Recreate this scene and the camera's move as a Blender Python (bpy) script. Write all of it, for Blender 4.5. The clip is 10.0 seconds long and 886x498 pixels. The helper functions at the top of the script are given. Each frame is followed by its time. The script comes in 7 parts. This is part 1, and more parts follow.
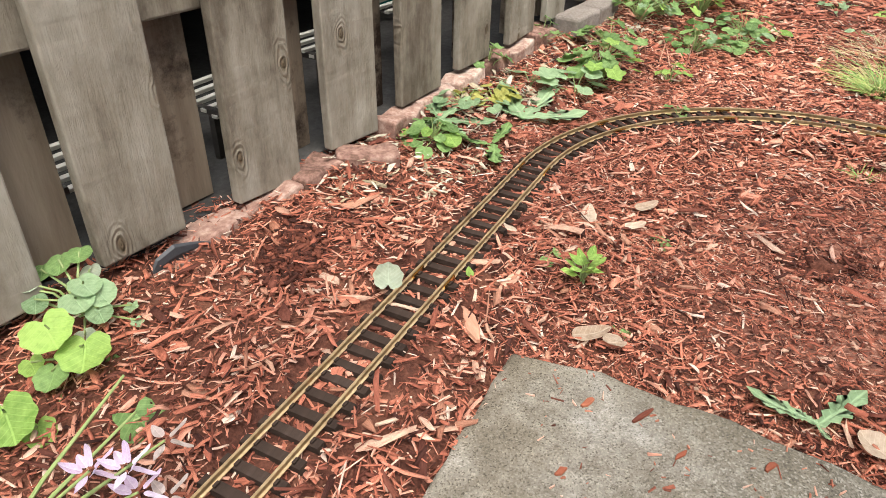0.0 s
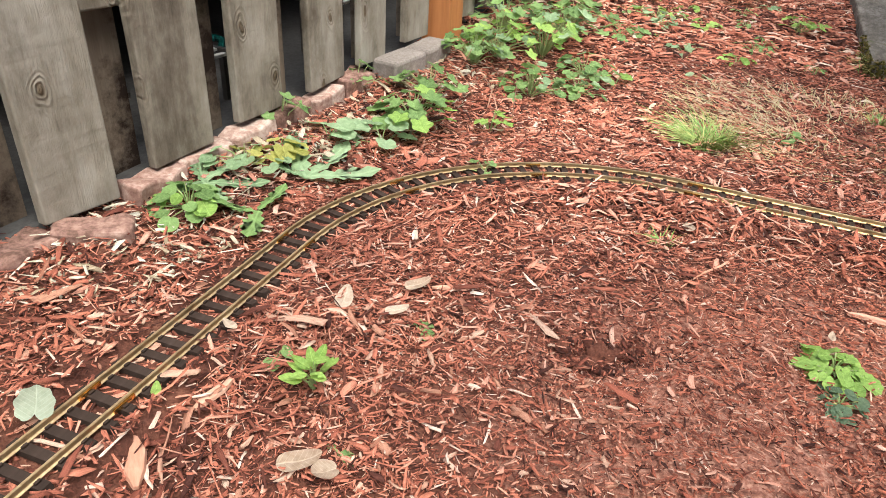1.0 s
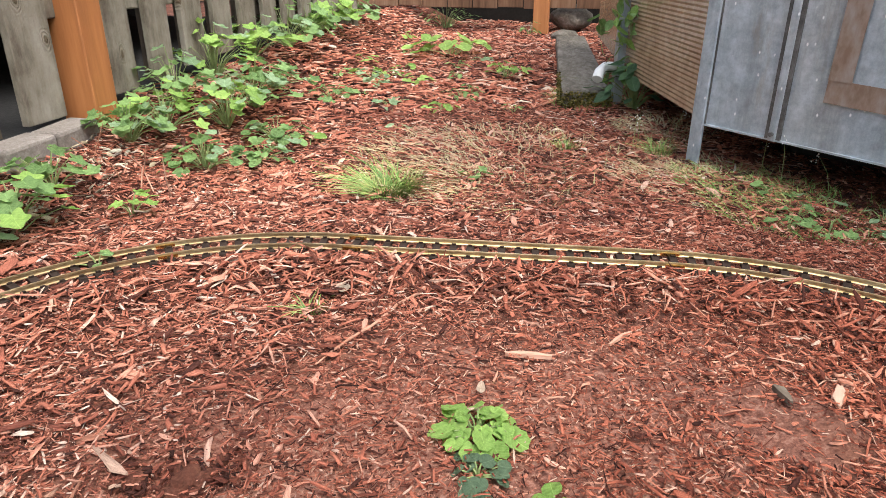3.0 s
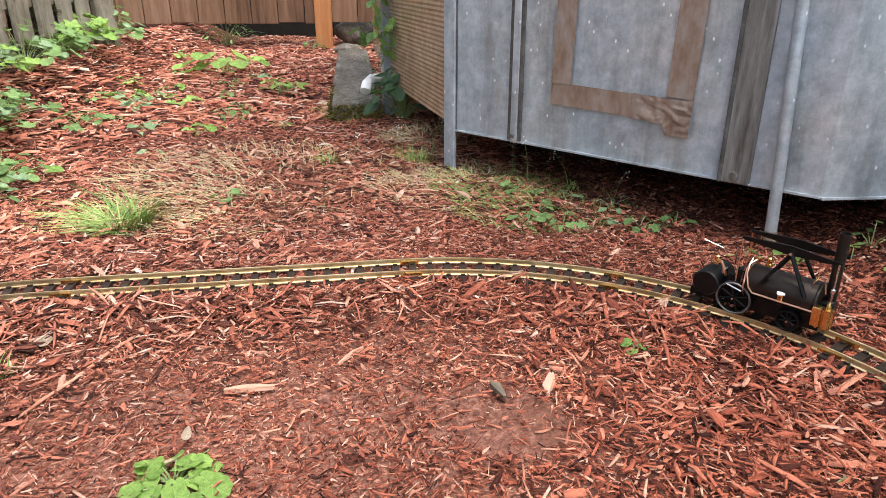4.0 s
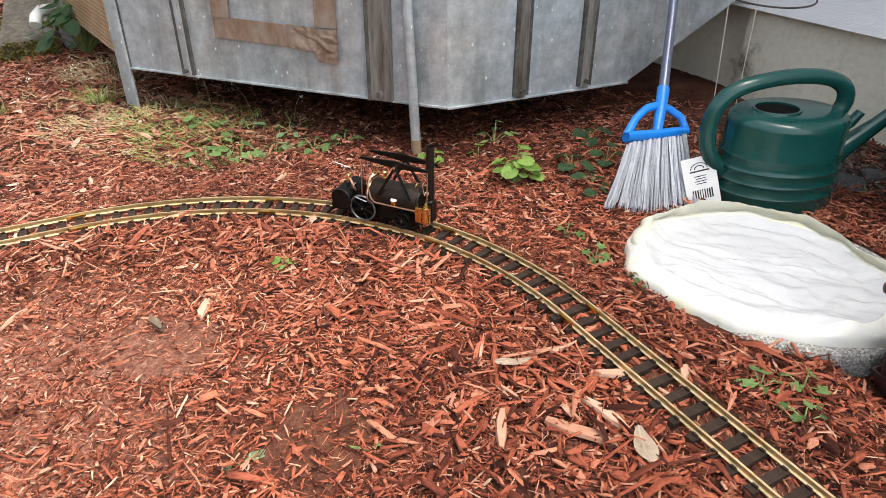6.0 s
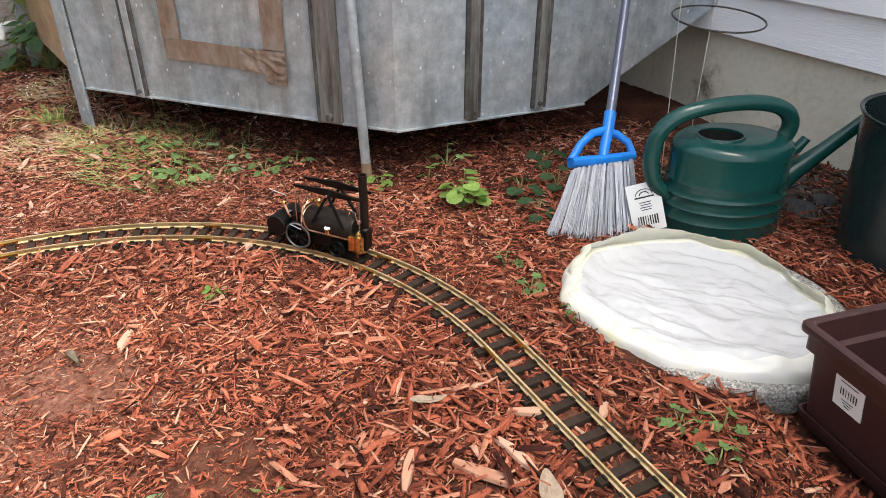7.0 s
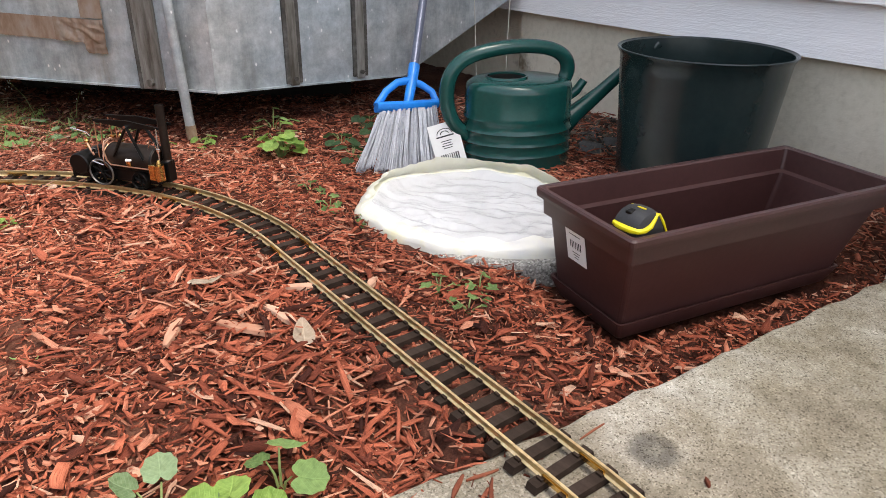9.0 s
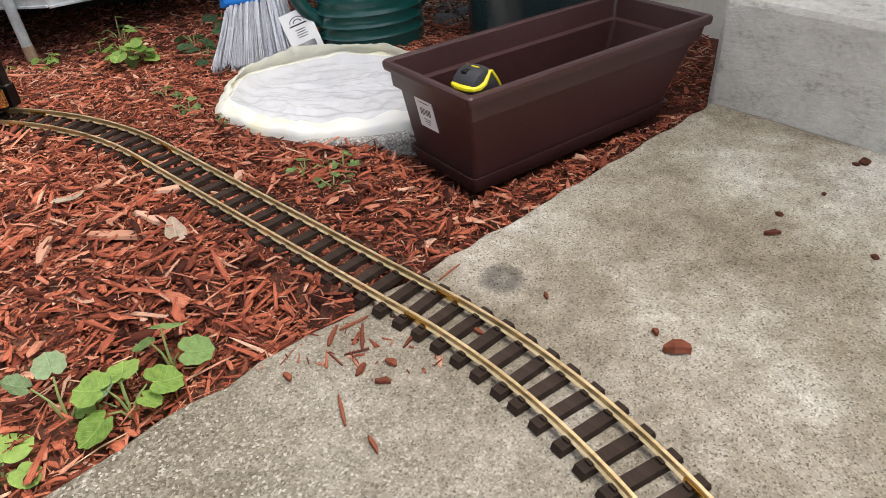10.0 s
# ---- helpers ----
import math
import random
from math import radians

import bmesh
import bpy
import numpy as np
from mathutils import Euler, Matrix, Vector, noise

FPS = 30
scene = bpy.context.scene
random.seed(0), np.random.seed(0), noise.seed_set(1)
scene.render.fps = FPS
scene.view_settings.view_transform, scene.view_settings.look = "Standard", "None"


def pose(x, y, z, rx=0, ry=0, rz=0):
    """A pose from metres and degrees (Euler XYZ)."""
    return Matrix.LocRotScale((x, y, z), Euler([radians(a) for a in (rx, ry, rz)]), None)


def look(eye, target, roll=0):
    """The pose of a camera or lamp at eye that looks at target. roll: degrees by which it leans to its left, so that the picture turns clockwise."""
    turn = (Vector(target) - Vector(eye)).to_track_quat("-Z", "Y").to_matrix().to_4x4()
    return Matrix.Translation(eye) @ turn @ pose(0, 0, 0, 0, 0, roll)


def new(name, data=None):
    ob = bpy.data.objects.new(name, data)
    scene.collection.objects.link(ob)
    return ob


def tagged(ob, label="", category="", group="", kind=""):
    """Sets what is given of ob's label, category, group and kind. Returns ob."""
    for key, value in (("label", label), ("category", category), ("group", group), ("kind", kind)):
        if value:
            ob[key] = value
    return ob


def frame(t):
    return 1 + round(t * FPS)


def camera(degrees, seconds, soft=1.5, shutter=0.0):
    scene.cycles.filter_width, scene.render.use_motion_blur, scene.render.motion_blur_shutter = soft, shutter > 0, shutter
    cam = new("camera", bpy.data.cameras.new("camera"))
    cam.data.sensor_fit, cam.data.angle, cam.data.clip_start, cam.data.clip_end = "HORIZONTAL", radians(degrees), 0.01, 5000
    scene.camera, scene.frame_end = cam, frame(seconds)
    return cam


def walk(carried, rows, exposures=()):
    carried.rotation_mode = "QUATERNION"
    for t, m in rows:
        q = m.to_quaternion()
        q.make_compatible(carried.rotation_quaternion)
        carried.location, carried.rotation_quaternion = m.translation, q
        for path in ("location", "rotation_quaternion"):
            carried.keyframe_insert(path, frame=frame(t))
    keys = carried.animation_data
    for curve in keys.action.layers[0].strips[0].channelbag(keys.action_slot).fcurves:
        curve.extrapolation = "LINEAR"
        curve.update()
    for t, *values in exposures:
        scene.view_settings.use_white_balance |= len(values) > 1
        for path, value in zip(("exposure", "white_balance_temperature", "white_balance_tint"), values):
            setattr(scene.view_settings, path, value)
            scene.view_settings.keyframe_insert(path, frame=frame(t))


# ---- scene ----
cam = camera(66.3, 10.0, soft=0.8)
PATH = [
    (0, (0.094, 0.029, 0.57), (0.022, 1.711, -0.51), 1.1),
    (0.5, (0.234, 0.126, 0.573), (0.28, 1.852, -0.437), 0.1),
    (1, (0.357, 0.205, 0.575), (0.499, 1.925, -0.436), 3.5),
    (1.5, (0.437, 0.244, 0.583), (0.628, 1.949, -0.444), 3.1),
    (2, (0.465, 0.253, 0.553), (0.765, 1.977, -0.416), 2.1),
    (2.5, (0.583, 0.311, 0.505), (1.007, 2.078, -0.332), 1.5),
    (2.7, (0.634, 0.326, 0.485), (1.142, 2.081, -0.329), 0.9),
    (3.8, (0.796, 0.294, 0.487), (1.834, 1.831, -0.262), -0.3),
    (4, (0.836, 0.283, 0.48), (1.936, 1.771, -0.278), -0.0),
    (4.5, (0.877, 0.229, 0.497), (2.119, 1.58, -0.298), 2.5),
    (5, (0.875, 0.146, 0.572), (2.219, 1.304, -0.351), 2.2),
    (5.5, (0.881, 0.095, 0.566), (2.303, 1.107, -0.411), 1.4),
    (6.8, (0.931, -0.001, 0.606), (2.375, 0.911, -0.435), -0.4),
    (7, (0.967, -0.015, 0.6), (2.422, 0.932, -0.393), 0.4),
    (7.5, (0.987, -0.106, 0.562), (2.459, 0.855, -0.391), -0.0),
    (8, (0.944, -0.197, 0.488), (2.45, 0.702, -0.473), 0.9),
    (8.5, (0.936, -0.223, 0.461), (2.534, 0.635, -0.383), 1.2),
    (9, (0.913, -0.257, 0.449), (2.554, 0.493, -0.414), 1.1),
    (9.5, (0.891, -0.293, 0.456), (2.514, 0.347, -0.522), -1.4),
    (10, (0.87, -0.338, 0.451), (2.452, 0.119, -0.684), -3.4),
]
walk(cam, [(t, look(eye, target, roll)) for t, eye, target, roll in PATH],
     [(0.0, 1.5, 6500, 8), (2.0, 1.62, 6250, 8), (2.5, 1.5, 6250, 8), (4.0, 1.6, 6250, 9), (5.5, 1.83, 6700, 7), (7.5, 1.6, 6850, 9), (9.0, 1.66, 6800, 10), (10.0, 1.52, 6800, 10)])


# ---- light ----
world = bpy.data.worlds.new("overcast")
scene.world = world
world.use_nodes = True
wn = world.node_tree
sky = wn.nodes.new("ShaderNodeTexSky")
sky.sky_type, sky.sun_disc = "NISHITA", False
sky.sun_elevation, sky.sun_rotation = radians(66), radians(162.5)
sky.air_density, sky.dust_density, sky.ozone_density = 1.0, 4.0, 0.6
wn.nodes["Background"].inputs[1].default_value = 0.15
cloud = wn.nodes.new("ShaderNodeHueSaturation")
cloud.inputs["Saturation"].default_value = 0.55
wn.links.new(sky.outputs[0], cloud.inputs["Color"])
wn.links.new(cloud.outputs[0], wn.nodes["Background"].inputs[0])
sun = new("sun", bpy.data.lights.new("sun", "SUN"))
sun.data.energy, sun.data.angle, sun.data.color = 1.5, radians(40), (1.0, 0.96, 0.9)
# bright clouds stand over the house; its added, unseen eave shades the near yard
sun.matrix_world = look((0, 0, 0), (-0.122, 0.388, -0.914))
scene.view_settings.exposure = 0.0


# ---- materials ----
def mat(name, rough=0.8, metal=0.0):
    m = bpy.data.materials.new(name)
    m.use_nodes = True
    b = m.node_tree.nodes["Principled BSDF"]
    b.inputs["Roughness"].default_value, b.inputs["Metallic"].default_value = rough, metal
    if rough >= 0.74 and not metal:
        b.inputs["Specular IOR Level"].default_value = 0.15
    return m, m.node_tree.nodes, m.node_tree.links, b


def ramp(nodes, stops):
    r = nodes.new("ShaderNodeValToRGB")
    while len(r.color_ramp.elements) < len(stops):
        r.color_ramp.elements.new(0.5)
    for e, (p, c) in zip(r.color_ramp.elements, stops):
        e.position, e.color = p, (*c, 1)
    return r


def noise_tex(nodes, links, scale, detail=6, rough=0.6, stretch=None, kind="Object"):
    c = nodes.new("ShaderNodeTexCoord")
    n = nodes.new("ShaderNodeTexNoise")
    n.inputs["Scale"].default_value, n.inputs["Detail"].default_value, n.inputs["Roughness"].default_value = scale, detail, rough
    if stretch:
        mp = nodes.new("ShaderNodeMapping")
        mp.inputs["Scale"].default_value = stretch
        links.new(c.outputs[kind], mp.inputs[0])
        links.new(mp.outputs[0], n.inputs[0])
    else:
        links.new(c.outputs[kind], n.inputs[0])
    return n


def mix(nodes, links, a, b, fac, mode="MIX"):
    m = nodes.new("ShaderNodeMix")
    m.data_type, m.blend_type = "RGBA", mode
    for sock, v in ((m.inputs[0], fac), (m.inputs[6], a), (m.inputs[7], b)):
        if isinstance(v, (int, float)):
            sock.default_value = v
        elif isinstance(v, tuple):
            sock.default_value = (*v, 1)
        else:
            links.new(v, sock)
    return m.outputs[2]


def bump(nodes, links, b, height, strength=0.3, dist=0.005):
    n = nodes.new("ShaderNodeBump")
    n.inputs["Strength"].default_value, n.inputs["Distance"].default_value = strength, dist
    links.new(height, n.inputs["Height"])
    links.new(n.outputs[0], b.inputs["Normal"])


def surface(name, stops, rough=0.8, metal=0.0, big=6.0, fine=60.0, stretch=None, relief=0.3, dist=0.004, per_piece=0.0, gloss_var=0.0, kind="Object", dirt=None, dirt_at=0.6):
    """Two scales of noise through a colour ramp, with fine relief; per_piece shifts each object's tone."""
    m, nodes, links, b = mat(name, rough, metal)
    n1 = noise_tex(nodes, links, big, 5, 0.6, stretch, kind)
    n2 = noise_tex(nodes, links, fine, 8, 0.7, stretch, kind)
    add = nodes.new("ShaderNodeMath")
    add.operation = "MULTIPLY_ADD"
    links.new(n2.outputs[0], add.inputs[0])
    add.inputs[1].default_value = 0.5
    half = nodes.new("ShaderNodeMath")
    half.operation = "MULTIPLY"
    half.inputs[1].default_value = 0.5
    links.new(n1.outputs[0], half.inputs[0])
    links.new(half.outputs[0], add.inputs[2])
    value = add.outputs[0]
    if per_piece:
        info = nodes.new("ShaderNodeObjectInfo")
        sh = nodes.new("ShaderNodeMath")
        sh.operation = "MULTIPLY_ADD"
        sh.inputs[1].default_value = per_piece
        links.new(info.outputs["Random"], sh.inputs[0])
        links.new(value, sh.inputs[2])
        off = nodes.new("ShaderNodeMath")
        off.operation = "SUBTRACT"
        off.inputs[1].default_value = per_piece / 2
        links.new(sh.outputs[0], off.inputs[0])
        value = off.outputs[0]
    r = ramp(nodes, stops)
    links.new(value, r.inputs[0])
    colour = r.outputs[0]
    if dirt:
        n3 = noise_tex(nodes, links, big * 0.6, 8, 0.75, None, kind)
        rr = ramp(nodes, [(dirt_at, (0, 0, 0)), (min(dirt_at + 0.12, 1), (1, 1, 1))])
        links.new(n3.outputs[0], rr.inputs[0])
        colour = mix(nodes, links, colour, dirt, rr.outputs[0])
    links.new(colour, b.inputs["Base Color"])
    if gloss_var:
        mr = nodes.new("ShaderNodeMapRange")
        mr.inputs[3].default_value, mr.inputs[4].default_value = max(rough - gloss_var, 0.03), min(rough + gloss_var, 1)
        links.new(n1.outputs[0], mr.inputs[0])
        links.new(mr.outputs[0], b.inputs["Roughness"])
    if relief:
        bump(nodes, links, b, n2.outputs[0], relief, dist)
    return m


def chip_material(name, stops, rough=0.75, fibre=False):
    """Each loose piece takes a tone of its own; fibre adds grain along the piece."""
    m, nodes, links, b = mat(name, rough)
    g = nodes.new("ShaderNodeNewGeometry")
    r = ramp(nodes, stops)
    links.new(g.outputs["Random Per Island"], r.inputs[0])
    if fibre:
        n = noise_tex(nodes, links, 1.0, 6, 0.75, (70, 900, 1), "UV")
        rr = ramp(nodes, [(0.34, (0.30, 0.25, 0.23)), (0.47, (0.88, 0.85, 0.83)), (0.56, (1.05, 1.02, 1.0)), (0.70, (1.55, 1.52, 1.48))])
    else:
        n = noise_tex(nodes, links, 90, 6, 0.7, None)
        rr = ramp(nodes, [(0.25, (0.55, 0.5, 0.48)), (0.75, (1.25, 1.2, 1.15))])
    n2 = noise_tex(nodes, links, 1.7, 4, 0.6, None)
    links.new(n.outputs[0], rr.inputs[0])
    c = mix(nodes, links, r.outputs[0], rr.outputs[0], 1.0, "MULTIPLY")
    r2 = ramp(nodes, [(0.35, (0.72, 0.68, 0.68)), (0.65, (1.1, 1.05, 1.0))])
    links.new(n2.outputs[0], r2.inputs[0])
    c = mix(nodes, links, c, r2.outputs[0], 1.0, "MULTIPLY")
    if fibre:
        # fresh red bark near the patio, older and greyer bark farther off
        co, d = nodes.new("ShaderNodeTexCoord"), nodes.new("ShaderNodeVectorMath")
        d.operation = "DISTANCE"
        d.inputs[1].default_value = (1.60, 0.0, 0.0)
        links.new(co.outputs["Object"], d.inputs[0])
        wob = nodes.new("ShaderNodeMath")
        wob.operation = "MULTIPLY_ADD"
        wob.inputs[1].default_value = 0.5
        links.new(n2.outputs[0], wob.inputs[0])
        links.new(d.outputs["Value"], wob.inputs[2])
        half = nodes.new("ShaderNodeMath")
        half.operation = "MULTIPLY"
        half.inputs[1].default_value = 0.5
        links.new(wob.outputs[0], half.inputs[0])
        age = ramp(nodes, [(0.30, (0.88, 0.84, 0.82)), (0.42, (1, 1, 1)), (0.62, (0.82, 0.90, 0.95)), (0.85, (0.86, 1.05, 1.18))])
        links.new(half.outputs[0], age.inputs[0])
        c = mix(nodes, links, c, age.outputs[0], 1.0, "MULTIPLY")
    links.new(c, b.inputs["Base Color"])
    bump(nodes, links, b, n.outputs[0], 0.6, 0.002)
    return m


M_SOIL = surface("bark_soil", [(0.3, (0.024, 0.010, 0.007)), (0.48, (0.086, 0.032, 0.0205)), (0.7, (0.22, 0.095, 0.058))], 0.9, big=9, fine=170, relief=0.9, dist=0.006)


def add_dry_patch(m):
    """The trodden earth inside the loop is paler and finer."""
    nodes, links = m.node_tree.nodes, m.node_tree.links
    b = nodes["Principled BSDF"]
    old = b.inputs["Base Color"].links[0].from_socket
    c = nodes.new("ShaderNodeTexCoord")
    mp = nodes.new("ShaderNodeMapping")
    mp.inputs["Location"].default_value, mp.inputs["Scale"].default_value = (-0.95 / 0.62, -0.82 / 0.36, 0), (1 / 0.62, 1 / 0.36, 0)
    links.new(c.outputs["Object"], mp.inputs[0])
    length = nodes.new("ShaderNodeVectorMath")
    length.operation = "LENGTH"
    links.new(mp.outputs[0], length.inputs[0])
    n = noise_tex(nodes, links, 9, 6, 0.7)
    add = nodes.new("ShaderNodeMath")
    add.operation = "MULTIPLY_ADD"
    add.inputs[1].default_value = 0.8
    links.new(n.outputs[0], add.inputs[0])
    links.new(length.outputs["Value"], add.inputs[2])
    r = ramp(nodes, [(0.6, (0.62, 0.62, 0.62)), (0.8, (0.42, 0.42, 0.42)), (1.0, (0, 0, 0))])
    half = nodes.new("ShaderNodeMath")
    half.operation = "MULTIPLY"
    half.inputs[1].default_value = 0.74
    links.new(add.outputs[0], half.inputs[0])
    links.new(half.outputs[0], r.inputs[0])
    fine = ramp(nodes, [(0.36, (0.10, 0.042, 0.030)), (0.5, (0.30, 0.130, 0.090)), (0.64, (0.55, 0.31, 0.225))])
    links.new(noise_tex(nodes, links, 120, 8, 0.75).outputs[0], fine.inputs[0])
    links.new(mix(nodes, links, old, fine.outputs[0], r.outputs[0]), b.inputs["Base Color"])


add_dry_patch(M_SOIL)
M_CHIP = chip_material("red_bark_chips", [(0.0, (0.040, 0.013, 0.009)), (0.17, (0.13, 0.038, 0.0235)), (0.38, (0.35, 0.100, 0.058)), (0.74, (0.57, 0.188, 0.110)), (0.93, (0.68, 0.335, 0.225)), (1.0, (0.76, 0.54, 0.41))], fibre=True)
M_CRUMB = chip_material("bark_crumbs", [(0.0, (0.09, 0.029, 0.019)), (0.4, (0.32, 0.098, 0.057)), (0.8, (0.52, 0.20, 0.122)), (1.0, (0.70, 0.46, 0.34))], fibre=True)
# damp bark and dug soil; also the bark darkened as hut shade
M_WET_AND_SHADE = chip_material("damp_and_shade_bark", [(0.0, (0.035, 0.012, 0.008)), (0.7, (0.13, 0.035, 0.02)), (1.0, (0.26, 0.08, 0.045))], fibre=True)


def speckled_concrete(name):
    """Worn concrete: clouds of tan and white, exposed sand grains, open pits, and coarse bare stone along its old edge."""
    m, nodes, links, b = mat(name, 0.9)
    c = nodes.new("ShaderNodeTexCoord")

    def grains(scale, stops):
        vo, sep, r = nodes.new("ShaderNodeTexVoronoi"), nodes.new("ShaderNodeSeparateColor"), ramp(nodes, stops)
        vo.inputs["Scale"].default_value = scale
        links.new(c.outputs["Object"], vo.inputs["Vector"])
        links.new(vo.outputs["Color"], sep.inputs[0])
        links.new(sep.outputs[0], r.inputs[0])
        return vo, r.outputs[0]

    def masked(tex, lo, hi, one=(1, 1, 1), zero=(0, 0, 0)):
        r = ramp(nodes, [(lo, zero), (hi, one)])
        links.new(tex, r.inputs[0])
        return r.outputs[0]

    def away(x, y, wobble, tex):
        d, add = nodes.new("ShaderNodeVectorMath"), nodes.new("ShaderNodeMath")
        d.operation, add.operation = "DISTANCE", "MULTIPLY_ADD"
        d.inputs[1].default_value, add.inputs[1].default_value = (x, y, 0.0), wobble
        links.new(c.outputs["Object"], d.inputs[0])
        links.new(tex, add.inputs[0])
        links.new(d.outputs["Value"], add.inputs[2])
        return add.outputs[0]

    cloud, patch = noise_tex(nodes, links, 5.5, 7, 0.68), noise_tex(nodes, links, 2.2, 6, 0.7)
    mid, fine = noise_tex(nodes, links, 28, 7, 0.72), noise_tex(nodes, links, 190, 5, 0.7)
    base = ramp(nodes, [(0.32, (0.155, 0.132, 0.099)), (0.46, (0.235, 0.208, 0.164)), (0.56, (0.30, 0.275, 0.232)), (0.68, (0.41, 0.392, 0.355))])
    links.new(cloud.outputs[0], base.inputs[0])
    col = mix(nodes, links, base.outputs[0], masked(patch.outputs[0], 0.40, 0.62, (1.06, 1.06, 1.08), (0.84, 0.83, 0.78)), 1.0, "MULTIPLY")
    col = mix(nodes, links, col, masked(mid.outputs[0], 0.34, 0.62, (1.13, 1.13, 1.12), (0.74, 0.72, 0.68)), 0.85, "MULTIPLY")
    _, sand = grains(620, [(0.0, (0.34, 0.32, 0.29)), (0.10, (0.66, 0.64, 0.60)), (0.26, (0.95, 0.94, 0.92)), (0.78, (1.05, 1.05, 1.04)), (1.0, (1.45, 1.44, 1.42))])
    col = mix(nodes, links, col, sand, 0.95, "MULTIPLY")
    # open pits
    pit = masked(fine.outputs[0], 0.33, 0.40, (1, 1, 1), (0.30, 0.27, 0.23))
    col = mix(nodes, links, col, pit, 0.9, "MULTIPLY")
    # coarse bare stone, strongest towards the weathered edge beside the bark
    vo, stone = grains(430, [(0.0, (0.042, 0.038, 0.030)), (0.25, (0.095, 0.086, 0.066)), (0.65, (0.155, 0.141, 0.110)), (0.9, (0.25, 0.234, 0.194)), (1.0, (0.42, 0.40, 0.35))])
    worn = masked(away(0.75, 0.12, 0.42, mid.outputs[0]), 0.55, 1.12, (0, 0, 0), (0.85, 0.85, 0.85))
    col = mix(nodes, links, col, stone, worn)
    # cleaner, paler cement towards the stoop
    pale = masked(away(1.95, -0.70, 0.35, patch.outputs[0]), 0.35, 1.0, (1, 1, 1), (1.42, 1.42, 1.41))
    col = mix(nodes, links, col, pale, 1.0, "MULTIPLY")
    # round dark stain
    ring = ramp(nodes, [(0.010, (0.66, 0.67, 0.68)), (0.020, (0.48, 0.49, 0.51)), (0.029, (0.5, 0.5, 0.51)), (0.037, (1, 1, 1))])
    links.new(away(1.455, -0.234, 0.016, noise_tex(nodes, links, 60, 6, 0.7).outputs[0]), ring.inputs[0])
    col = mix(nodes, links, col, ring.outputs[0], 1.0, "MULTIPLY")
    # the old corner by the track is weathered dark grey
    old = ramp(nodes, [(0.62, (0.62, 0.62, 0.63)), (1.0, (1, 1, 1))])
    links.new(away(0.30, 0.38, 0.5, cloud.outputs[0]), old.inputs[0])
    col = mix(nodes, links, col, old.outputs[0], 1.0, "MULTIPLY")
    links.new(col, b.inputs["Base Color"])
    bump(nodes, links, b, mix(nodes, links, pit, stone, worn), 0.5, 0.002)
    return m


M_CONC = speckled_concrete("worn_concrete")
M_STOOP = surface("rough_concrete", [(0.36, (0.42, 0.39, 0.33)), (0.46, (0.68, 0.64, 0.56)), (0.60, (0.82, 0.785, 0.70))], 0.92, big=14, fine=95, stretch=(1, 1, 1.7), relief=0.9, dist=0.009, dirt=(0.40, 0.375, 0.31), dirt_at=0.58)
M_STEM = surface("painted_foundation", [(0.3, (0.5200, 0.4777, 0.3760)), (0.5, (0.7000, 0.6550, 0.5405)), (0.7, (0.7900, 0.7437, 0.6298))], 0.85, big=5, fine=60, relief=0.5, dist=0.004, dirt=(0.1700, 0.1428, 0.0987), dirt_at=0.57)
M_SIDING = surface("white_siding", [(0.35, (0.77, 0.765, 0.78)), (0.65, (0.85, 0.845, 0.86))], 0.55, big=3, fine=26, stretch=(1, 1, 14), relief=0.5, dist=0.004)


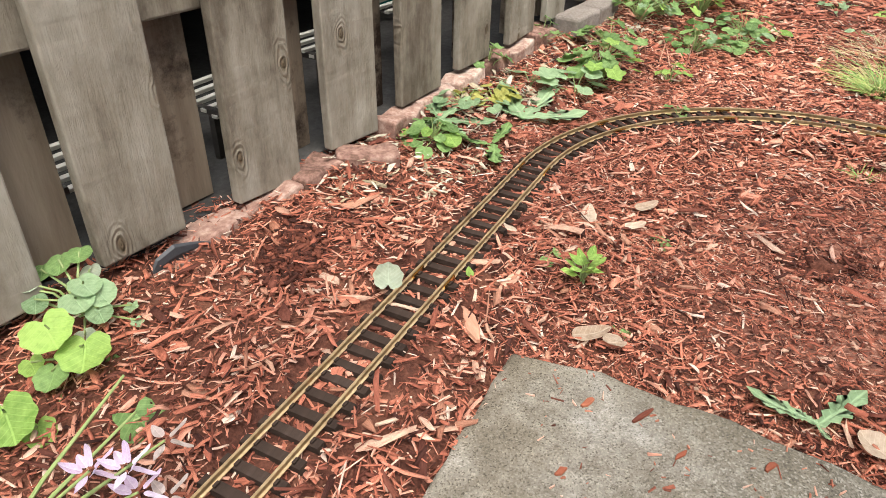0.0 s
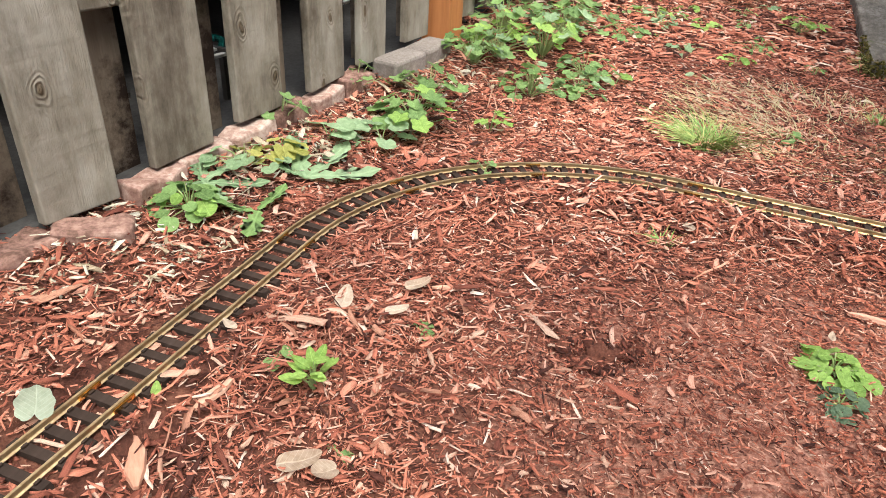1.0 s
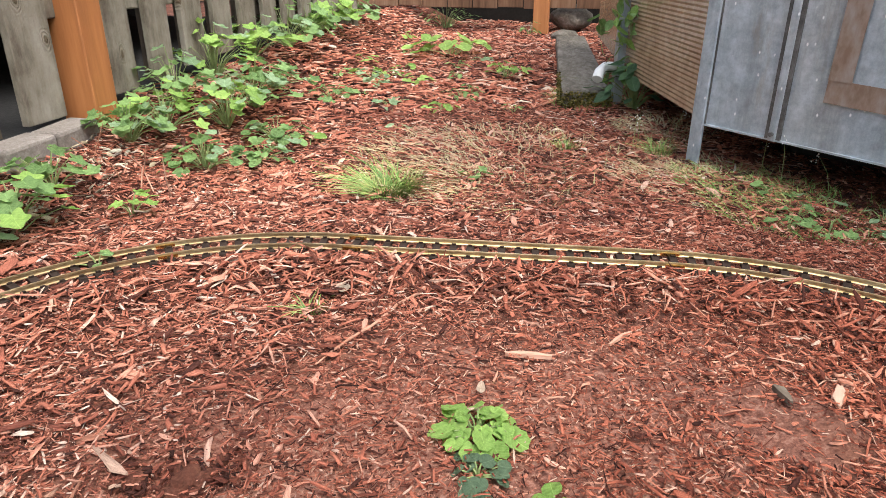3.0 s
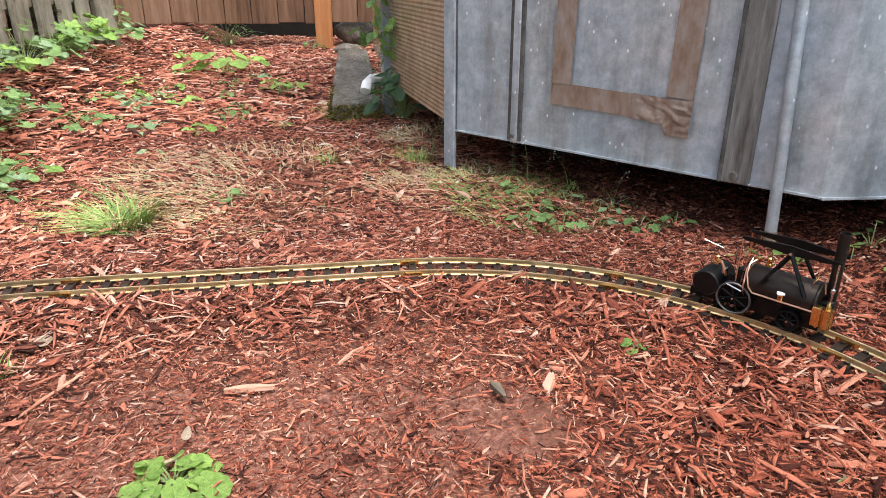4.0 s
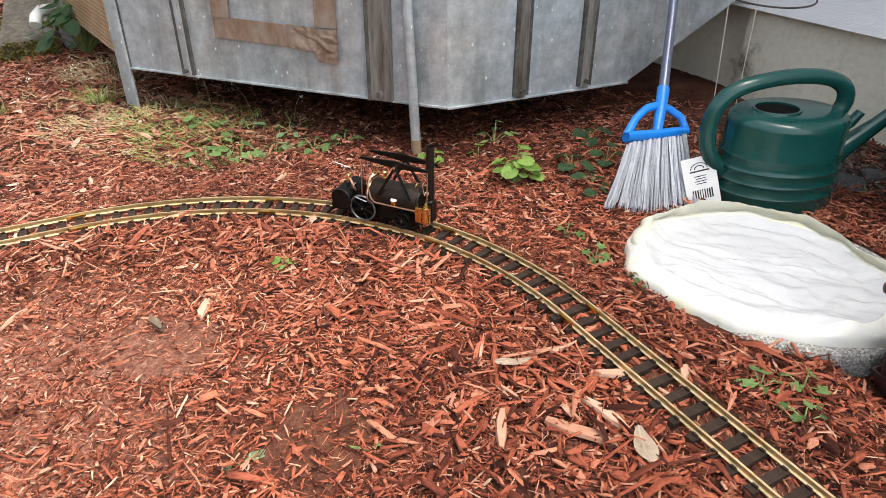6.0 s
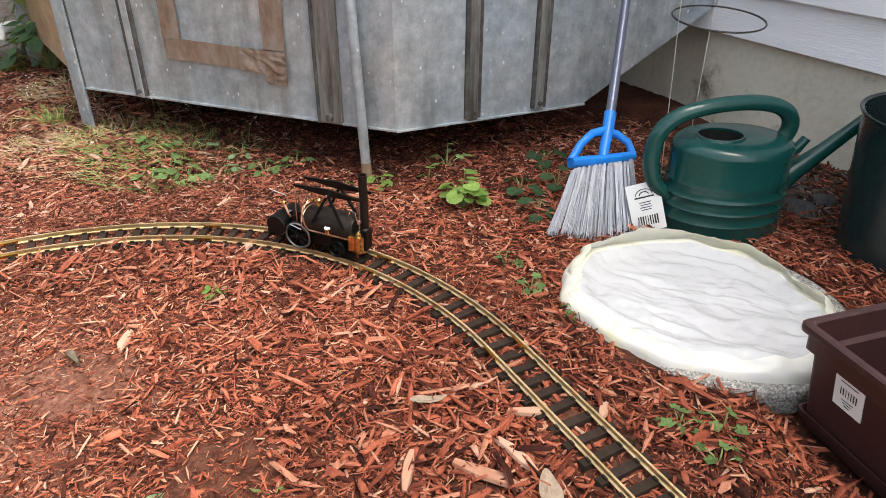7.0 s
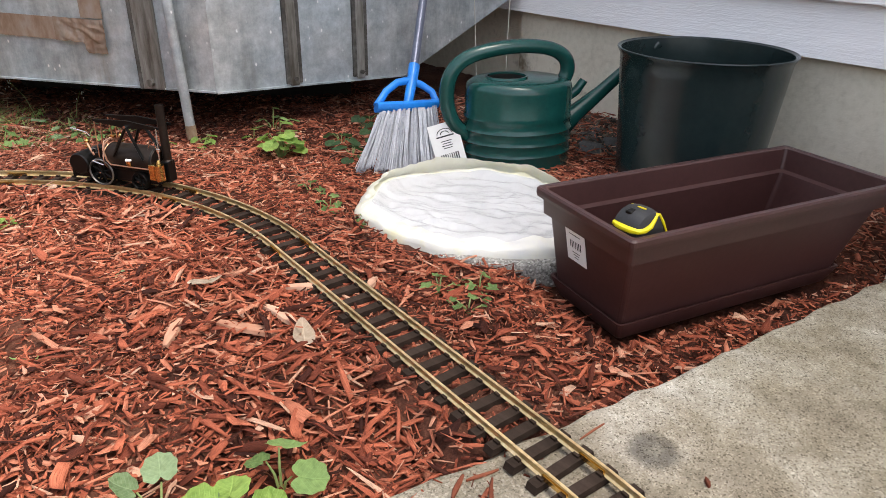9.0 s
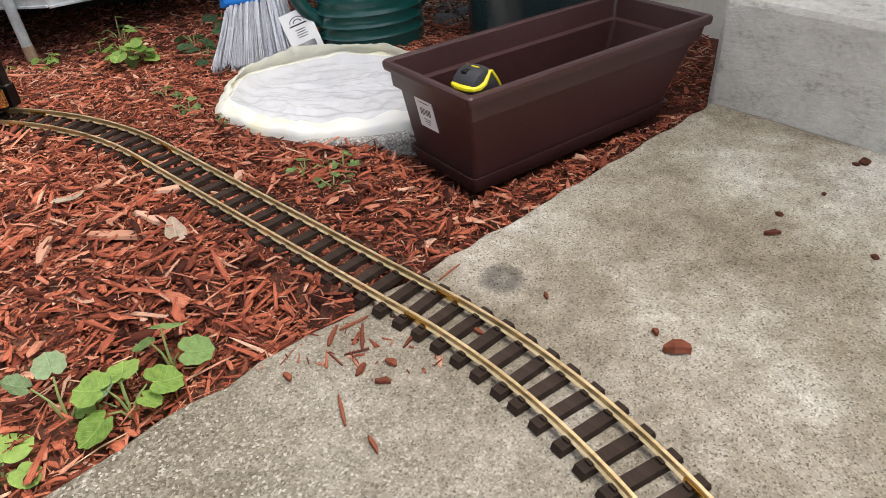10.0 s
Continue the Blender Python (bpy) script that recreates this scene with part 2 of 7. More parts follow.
def fence_wood(name, stops, per_piece):
    """Grey-tan boards: long grain, dark streaks, and ringed knots where the grain parts."""
    m, nodes, links, b = mat(name, 0.85)
    c = nodes.new("ShaderNodeTexCoord")
    sep, com = nodes.new("ShaderNodeSeparateXYZ"), nodes.new("ShaderNodeCombineXYZ")
    links.new(c.outputs["Object"], sep.inputs[0])
    links.new(sep.outputs["X"], com.inputs["X"])
    low = nodes.new("ShaderNodeMath")
    low.operation = "MULTIPLY"
    low.inputs[1].default_value = 0.55
    links.new(sep.outputs["Z"], low.inputs[0])
    links.new(low.outputs[0], com.inputs["Y"])
    vo = nodes.new("ShaderNodeTexVoronoi")
    vo.voronoi_dimensions = "2D"
    vo.inputs["Scale"].default_value = 7.0
    warp = nodes.new("ShaderNodeVectorMath")
    warp.operation = "MULTIPLY_ADD"
    links.new(noise_tex(nodes, links, 14, 3, 0.5).outputs["Color"], warp.inputs[0])
    warp.inputs[1].default_value = (0.03, 0.03, 0.0)
    links.new(com.outputs[0], warp.inputs[2])
    links.new(warp.outputs[0], vo.inputs["Vector"])
    near = nodes.new("ShaderNodeMapRange")
    near.inputs[1].default_value, near.inputs[2].default_value, near.inputs[3].default_value, near.inputs[4].default_value = 0.0, 0.19, 1.0, 0.0
    near.interpolation_type = "SMOOTHSTEP"
    links.new(vo.outputs["Distance"], near.inputs[0])
    grain = noise_tex(nodes, links, 48, 8, 0.75, (1, 1, 0.07))
    streak = noise_tex(nodes, links, 13, 6, 0.65, (1, 1, 0.22))
    wash = noise_tex(nodes, links, 8, 7, 0.7, (1, 1, 0.55))
    rings = nodes.new("ShaderNodeMath")
    rings.operation = "SINE"
    k = nodes.new("ShaderNodeMath")
    k.operation = "MULTIPLY"
    k.inputs[1].default_value = 150
    links.new(vo.outputs["Distance"], k.inputs[0])
    links.new(k.outputs[0], rings.inputs[0])
    val = nodes.new("ShaderNodeMath")
    val.operation = "MULTIPLY_ADD"
    val.inputs[1].default_value = 0.5
    blot = noise_tex(nodes, links, 17, 7, 0.7, (1, 1, 0.6))
    soft_grain = nodes.new("ShaderNodeMix")
    soft_grain.inputs[0].default_value = 0.72
    links.new(grain.outputs[0], soft_grain.inputs[2])
    links.new(blot.outputs[0], soft_grain.inputs[3])
    links.new(soft_grain.outputs[0], val.inputs[0])
    h = nodes.new("ShaderNodeMath")
    h.operation = "MULTIPLY"
    h.inputs[1].default_value = 0.5
    links.new(streak.outputs[0], h.inputs[0])
    links.new(h.outputs[0], val.inputs[2])
    info = nodes.new("ShaderNodeObjectInfo")
    sh = nodes.new("ShaderNodeMath")
    sh.operation = "MULTIPLY_ADD"
    sh.inputs[1].default_value = per_piece
    links.new(info.outputs["Random"], sh.inputs[0])
    links.new(val.outputs[0], sh.inputs[2])
    r = ramp(nodes, stops)
    links.new(sh.outputs[0], r.inputs[0])
    rr = ramp(nodes, [(0.0, (0.74, 0.70, 0.65)), (1.0, (1.06, 1.05, 1.04))])
    links.new(rings.outputs[0], rr.inputs[0])
    f = nodes.new("ShaderNodeMath")
    f.operation = "MULTIPLY"
    f.inputs[1].default_value = 0.75
    links.new(near.outputs[0], f.inputs[0])
    col = mix(nodes, links, r.outputs[0], rr.outputs[0], f.outputs[0], "MULTIPLY")
    core = ramp(nodes, [(0.02, (0.50, 0.43, 0.35)), (0.06, (1, 1, 1))])
    links.new(vo.outputs["Distance"], core.inputs[0])
    col = mix(nodes, links, col, core.outputs[0], 1.0, "MULTIPLY")
    w = ramp(nodes, [(0.34, (0.52, 0.49, 0.45)), (0.46, (0.90, 0.89, 0.87)), (0.56, (1.0, 1.0, 0.99)), (0.68, (1.22, 1.22, 1.22))])
    links.new(wash.outputs[0], w.inputs[0])
    col = mix(nodes, links, col, w.outputs[0], 0.9, "MULTIPLY")
    links.new(col, b.inputs["Base Color"])
    saw = noise_tex(nodes, links, 55, 3, 0.5, (0.10, 1, 1.2))
    rough_face = nodes.new("ShaderNodeMath")
    rough_face.operation = "MULTIPLY_ADD"
    rough_face.inputs[1].default_value = 0.4
    links.new(saw.outputs[0], rough_face.inputs[0])
    links.new(grain.outputs[0], rough_face.inputs[2])
    raised, swell = nodes.new("ShaderNodeMath"), nodes.new("ShaderNodeMath")
    raised.operation, swell.operation = "MULTIPLY", "MULTIPLY_ADD"
    links.new(rings.outputs[0], raised.inputs[0])
    links.new(near.outputs[0], raised.inputs[1])
    swell.inputs[1].default_value = 0.22
    links.new(raised.outputs[0], swell.inputs[0])
    links.new(rough_face.outputs[0], swell.inputs[2])
    bump(nodes, links, b, swell.outputs[0], 0.8, 0.006)
    return m


M_FENCE = fence_wood("weathered_fence_wood", [(0.36, (0.052, 0.041, 0.030)), (0.46, (0.133, 0.112, 0.085)), (0.55, (0.225, 0.200, 0.158)), (0.68, (0.310, 0.287, 0.242))], 0.10)
# back boards: brown rotten stains, and shade mixed into the wood tones
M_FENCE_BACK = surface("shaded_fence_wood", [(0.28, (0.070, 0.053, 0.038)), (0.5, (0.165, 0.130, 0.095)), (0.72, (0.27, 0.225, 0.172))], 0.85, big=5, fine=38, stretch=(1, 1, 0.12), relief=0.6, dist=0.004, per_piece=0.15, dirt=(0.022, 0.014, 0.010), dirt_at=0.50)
M_CEDAR = surface("orange_stained_cedar", [(0.3, (0.20, 0.07, 0.02)), (0.5, (0.38, 0.145, 0.045)), (0.7, (0.5, 0.22, 0.08))], 0.6, big=5, fine=40, stretch=(1, 1, 0.08), relief=0.4, dist=0.003, per_piece=0.1)
M_CEDAR_OLD = surface("faded_cedar", [(0.3, (0.085, 0.045, 0.026)), (0.5, (0.20, 0.115, 0.068)), (0.7, (0.31, 0.20, 0.13))], 0.75, big=5, fine=40, stretch=(1, 1, 0.08), relief=0.4, dist=0.003, per_piece=0.2)
# near-black colour that stands in for shade in gaps and hollows
M_SHADE = surface("shade_stand_in", [(0.3, (0.012, 0.011, 0.010)), (0.7, (0.03, 0.028, 0.026))], 0.95, relief=0.2)
M_BRICK = surface("old_red_brick", [(0.3, (0.10, 0.055, 0.040)), (0.45, (0.23, 0.135, 0.105)), (0.56, (0.32, 0.22, 0.175)), (0.68, (0.45, 0.36, 0.30))], 0.9, big=22, fine=90, relief=0.6, dist=0.004, per_piece=0.25)
M_BLOCK = surface("grey_paver", [(0.3, (0.10, 0.085, 0.072)), (0.5, (0.19, 0.165, 0.143)), (0.7, (0.31, 0.28, 0.25))], 0.92, big=10, fine=150, relief=0.6, dist=0.003)


def galvanized(name):
    m, nodes, links, b = mat(name, 0.45, 0.35)
    c = nodes.new("ShaderNodeTexCoord")
    mott, streak = noise_tex(nodes, links, 26, 8, 0.75), noise_tex(nodes, links, 14, 6, 0.7, (1, 1, 0.12))
    cloud = noise_tex(nodes, links, 3.5, 5, 0.6)
    base = ramp(nodes, [(0.30, (0.27, 0.29, 0.305)), (0.5, (0.41, 0.435, 0.455)), (0.70, (0.58, 0.605, 0.625))])
    links.new(mott.outputs[0], base.inputs[0])
    st = ramp(nodes, [(0.32, (0.62, 0.62, 0.60)), (0.5, (1.0, 1.0, 1.0)), (0.7, (1.2, 1.2, 1.2))])
    links.new(streak.outputs[0], st.inputs[0])
    col = mix(nodes, links, base.outputs[0], st.outputs[0], 0.8, "MULTIPLY")
    cl = ramp(nodes, [(0.35, (0.86, 0.95, 1.0)), (0.65, (1.06, 1.03, 0.98))])
    links.new(cloud.outputs[0], cl.inputs[0])
    col = mix(nodes, links, col, cl.outputs[0], 1.0, "MULTIPLY")
    # tan run marks
    run = noise_tex(nodes, links, 5, 7, 0.7, (1, 1, 0.25))
    rm = ramp(nodes, [(0.60, (0, 0, 0)), (0.74, (1, 1, 1))])
    links.new(run.outputs[0], rm.inputs[0])
    col = mix(nodes, links, col, (0.27, 0.235, 0.175), rm.outputs[0])
    # pale splashes
    vo = nodes.new("ShaderNodeTexVoronoi")
    vo.inputs["Scale"].default_value = 46
    vo.inputs["Randomness"].default_value = 1.0
    mp = nodes.new("ShaderNodeMapping")
    mp.inputs["Scale"].default_value = (1, 1, 0.6)
    links.new(c.outputs["Object"], mp.inputs[0])
    links.new(mp.outputs[0], vo.inputs["Vector"])
    dot = ramp(nodes, [(0.06, (1, 1, 1)), (0.13, (0, 0, 0))])
    links.new(vo.outputs["Distance"], dot.inputs[0])
    some = ramp(nodes, [(0.32, (0, 0, 0)), (0.44, (1, 1, 1))])
    links.new(noise_tex(nodes, links, 60, 2, 0.5).outputs[0], some.inputs[0])
    dots = mix(nodes, links, dot.outputs[0], some.outputs[0], 1.0, "MULTIPLY")
    col = mix(nodes, links, col, (0.82, 0.83, 0.82), dots)
    links.new(col, b.inputs["Base Color"])
    mr = nodes.new("ShaderNodeMapRange")
    mr.inputs[3].default_value, mr.inputs[4].default_value = 0.3, 0.62
    links.new(mott.outputs[0], mr.inputs[0])
    links.new(mr.outputs[0], b.inputs["Roughness"])
    bump(nodes, links, b, cloud.outputs[0], 0.25, 0.02)
    return m


M_GALV = galvanized("galvanized_steel")
M_RUST = surface("rusty_steel", [(0.3, (0.16, 0.10, 0.06)), (0.5, (0.28, 0.19, 0.12)), (0.7, (0.38, 0.30, 0.22))], 0.8, 0.1, big=20, fine=120, relief=0.3)
M_SEAM = surface("dark_stained_seam", [(0.36, (0.035, 0.032, 0.028)), (0.5, (0.08, 0.075, 0.068)), (0.66, (0.17, 0.165, 0.155))], 0.7, 0.2, big=14, fine=60, relief=0.3)
M_RIB = surface("stained_steel_rib", [(0.36, (0.075, 0.066, 0.053)), (0.47, (0.19, 0.182, 0.164)), (0.58, (0.32, 0.318, 0.305)), (0.7, (0.44, 0.44, 0.43))], 0.5, 0.3, big=16, fine=60, stretch=(1, 1, 0.12), relief=0.2)


def crinkled_tape(name, rough, crease):
    """Glossy brown film; its creases catch the light."""
    m, nodes, links, b = mat(name, rough)
    n = noise_tex(nodes, links, 15, 3, 0.5)
    fine = noise_tex(nodes, links, 48, 5, 0.6, (1, 1, 0.5))
    r = ramp(nodes, [(0.34, (0.185, 0.120, 0.085)), (0.5, (0.245, 0.180, 0.138)), (0.70, (0.295, 0.25, 0.22))])
    links.new(fine.outputs[0], r.inputs[0])
    links.new(r.outputs[0], b.inputs["Base Color"])
    ridge = nodes.new("ShaderNodeMath")
    ridge.operation = "PINGPONG"
    ridge.inputs[1].default_value = 0.16
    links.new(n.outputs[0], ridge.inputs[0])
    bump(nodes, links, b, ridge.outputs[0], crease, 0.03)
    return m


M_TAPE = crinkled_tape("brown_packing_tape", 0.3, 0.12)
M_TAPE_LOOSE = crinkled_tape("loose_packing_tape", 0.10, 0.0)
M_POLY = surface("brown_ribbed_panel", [(0.3, (0.23, 0.145, 0.085)), (0.5, (0.36, 0.25, 0.155)), (0.7, (0.50, 0.39, 0.27))], 0.20, big=4, fine=30, relief=0.3)
M_TIE = surface("black_brown_plastic", [(0.3, (0.0165, 0.0105, 0.0075)), (0.55, (0.0315, 0.0203, 0.0150)), (0.75, (0.0562, 0.0390, 0.0315))], 0.76, big=30, fine=200, stretch=(0.25, 1, 1), relief=0.35, dist=0.001, per_piece=0.1)
M_BRASS = surface("track_brass", [(0.3, (0.46, 0.33, 0.15)), (0.5, (0.76, 0.58, 0.31)), (0.7, (0.92, 0.79, 0.52))], 0.42, 0.85, big=18, fine=160, relief=0.1, dist=0.0005, gloss_var=0.12)
M_BRASS_OLD = surface("tarnished_brass", [(0.3, (0.22, 0.15, 0.075)), (0.5, (0.40, 0.29, 0.155)), (0.7, (0.58, 0.46, 0.27))], 0.5, 0.75, big=18, fine=160, relief=0.1, dist=0.0005, gloss_var=0.12)
M_BRASS_RAW = surface("polished_brass", [(0.3, (0.60, 0.38, 0.11)), (0.7, (0.80, 0.57, 0.24))], 0.25, 1.0, big=40, fine=300, relief=0.05, dist=0.0005)
M_COPPER = surface("copper_pipe", [(0.3, (0.62, 0.30, 0.18)), (0.7, (0.85, 0.55, 0.4))], 0.28, 1.0, big=40, fine=300, relief=0.05)
M_SILVER = surface("bright_steel", [(0.3, (0.55, 0.54, 0.52)), (0.7, (0.8, 0.79, 0.77))], 0.25, 1.0, big=40, fine=300, relief=0.05)
M_BLACK = surface("black_enamel", [(0.3, (0.002, 0.002, 0.002)), (0.7, (0.006, 0.0058, 0.0055))], 0.36, 0.0, big=30, fine=250, relief=0.12, dist=0.0005)
M_BOILER = surface("smoky_boiler_steel", [(0.3, (0.014, 0.010, 0.008)), (0.7, (0.036, 0.026, 0.021))], 0.42, 0.5, big=25, fine=250, relief=0.12, dist=0.0005)
for m in (M_BLACK, M_BOILER):
    m.node_tree.nodes["Principled BSDF"].inputs["Specular IOR Level"].default_value = 0.22
M_GREEN = surface("green_can_plastic", [(0.3, (0.004, 0.045, 0.040)), (0.7, (0.009, 0.072, 0.063))], 0.19, big=9, fine=120, relief=0.06, dist=0.001, gloss_var=0.08)
M_POT = surface("black_pot_plastic", [(0.3, (0.008, 0.016, 0.017)), (0.7, (0.018, 0.030, 0.030))], 0.20, big=4, fine=60, relief=0.05, dist=0.001, gloss_var=0.08)
M_PLANTER = surface("brown_planter_plastic", [(0.3, (0.038, 0.0145, 0.0135)), (0.6, (0.064, 0.026, 0.024)), (0.8, (0.100, 0.054, 0.049))], 0.38, big=6, fine=110, relief=0.1, dist=0.001, gloss_var=0.1)
M_BLUE = surface("blue_plastic", [(0.3, (0.004, 0.17, 0.62)), (0.7, (0.012, 0.25, 0.78))], 0.35, big=20, fine=200, relief=0.03)
M_POLE = surface("grey_blue_pole", [(0.3, (0.10, 0.115, 0.165)), (0.7, (0.17, 0.185, 0.245))], 0.3, 0.5, big=20, fine=200, relief=0.03)
M_BRISTLE = surface("grey_bristles", [(0.3, (0.26, 0.27, 0.30)), (0.7, (0.55, 0.56, 0.60))], 0.5, big=30, fine=200, relief=0.05, per_piece=0.3)
M_BAG = surface("white_plastic_film", [(0.3, (0.50, 0.503, 0.506)), (0.7, (0.62, 0.622, 0.625))], 0.25, big=12, fine=34, relief=0.9, dist=0.003)


def pebbled(name):
    """Exposed pebbles set in grey cement."""
    m, nodes, links, b = mat(name, 0.85)
    c = nodes.new("ShaderNodeTexCoord")
    vo = nodes.new("ShaderNodeTexVoronoi")
    vo.inputs["Scale"].default_value = 330
    links.new(c.outputs["Object"], vo.inputs["Vector"])
    sep = nodes.new("ShaderNodeSeparateColor")
    links.new(vo.outputs["Color"], sep.inputs[0])
    tone = ramp(nodes, [(0.0, (0.20, 0.19, 0.18)), (0.35, (0.34, 0.325, 0.30)), (0.7, (0.46, 0.44, 0.41)), (1.0, (0.62, 0.60, 0.56))])
    links.new(sep.outputs[0], tone.inputs[0])
    gap = ramp(nodes, [(0.35, (1, 1, 1)), (0.70, (0.78, 0.77, 0.75))])
    links.new(vo.outputs["Distance"], gap.inputs[0])
    stain = ramp(nodes, [(0.35, (0.75, 0.74, 0.72)), (0.65, (1.1, 1.1, 1.1))])
    links.new(noise_tex(nodes, links, 12, 5, 0.6).outputs[0], stain.inputs[0])
    col = mix(nodes, links, tone.outputs[0], gap.outputs[0], 1.0, "MULTIPLY")
    links.new(mix(nodes, links, col, stain.outputs[0], 1.0, "MULTIPLY"), b.inputs["Base Color"])
    bump(nodes, links, b, gap.outputs[0], 0.7, 0.003)
    return m


M_AGG = pebbled("pebbled_paver")
M_PAPER = surface("paper_label", [(0.3, (0.78, 0.78, 0.76)), (0.7, (0.86, 0.86, 0.85))], 0.6, big=8, fine=80, relief=0.05)
M_INK = surface("black_ink", [(0.3, (0.02, 0.02, 0.02)), (0.7, (0.04, 0.04, 0.04))], 0.6, relief=0)
M_YELLOW = surface("yellow_rubber", [(0.3, (0.72, 0.58, 0.0)), (0.7, (0.85, 0.72, 0.02))], 0.45, relief=0.05)
M_RUBBER = surface("dark_rubber", [(0.3, (0.014, 0.015, 0.018)), (0.7, (0.035, 0.036, 0.04))], 0.6, fine=300, relief=0.2, dist=0.001)
M_PVC = surface("white_pvc", [(0.3, (0.75, 0.75, 0.72)), (0.7, (0.85, 0.85, 0.83))], 0.35, relief=0.03)
M_MOSS = surface("mossy_concrete", [(0.34, (0.055, 0.048, 0.037)), (0.5, (0.15, 0.132, 0.108)), (0.66, (0.29, 0.265, 0.23))], 0.95, big=9, fine=60, stretch=(0.35, 1, 1), relief=1.0, dist=0.01, dirt=(0.10, 0.11, 0.03), dirt_at=0.6)
M_WIRE = surface("dark_wire", [(0.3, (0.04, 0.036, 0.032)), (0.7, (0.10, 0.09, 0.08))], 0.5, 0.6, relief=0.1)
M_STRING = surface("pale_string", [(0.3, (0.5, 0.48, 0.42)), (0.7, (0.68, 0.66, 0.6))], 0.8, relief=0.1)


# ---- building helpers ----
class Shape:
    """Collects vertices and faces of one mesh."""

    def __init__(self):
        self.v, self.f = [], []

    def add(self, verts, faces, m=None):
        k = len(self.v)
        self.v += [tuple(m @ Vector(p)) if m is not None else tuple(p) for p in verts]
        self.f += [tuple(k + i for i in f) for f in faces]
        return self

    def box(self, size, centre=(0, 0, 0), m=None, top=1.0):
        x, y, z = (s / 2 for s in size)
        cx, cy, cz = centre
        v = [(cx + a * x * (top if c > 0 else 1), cy + b * y * (top if c > 0 else 1), cz + c * z) for c in (-1, 1) for a, b in ((-1, -1), (1, -1), (1, 1), (-1, 1))]
        return self.add(v, [(3, 2, 1, 0), (4, 5, 6, 7), (0, 1, 5, 4), (1, 2, 6, 5), (2, 3, 7, 6), (3, 0, 4, 7)], m)

    def tube(self, path, radii, n=10, cap=True, flat=1.0, m=None):
        """A round bar along a path; flat squeezes it sideways."""
        path = [Vector(p) for p in path]
        if isinstance(radii, (int, float)):
            radii = [radii] * len(path)
        verts, faces, up = [], [], None
        for i, p in enumerate(path):
            d = (path[min(i + 1, len(path) - 1)] - path[max(i - 1, 0)]).normalized()
            if up is None:
                up = Vector((0, 0, 1)) if abs(d.z) < 0.9 else Vector((1, 0, 0))
            side = d.cross(up).normalized()
            up = side.cross(d).normalized()
            for k in range(n):
                a = 2 * math.pi * k / n
                verts.append(p + side * math.cos(a) * radii[i] * flat + up * math.sin(a) * radii[i])
        for i in range(len(path) - 1):
            for k in range(n):
                a, b = i * n + k, i * n + (k + 1) % n
                faces.append((a, b, b + n, a + n))
        if cap:
            faces += [tuple(reversed(range(n))), tuple(range((len(path) - 1) * n, len(path) * n))]
        return self.add(verts, faces, m)

    def lathe(self, profile, n=32, m=None, sx=1.0, sy=1.0, cap=(True, True)):
        verts, faces = [], []
        for r, z in profile:
            verts += [(r * sx * math.cos(2 * math.pi * k / n), r * sy * math.sin(2 * math.pi * k / n), z) for k in range(n)]
        for i in range(len(profile) - 1):
            for k in range(n):
                a, b = i * n + k, i * n + (k + 1) % n
                faces.append((a, b, b + n, a + n))
        if cap[0]:
            faces.append(tuple(reversed(range(n))))
        if cap[1]:
            faces.append(tuple(range((len(profile) - 1) * n, len(profile) * n)))
        return self.add(verts, faces, m)

    def torus(self, r, t, n=32, k=8, m=None):
        path = [(r * math.cos(2 * math.pi * i / n), r * math.sin(2 * math.pi * i / n), 0) for i in range(n)]
        verts, faces = [], []
        for i in range(n):
            a = 2 * math.pi * i / n
            for j in range(k):
                b = 2 * math.pi * j / k
                q = r + t * math.cos(b)
                verts.append((q * math.cos(a), q * math.sin(a), t * math.sin(b)))
        for i in range(n):
            for j in range(k):
                faces.append((i * k + j, ((i + 1) % n) * k + j, ((i + 1) % n) * k + (j + 1) % k, i * k + (j + 1) % k))
        return self.add(verts, faces, m)

    def prism(self, outline, z0, z1, m=None):
        n = len(outline)
        v = [(x, y, z0) for x, y in outline] + [(x, y, z1) for x, y in outline]
        f = [tuple(reversed(range(n))), tuple(range(n, 2 * n))] + [(i, (i + 1) % n, n + (i + 1) % n, n + i) for i in range(n)]
        return self.add(v, f, m)

    def mesh(self, name, smooth=False):
        me = bpy.data.meshes.new(name)
        me.from_pydata(self.v, [], self.f)
        me.update()
        if smooth:
            me.polygons.foreach_set("use_smooth", [True] * len(me.polygons))
            me.set_sharp_from_angle(angle=radians(40))
        return me


def thing(name, at, label, category, group="", kind=""):
    """An Empty at a thing's base, under which its parts hang."""
    ob = new(name)
    ob.empty_display_size = 0.02
    ob.matrix_world = at if isinstance(at, Matrix) else Matrix.Translation(at)
    return tagged(ob, label, category, group, kind)


def part(name, shape, material, parent=None, label="", smooth=False, bevel=0.0, m=None):
    me = shape if isinstance(shape, bpy.types.Mesh) else shape.mesh(name, smooth)
    if material and not me.materials:
        me.materials.append(material)
    ob = new(name, me)
    if parent:
        ob.parent = parent
    if m is not None:
        ob.matrix_basis = m
    if bevel:
        b = ob.modifiers.new("edge", "BEVEL")
        b.width, b.segments, b.limit_method, b.angle_limit = bevel, 2, "ANGLE", radians(50)
    return tagged(ob, label)


def flat_dir(deg):
    return Vector((math.cos(radians(deg)), math.sin(radians(deg)), 0))


def frame_at(x, y, z, deg):
    """A local frame whose x axis points along a compass heading in the plan."""
    return pose(x, y, z, 0, 0, deg)


